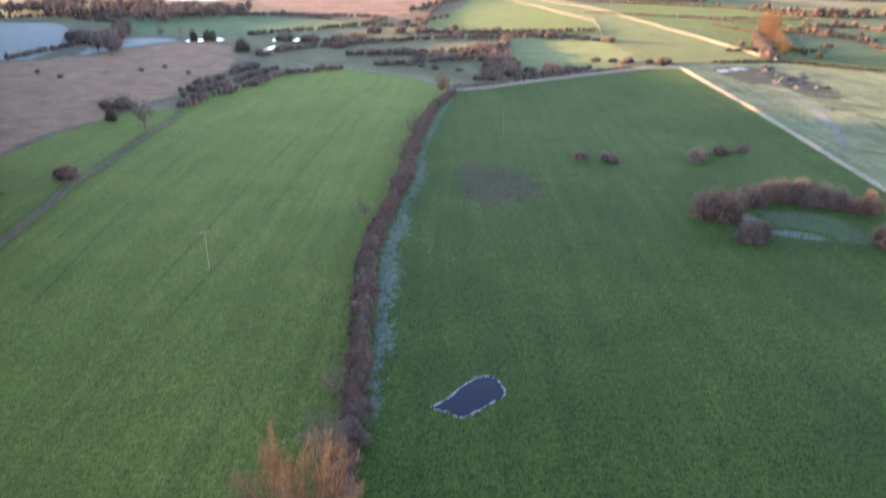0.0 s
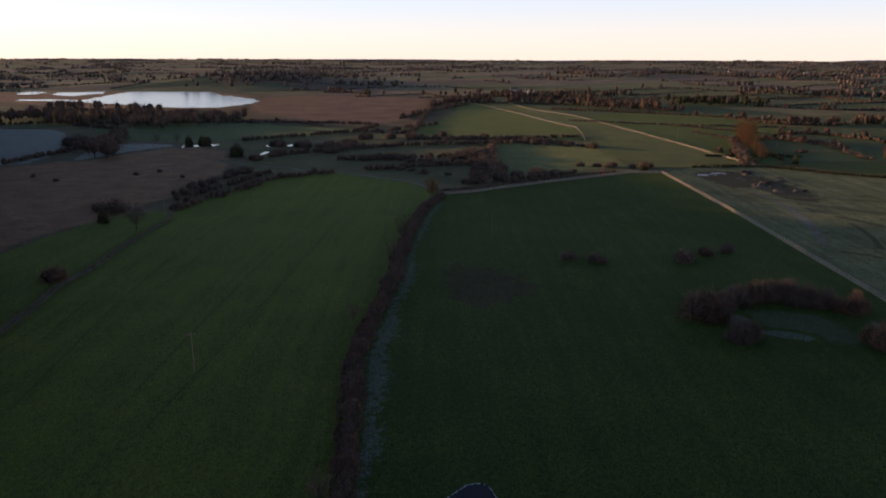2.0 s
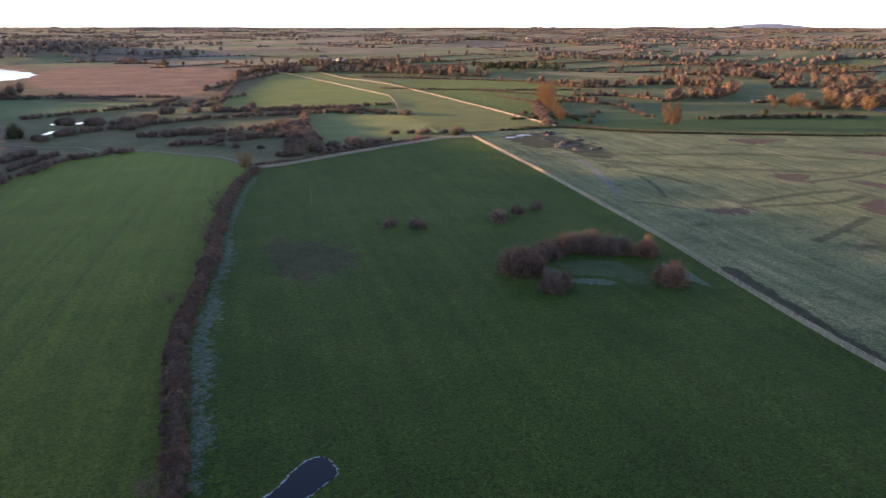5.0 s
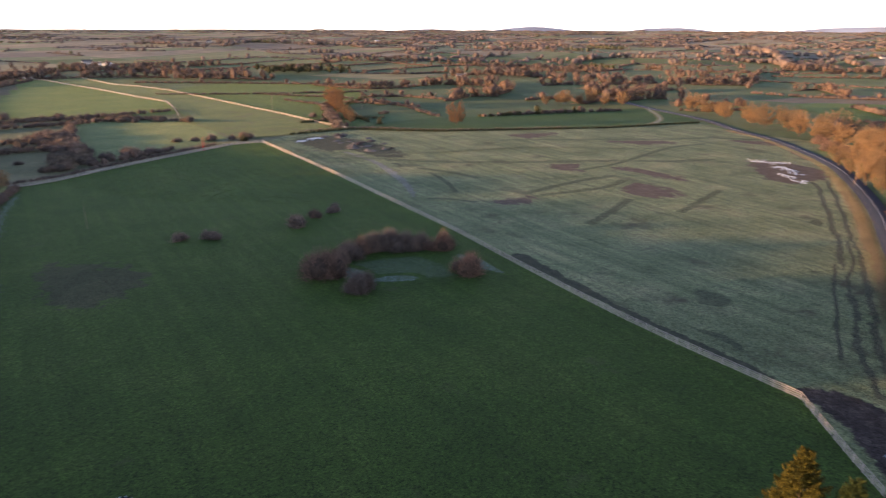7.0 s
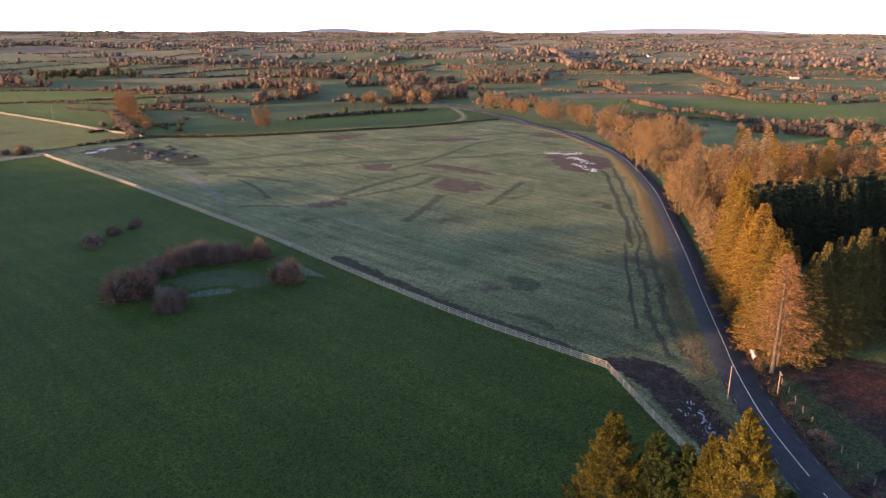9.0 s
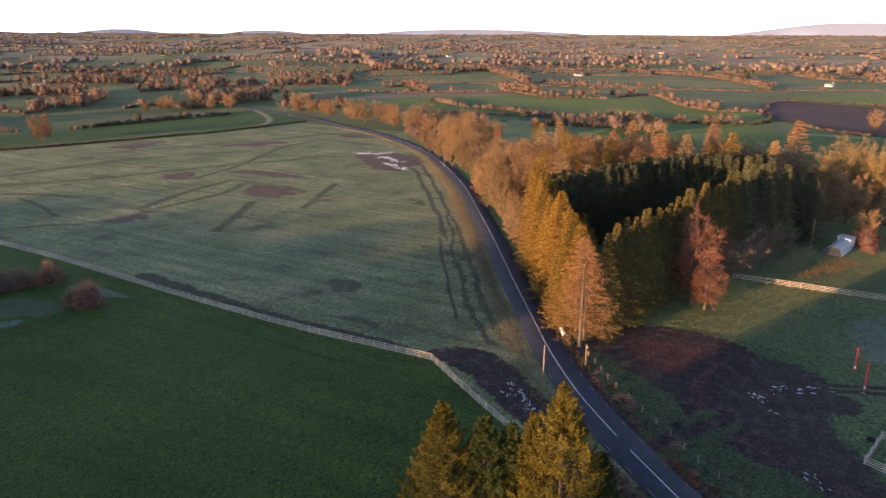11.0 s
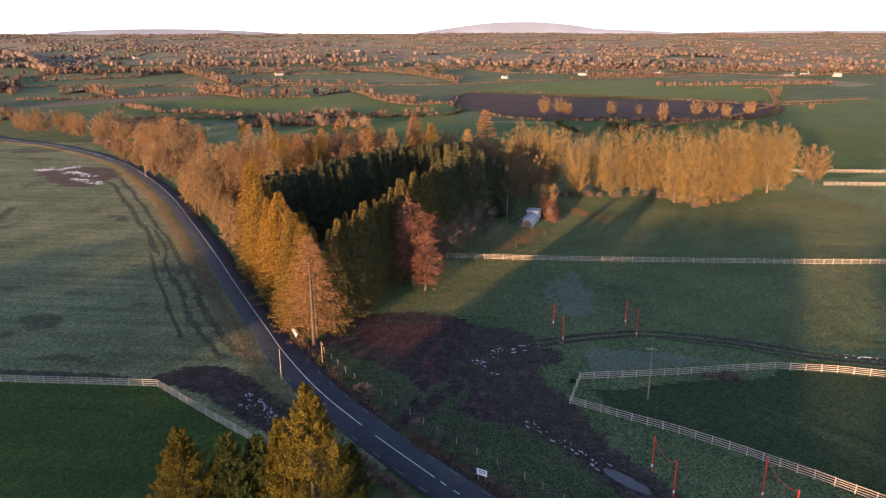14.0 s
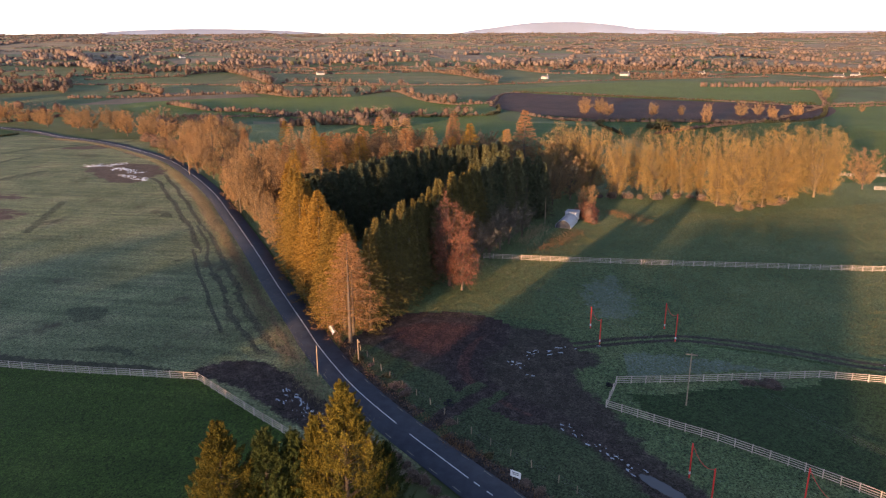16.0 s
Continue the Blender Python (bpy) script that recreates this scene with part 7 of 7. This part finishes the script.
hedgerow([(814, 678), (841, 651), (867, 631)], 3, 0.3, 8, 'a')
hedgerow([(808, 558), (836, 509), (876, 463)], 2.5, 0.2, 8, 'a')
hedgerow([(1120, 927), (1133, 811), (1092, 662), (1067, 562)], 2.5, 0.15, 8, 'b')
hedgerow([(1165, 542), (1219, 443), (1323, 350), (1389, 233)], 4, 0.6, 10, 'a')
hedgerow([(1352, 100), (1313, 17), (1196, -56)], 4, 0.6, 10, 'a')
hedgerow([(1371, -64), (1307, -129), (1213, -199), (1185, -279)], 4, 0.6, 9, 'a')
hedgerow([(1150, -271), (1160, -354), (1134, -408), (1143, -479)], 5, 0.7, 10, 'a')
hedgerow([(-4, 929), (45, 914), (91, 922), (164, 883)], 4, 0.85, 12, 'a')
hedgerow([(170, 880), (216, 833), (254, 792)], 4, 0.95, 13, 'a')
hedgerow([(295, 940), (345, 929), (385, 908)], 5, 0.95, 12, 'c')
hedgerow([(117, 816), (197, 764), (274, 705), (328, 659)], 2.5, 0.08, 7, 'b')
hedgerow([(268, 691), (300, 626), (386, 645)], 3, 0.5, 9, 'a')
hedgerow([(220, 521), (239, 501), (258, 462)], 3, 0.2, 6, 'b')
hedgerow([(256, 556), (289, 538), (307, 494)], 3, 0.25, 7, 'b')
hedgerow([(391, 642), (413, 612), (406, 553), (352, 504)], 4, 0.8, 12, 'a')
hedgerow([(298, 489), (335, 513), (356, 501)], 3, 0.8, 11, 'a')
hedgerow([(264, 390), (298, 386), (328, 381), (368, 370)], 3, 0.12, 7, 'c')
hedgerow([(359, 466), (393, 458), (380, 422), (404, 430)], 3, 0.4, 11, 'a')
hedgerow([(411, 437), (420, 421), (451, 426), (467, 417)], 4, 0.9, 14, 'a')
hedgerow([(446, 489), (491, 485), (548, 476)], 4, 0.9, 12, 'a')
hedgerow([(410, 351), (420, 338), (449, 329)], 2, 0.6, 10, 'a')
hedgerow([(469, 582), (505, 580), (542, 560), (597, 549)], 4, 0.8, 11, 'a')
hedgerow([(469, 756), (538, 758), (547, 679), (545, 636)], 4, 0.8, 11, 'a')
hedgerow([(575, 961), (618, 902), (716, 890), (708, 756)], 4, 0.6, 10, 'a')
hedgerow([(482, 1134), (565, 1092), (723, 1166), (850, 1163)], 4, 0.6, 10, 'a')
hedgerow([(595, 532), (651, 520), (695, 497)], 4, 0.9, 10, 'a')
hedgerow([(370, 873), (436, 812), (512, 827)], 3, 0.3, 9, 'b')
hedgerow([(83, 1014), (138, 1013), (190, 959)], 4, 0.8, 12, 'a')
hedgerow([(-423, 694), (-358, 693), (-280, 673), (-231, 654), (-199, 666)], 3, 0.7, 11, 'b')
hedgerow([(-440, 783), (-377, 766), (-299, 734)], 3, 0.7, 12, 'b')
hedgerow([(-192, 642), (-152, 642), (-105, 599)], 2.5, 0.1, 6, 'b')
hedgerow([(-44, 670), (-14, 778), (25, 892)], 3, 0.3, 7, 'b')
hedgerow([(-22, 822), (12, 962), (52, 1015)], 4, 0.8, 10, 'a')


def far_hedges():
    pr = random.Random(8)
    rng = np.random.default_rng(8)
    rows, trees = HEDGE_BITS, CROWN_BITS
    for (i, j), p in NODES.items():
        for k in ((i + 1, j), (i, j + 1)):
            if k not in NODES:
                continue
            q = NODES[k]
            mx, my = (p[0] + q[0]) / 2, (p[1] + q[1]) / 2
            r = math.hypot(mx, my)
            if math.atan2(mx, my) < 0.3 and r > 1150 and pr.random() < 0.35:
                continue
            if r > 1300 and pr.random() < 0.42:
                continue
            if r < (1020 if mx > 0 else 700) or r > 4700 or not in_view(mx, my) or pr.random() < 0.10:
                continue
            n = math.dist(p, q)
            step = 3.4 if r < 1300 else 5.5 if r < 2200 else 11.0
            bulk = pr.uniform(0.7, 1.3) * (1.0 if r < 1300 else 0.9)
            grown = pr.random()
            start, stop = sorted((pr.random(), pr.random()))
            kd = "a" if pr.random() < 0.75 else pr.choice("bc")
            bow = pr.uniform(-14, 14)
            for s in range(int(n / step)):
                if pr.random() < 0.06:
                    continue
                t = (s + pr.random()) / (n / step)
                sway = bow * math.sin(math.pi * t) / n
                x, y = p[0] + (q[0] - p[0]) * t - (q[1] - p[1]) * sway, p[1] + (q[1] - p[1]) * t + (q[0] - p[0]) * sway
                if not free(x, y):
                    continue
                z = p[2] + (q[2] - p[2]) * t
                rows["b" if pr.random() < 0.7 else "a"].append((x, y, z, step * 0.66, bulk * pr.uniform(1.6, 3.2)))
                if grown > 0.55 and start < t < stop and pr.random() < 0.9 * min(1, step / 4.5):
                    hh = pr.uniform(6, 11) if r < 2200 else pr.uniform(5, 8)
                    trees[kd].append((x + pr.uniform(-2, 2), y + pr.uniform(-2, 2), z, hh * (0.55 if r < 2200 else 1.0), hh))
                elif r < 2200 and pr.random() < 0.007 * step:
                    hh = pr.uniform(5, 10)
                    trees["a"].append((x, y, z, hh * 0.5, hh))
    # small woods
    for az, r, sx, n, kd in ((-33, 760, 46, 24, "a"), (-36, 900, 60, 40, "a"), (-40, 1000, 60, 40, "a"), (-44, 820, 44, 26, "a"), (-47, 640, 36, 16, "a"), (-50, 900, 60, 30, "a"), (-14, 900, 70, 50, "a"), (-20, 960, 60, 40, "c"), (-4, 1080, 90, 50, "a"),
                             (-58, 1200, 90, 40, "a"), (-64, 1150, 60, 30, "a"), (-90, 1300, 130, 60, "a"), (-98, 1350, 120, 60, "a"),
                             (-105, 1300, 70, 30, "b"), (-75, 1450, 150, 60, "a"), (15, 1480, 130, 150, "a"), (22, 640, 40, 40, "b"), (27, 690, 30, 30, "a"), (30, 760, 40, 44, "b"), (24, 720, 35, 36, "a"), (20, 690, 26, 30, "b"), (17, 680, 22, 16, "b"),
                             (26.5, 470, 9, 9, "b"), (25.5, 445, 8, 8, "b"), (-60, 430, 12, 8, "b"), (-63, 445, 12, 9, "b")):
        cx, cy = at(az, r)
        for _ in range(n):
            x, y = cx + pr.gauss(0, sx * 0.5), cy + pr.gauss(0, sx * 0.5)
            h = pr.uniform(7, 13)
            trees[kd if pr.random() < 0.8 else "b"].append((x, y, land_height(x, y), h * 0.5, h))
    # woods far off, strung out across the slopes
    for _ in range(420):
        az, r = pr.uniform(-124, 38), 1200 + 3400 * pr.random() ** 0.8
        if az > -18 and pr.random() < 0.6:
            continue
        x, y = at(az, r)
        a, n, wide = pr.uniform(0, 3.14), pr.randint(10, 42), pr.uniform(5, 22)
        for _ in range(n):
            s = pr.gauss(0, n * 2.8)
            x1, y1 = x + math.cos(a) * s + pr.gauss(0, wide), y + math.sin(a) * s + pr.gauss(0, wide)
            if free(x1, y1):
                h = pr.uniform(6, 11) if r < 2200 else pr.uniform(4.5, 8)
                trees["a" if az < -25 and pr.random() < 0.8 else pr.choice("aabbc")].append((x1, y1, land_height(x1, y1), h * (0.6 if r < 2200 else 1.3), h))
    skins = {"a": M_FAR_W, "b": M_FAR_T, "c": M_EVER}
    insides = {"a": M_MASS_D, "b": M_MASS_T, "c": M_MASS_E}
    # beyond 1250 m the twig skins carry more haze in their colour
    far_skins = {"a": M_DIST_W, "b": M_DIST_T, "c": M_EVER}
    for key in "abc":
        for src, nm, label in ((rows, "far_hedges", "field hedges running across the far country"), (trees, "far_trees", "bare trees and small woods across the far country")):
            A = np.array(src[key])
            if not len(A):
                continue
            d = np.hypot(A[:, 0], A[:, 1])
            tall = nm == "far_trees"
            for lo, hi, n, long_ in ((0, 800, 190 if tall else 22, 0.8 if tall else 1.2), (800, 1250, 110 if tall else 9, 1.0 if tall else 1.6), (1250, 2200, 30 if tall else 3, 1.7), (2200, 6000, 9 if tall else 2, 2.6)):
                B = A[(d >= lo) & (d < hi)]
                if not len(B):
                    continue
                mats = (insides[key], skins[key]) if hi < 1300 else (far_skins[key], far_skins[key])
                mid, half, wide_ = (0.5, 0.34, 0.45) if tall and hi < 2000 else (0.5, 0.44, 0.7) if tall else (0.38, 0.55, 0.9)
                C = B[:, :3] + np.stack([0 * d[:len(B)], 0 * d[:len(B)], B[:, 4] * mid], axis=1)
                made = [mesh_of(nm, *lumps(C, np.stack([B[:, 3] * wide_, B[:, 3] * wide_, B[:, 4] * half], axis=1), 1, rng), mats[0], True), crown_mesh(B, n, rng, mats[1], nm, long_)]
                if tall and hi < 1300:
                    made.append(stem_mesh(B, rng, nm))
                for me in made:
                    tagged(new(nm, me), label, "trees" if tall else "hedge", "", "stuff")


far_hedges()

# ------------------------------------------------------------- unseen tree belt behind the camera, added to shade the near fields
u_dir, v_dir = Vector((-math.sin(radians(SUN_AZ)), math.cos(radians(SUN_AZ)))), Vector((math.cos(radians(SUN_AZ)), math.sin(radians(SUN_AZ))))


def belt(u, v):
    p = u_dir * u + v_dir * v
    return p.x, p.y


def rise(v):
    """Height, along the belt, of the unseen ridge added beyond the left fields to lengthen the shade."""
    return max(0.0, min(10.0, (v - 150) * 0.08))


BELT = [belt(125, -190), belt(122, -110), belt(125, -40), belt(128, 30), belt(140, 78), belt(212, 122), belt(300, 180), belt(420, 262), belt(540, 346), belt(662, 430)]


def ridge():
    """The long low ridge that the belt stands on, unseen and added to raise its shade."""
    V, F = [], []
    P = curve_points(BELT[4:], 10)
    for i, p in enumerate(P):
        d = (P[min(i + 1, len(P) - 1)] - P[max(i - 1, 0)]).normalized()
        s = Vector((-d.y, d.x, 0))
        h = rise(p.x * v_dir.x + p.y * v_dir.y) * min(1.0, (len(P) - 1 - i) / 4)
        for w, q in ((-26, -0.2), (-13, 0.6), (0, 1.0), (30, 0.7), (70, -0.2)):
            e = p + s * w
            V.append((e.x, e.y, h * q if q > 0 else -0.2))
    for i in range(len(P) - 1):
        F += [(i * 5 + k, i * 5 + k + 1, i * 5 + k + 6, i * 5 + k + 5) for k in range(4)]
    tagged(new("ridge", mesh_of("ridge", V, F, M_ROUGH, True)), "low grassy ridge under the shelter belt", "ground", "", "structure")


# belt heights from one end to the other, set to band the shade: up to where, least and most metres
SHADE_HEIGHTS = [(-34, 16.6, 18.6), (-26, 26, 28), (-14, 16.6, 18.6), (0.5, 16, 18), (8.5, 26, 28), (13.5, 19.5, 21), (16, 26, 28), (19.5, 19, 20.5), (33, 26, 28), (58, 15, 17), (95, 16.8, 18.4), (135, 24, 28),
          (205, 15, 30), (268, 25, 30), (350, 15, 30), (999, 19, 25)]


def shelter_belt():
    meshes = [conifer_meshes(55 + k, 20, 3.6, M_NEEDLE_D, 14, 5, 6, 3.4, 0.0, 0.85, 0.25, 0.35) for k in range(2)]
    src = []
    for *_, crown in meshes:
        co = np.empty(len(crown.vertices) * 3, dtype=np.float32)
        crown.vertices.foreach_get("co", co)
        src.append(co.reshape(-1, 3))
    V = []
    for x, y, rng in along(BELT, 2.6, 2.0, 91):
        v = x * v_dir.x + y * v_dir.y
        h = next(rng.uniform(lo, hi) for top, lo, hi in SHADE_HEIGHTS if v < top)
        q = src[rng.randrange(2)]
        a = rng.uniform(0, 6.28)
        R = np.array([(math.cos(a), math.sin(a), 0), (-math.sin(a), math.cos(a), 0), (0, 0, 1)])
        V.append(q @ R * (h / 20) * np.array((1.9, 1.9, 1)) + np.array((x, y, rise(v) * 0.97)))
    # lower growth added to close the gaps where sun leaks between the stems
    for x, y, rng in along([belt(131, -120), belt(134, 30), belt(146, 78), belt(221, 125)], 2.2, 1.0, 92):
        q = src[rng.randrange(2)]
        h = rng.uniform(8, 11)
        V.append(q * (h / 20) * np.array((2.8, 2.8, 1)) + np.array((x, y, 0)))
    V = np.concatenate(V)
    tagged(new("shelter_belt", mesh_of("shelter_belt", V, np.arange(len(V)).reshape(-1, 3), M_NEEDLE_D)), "belt of tall dark evergreens shading the near fields", "trees", "", "stuff")


ridge()
shelter_belt()
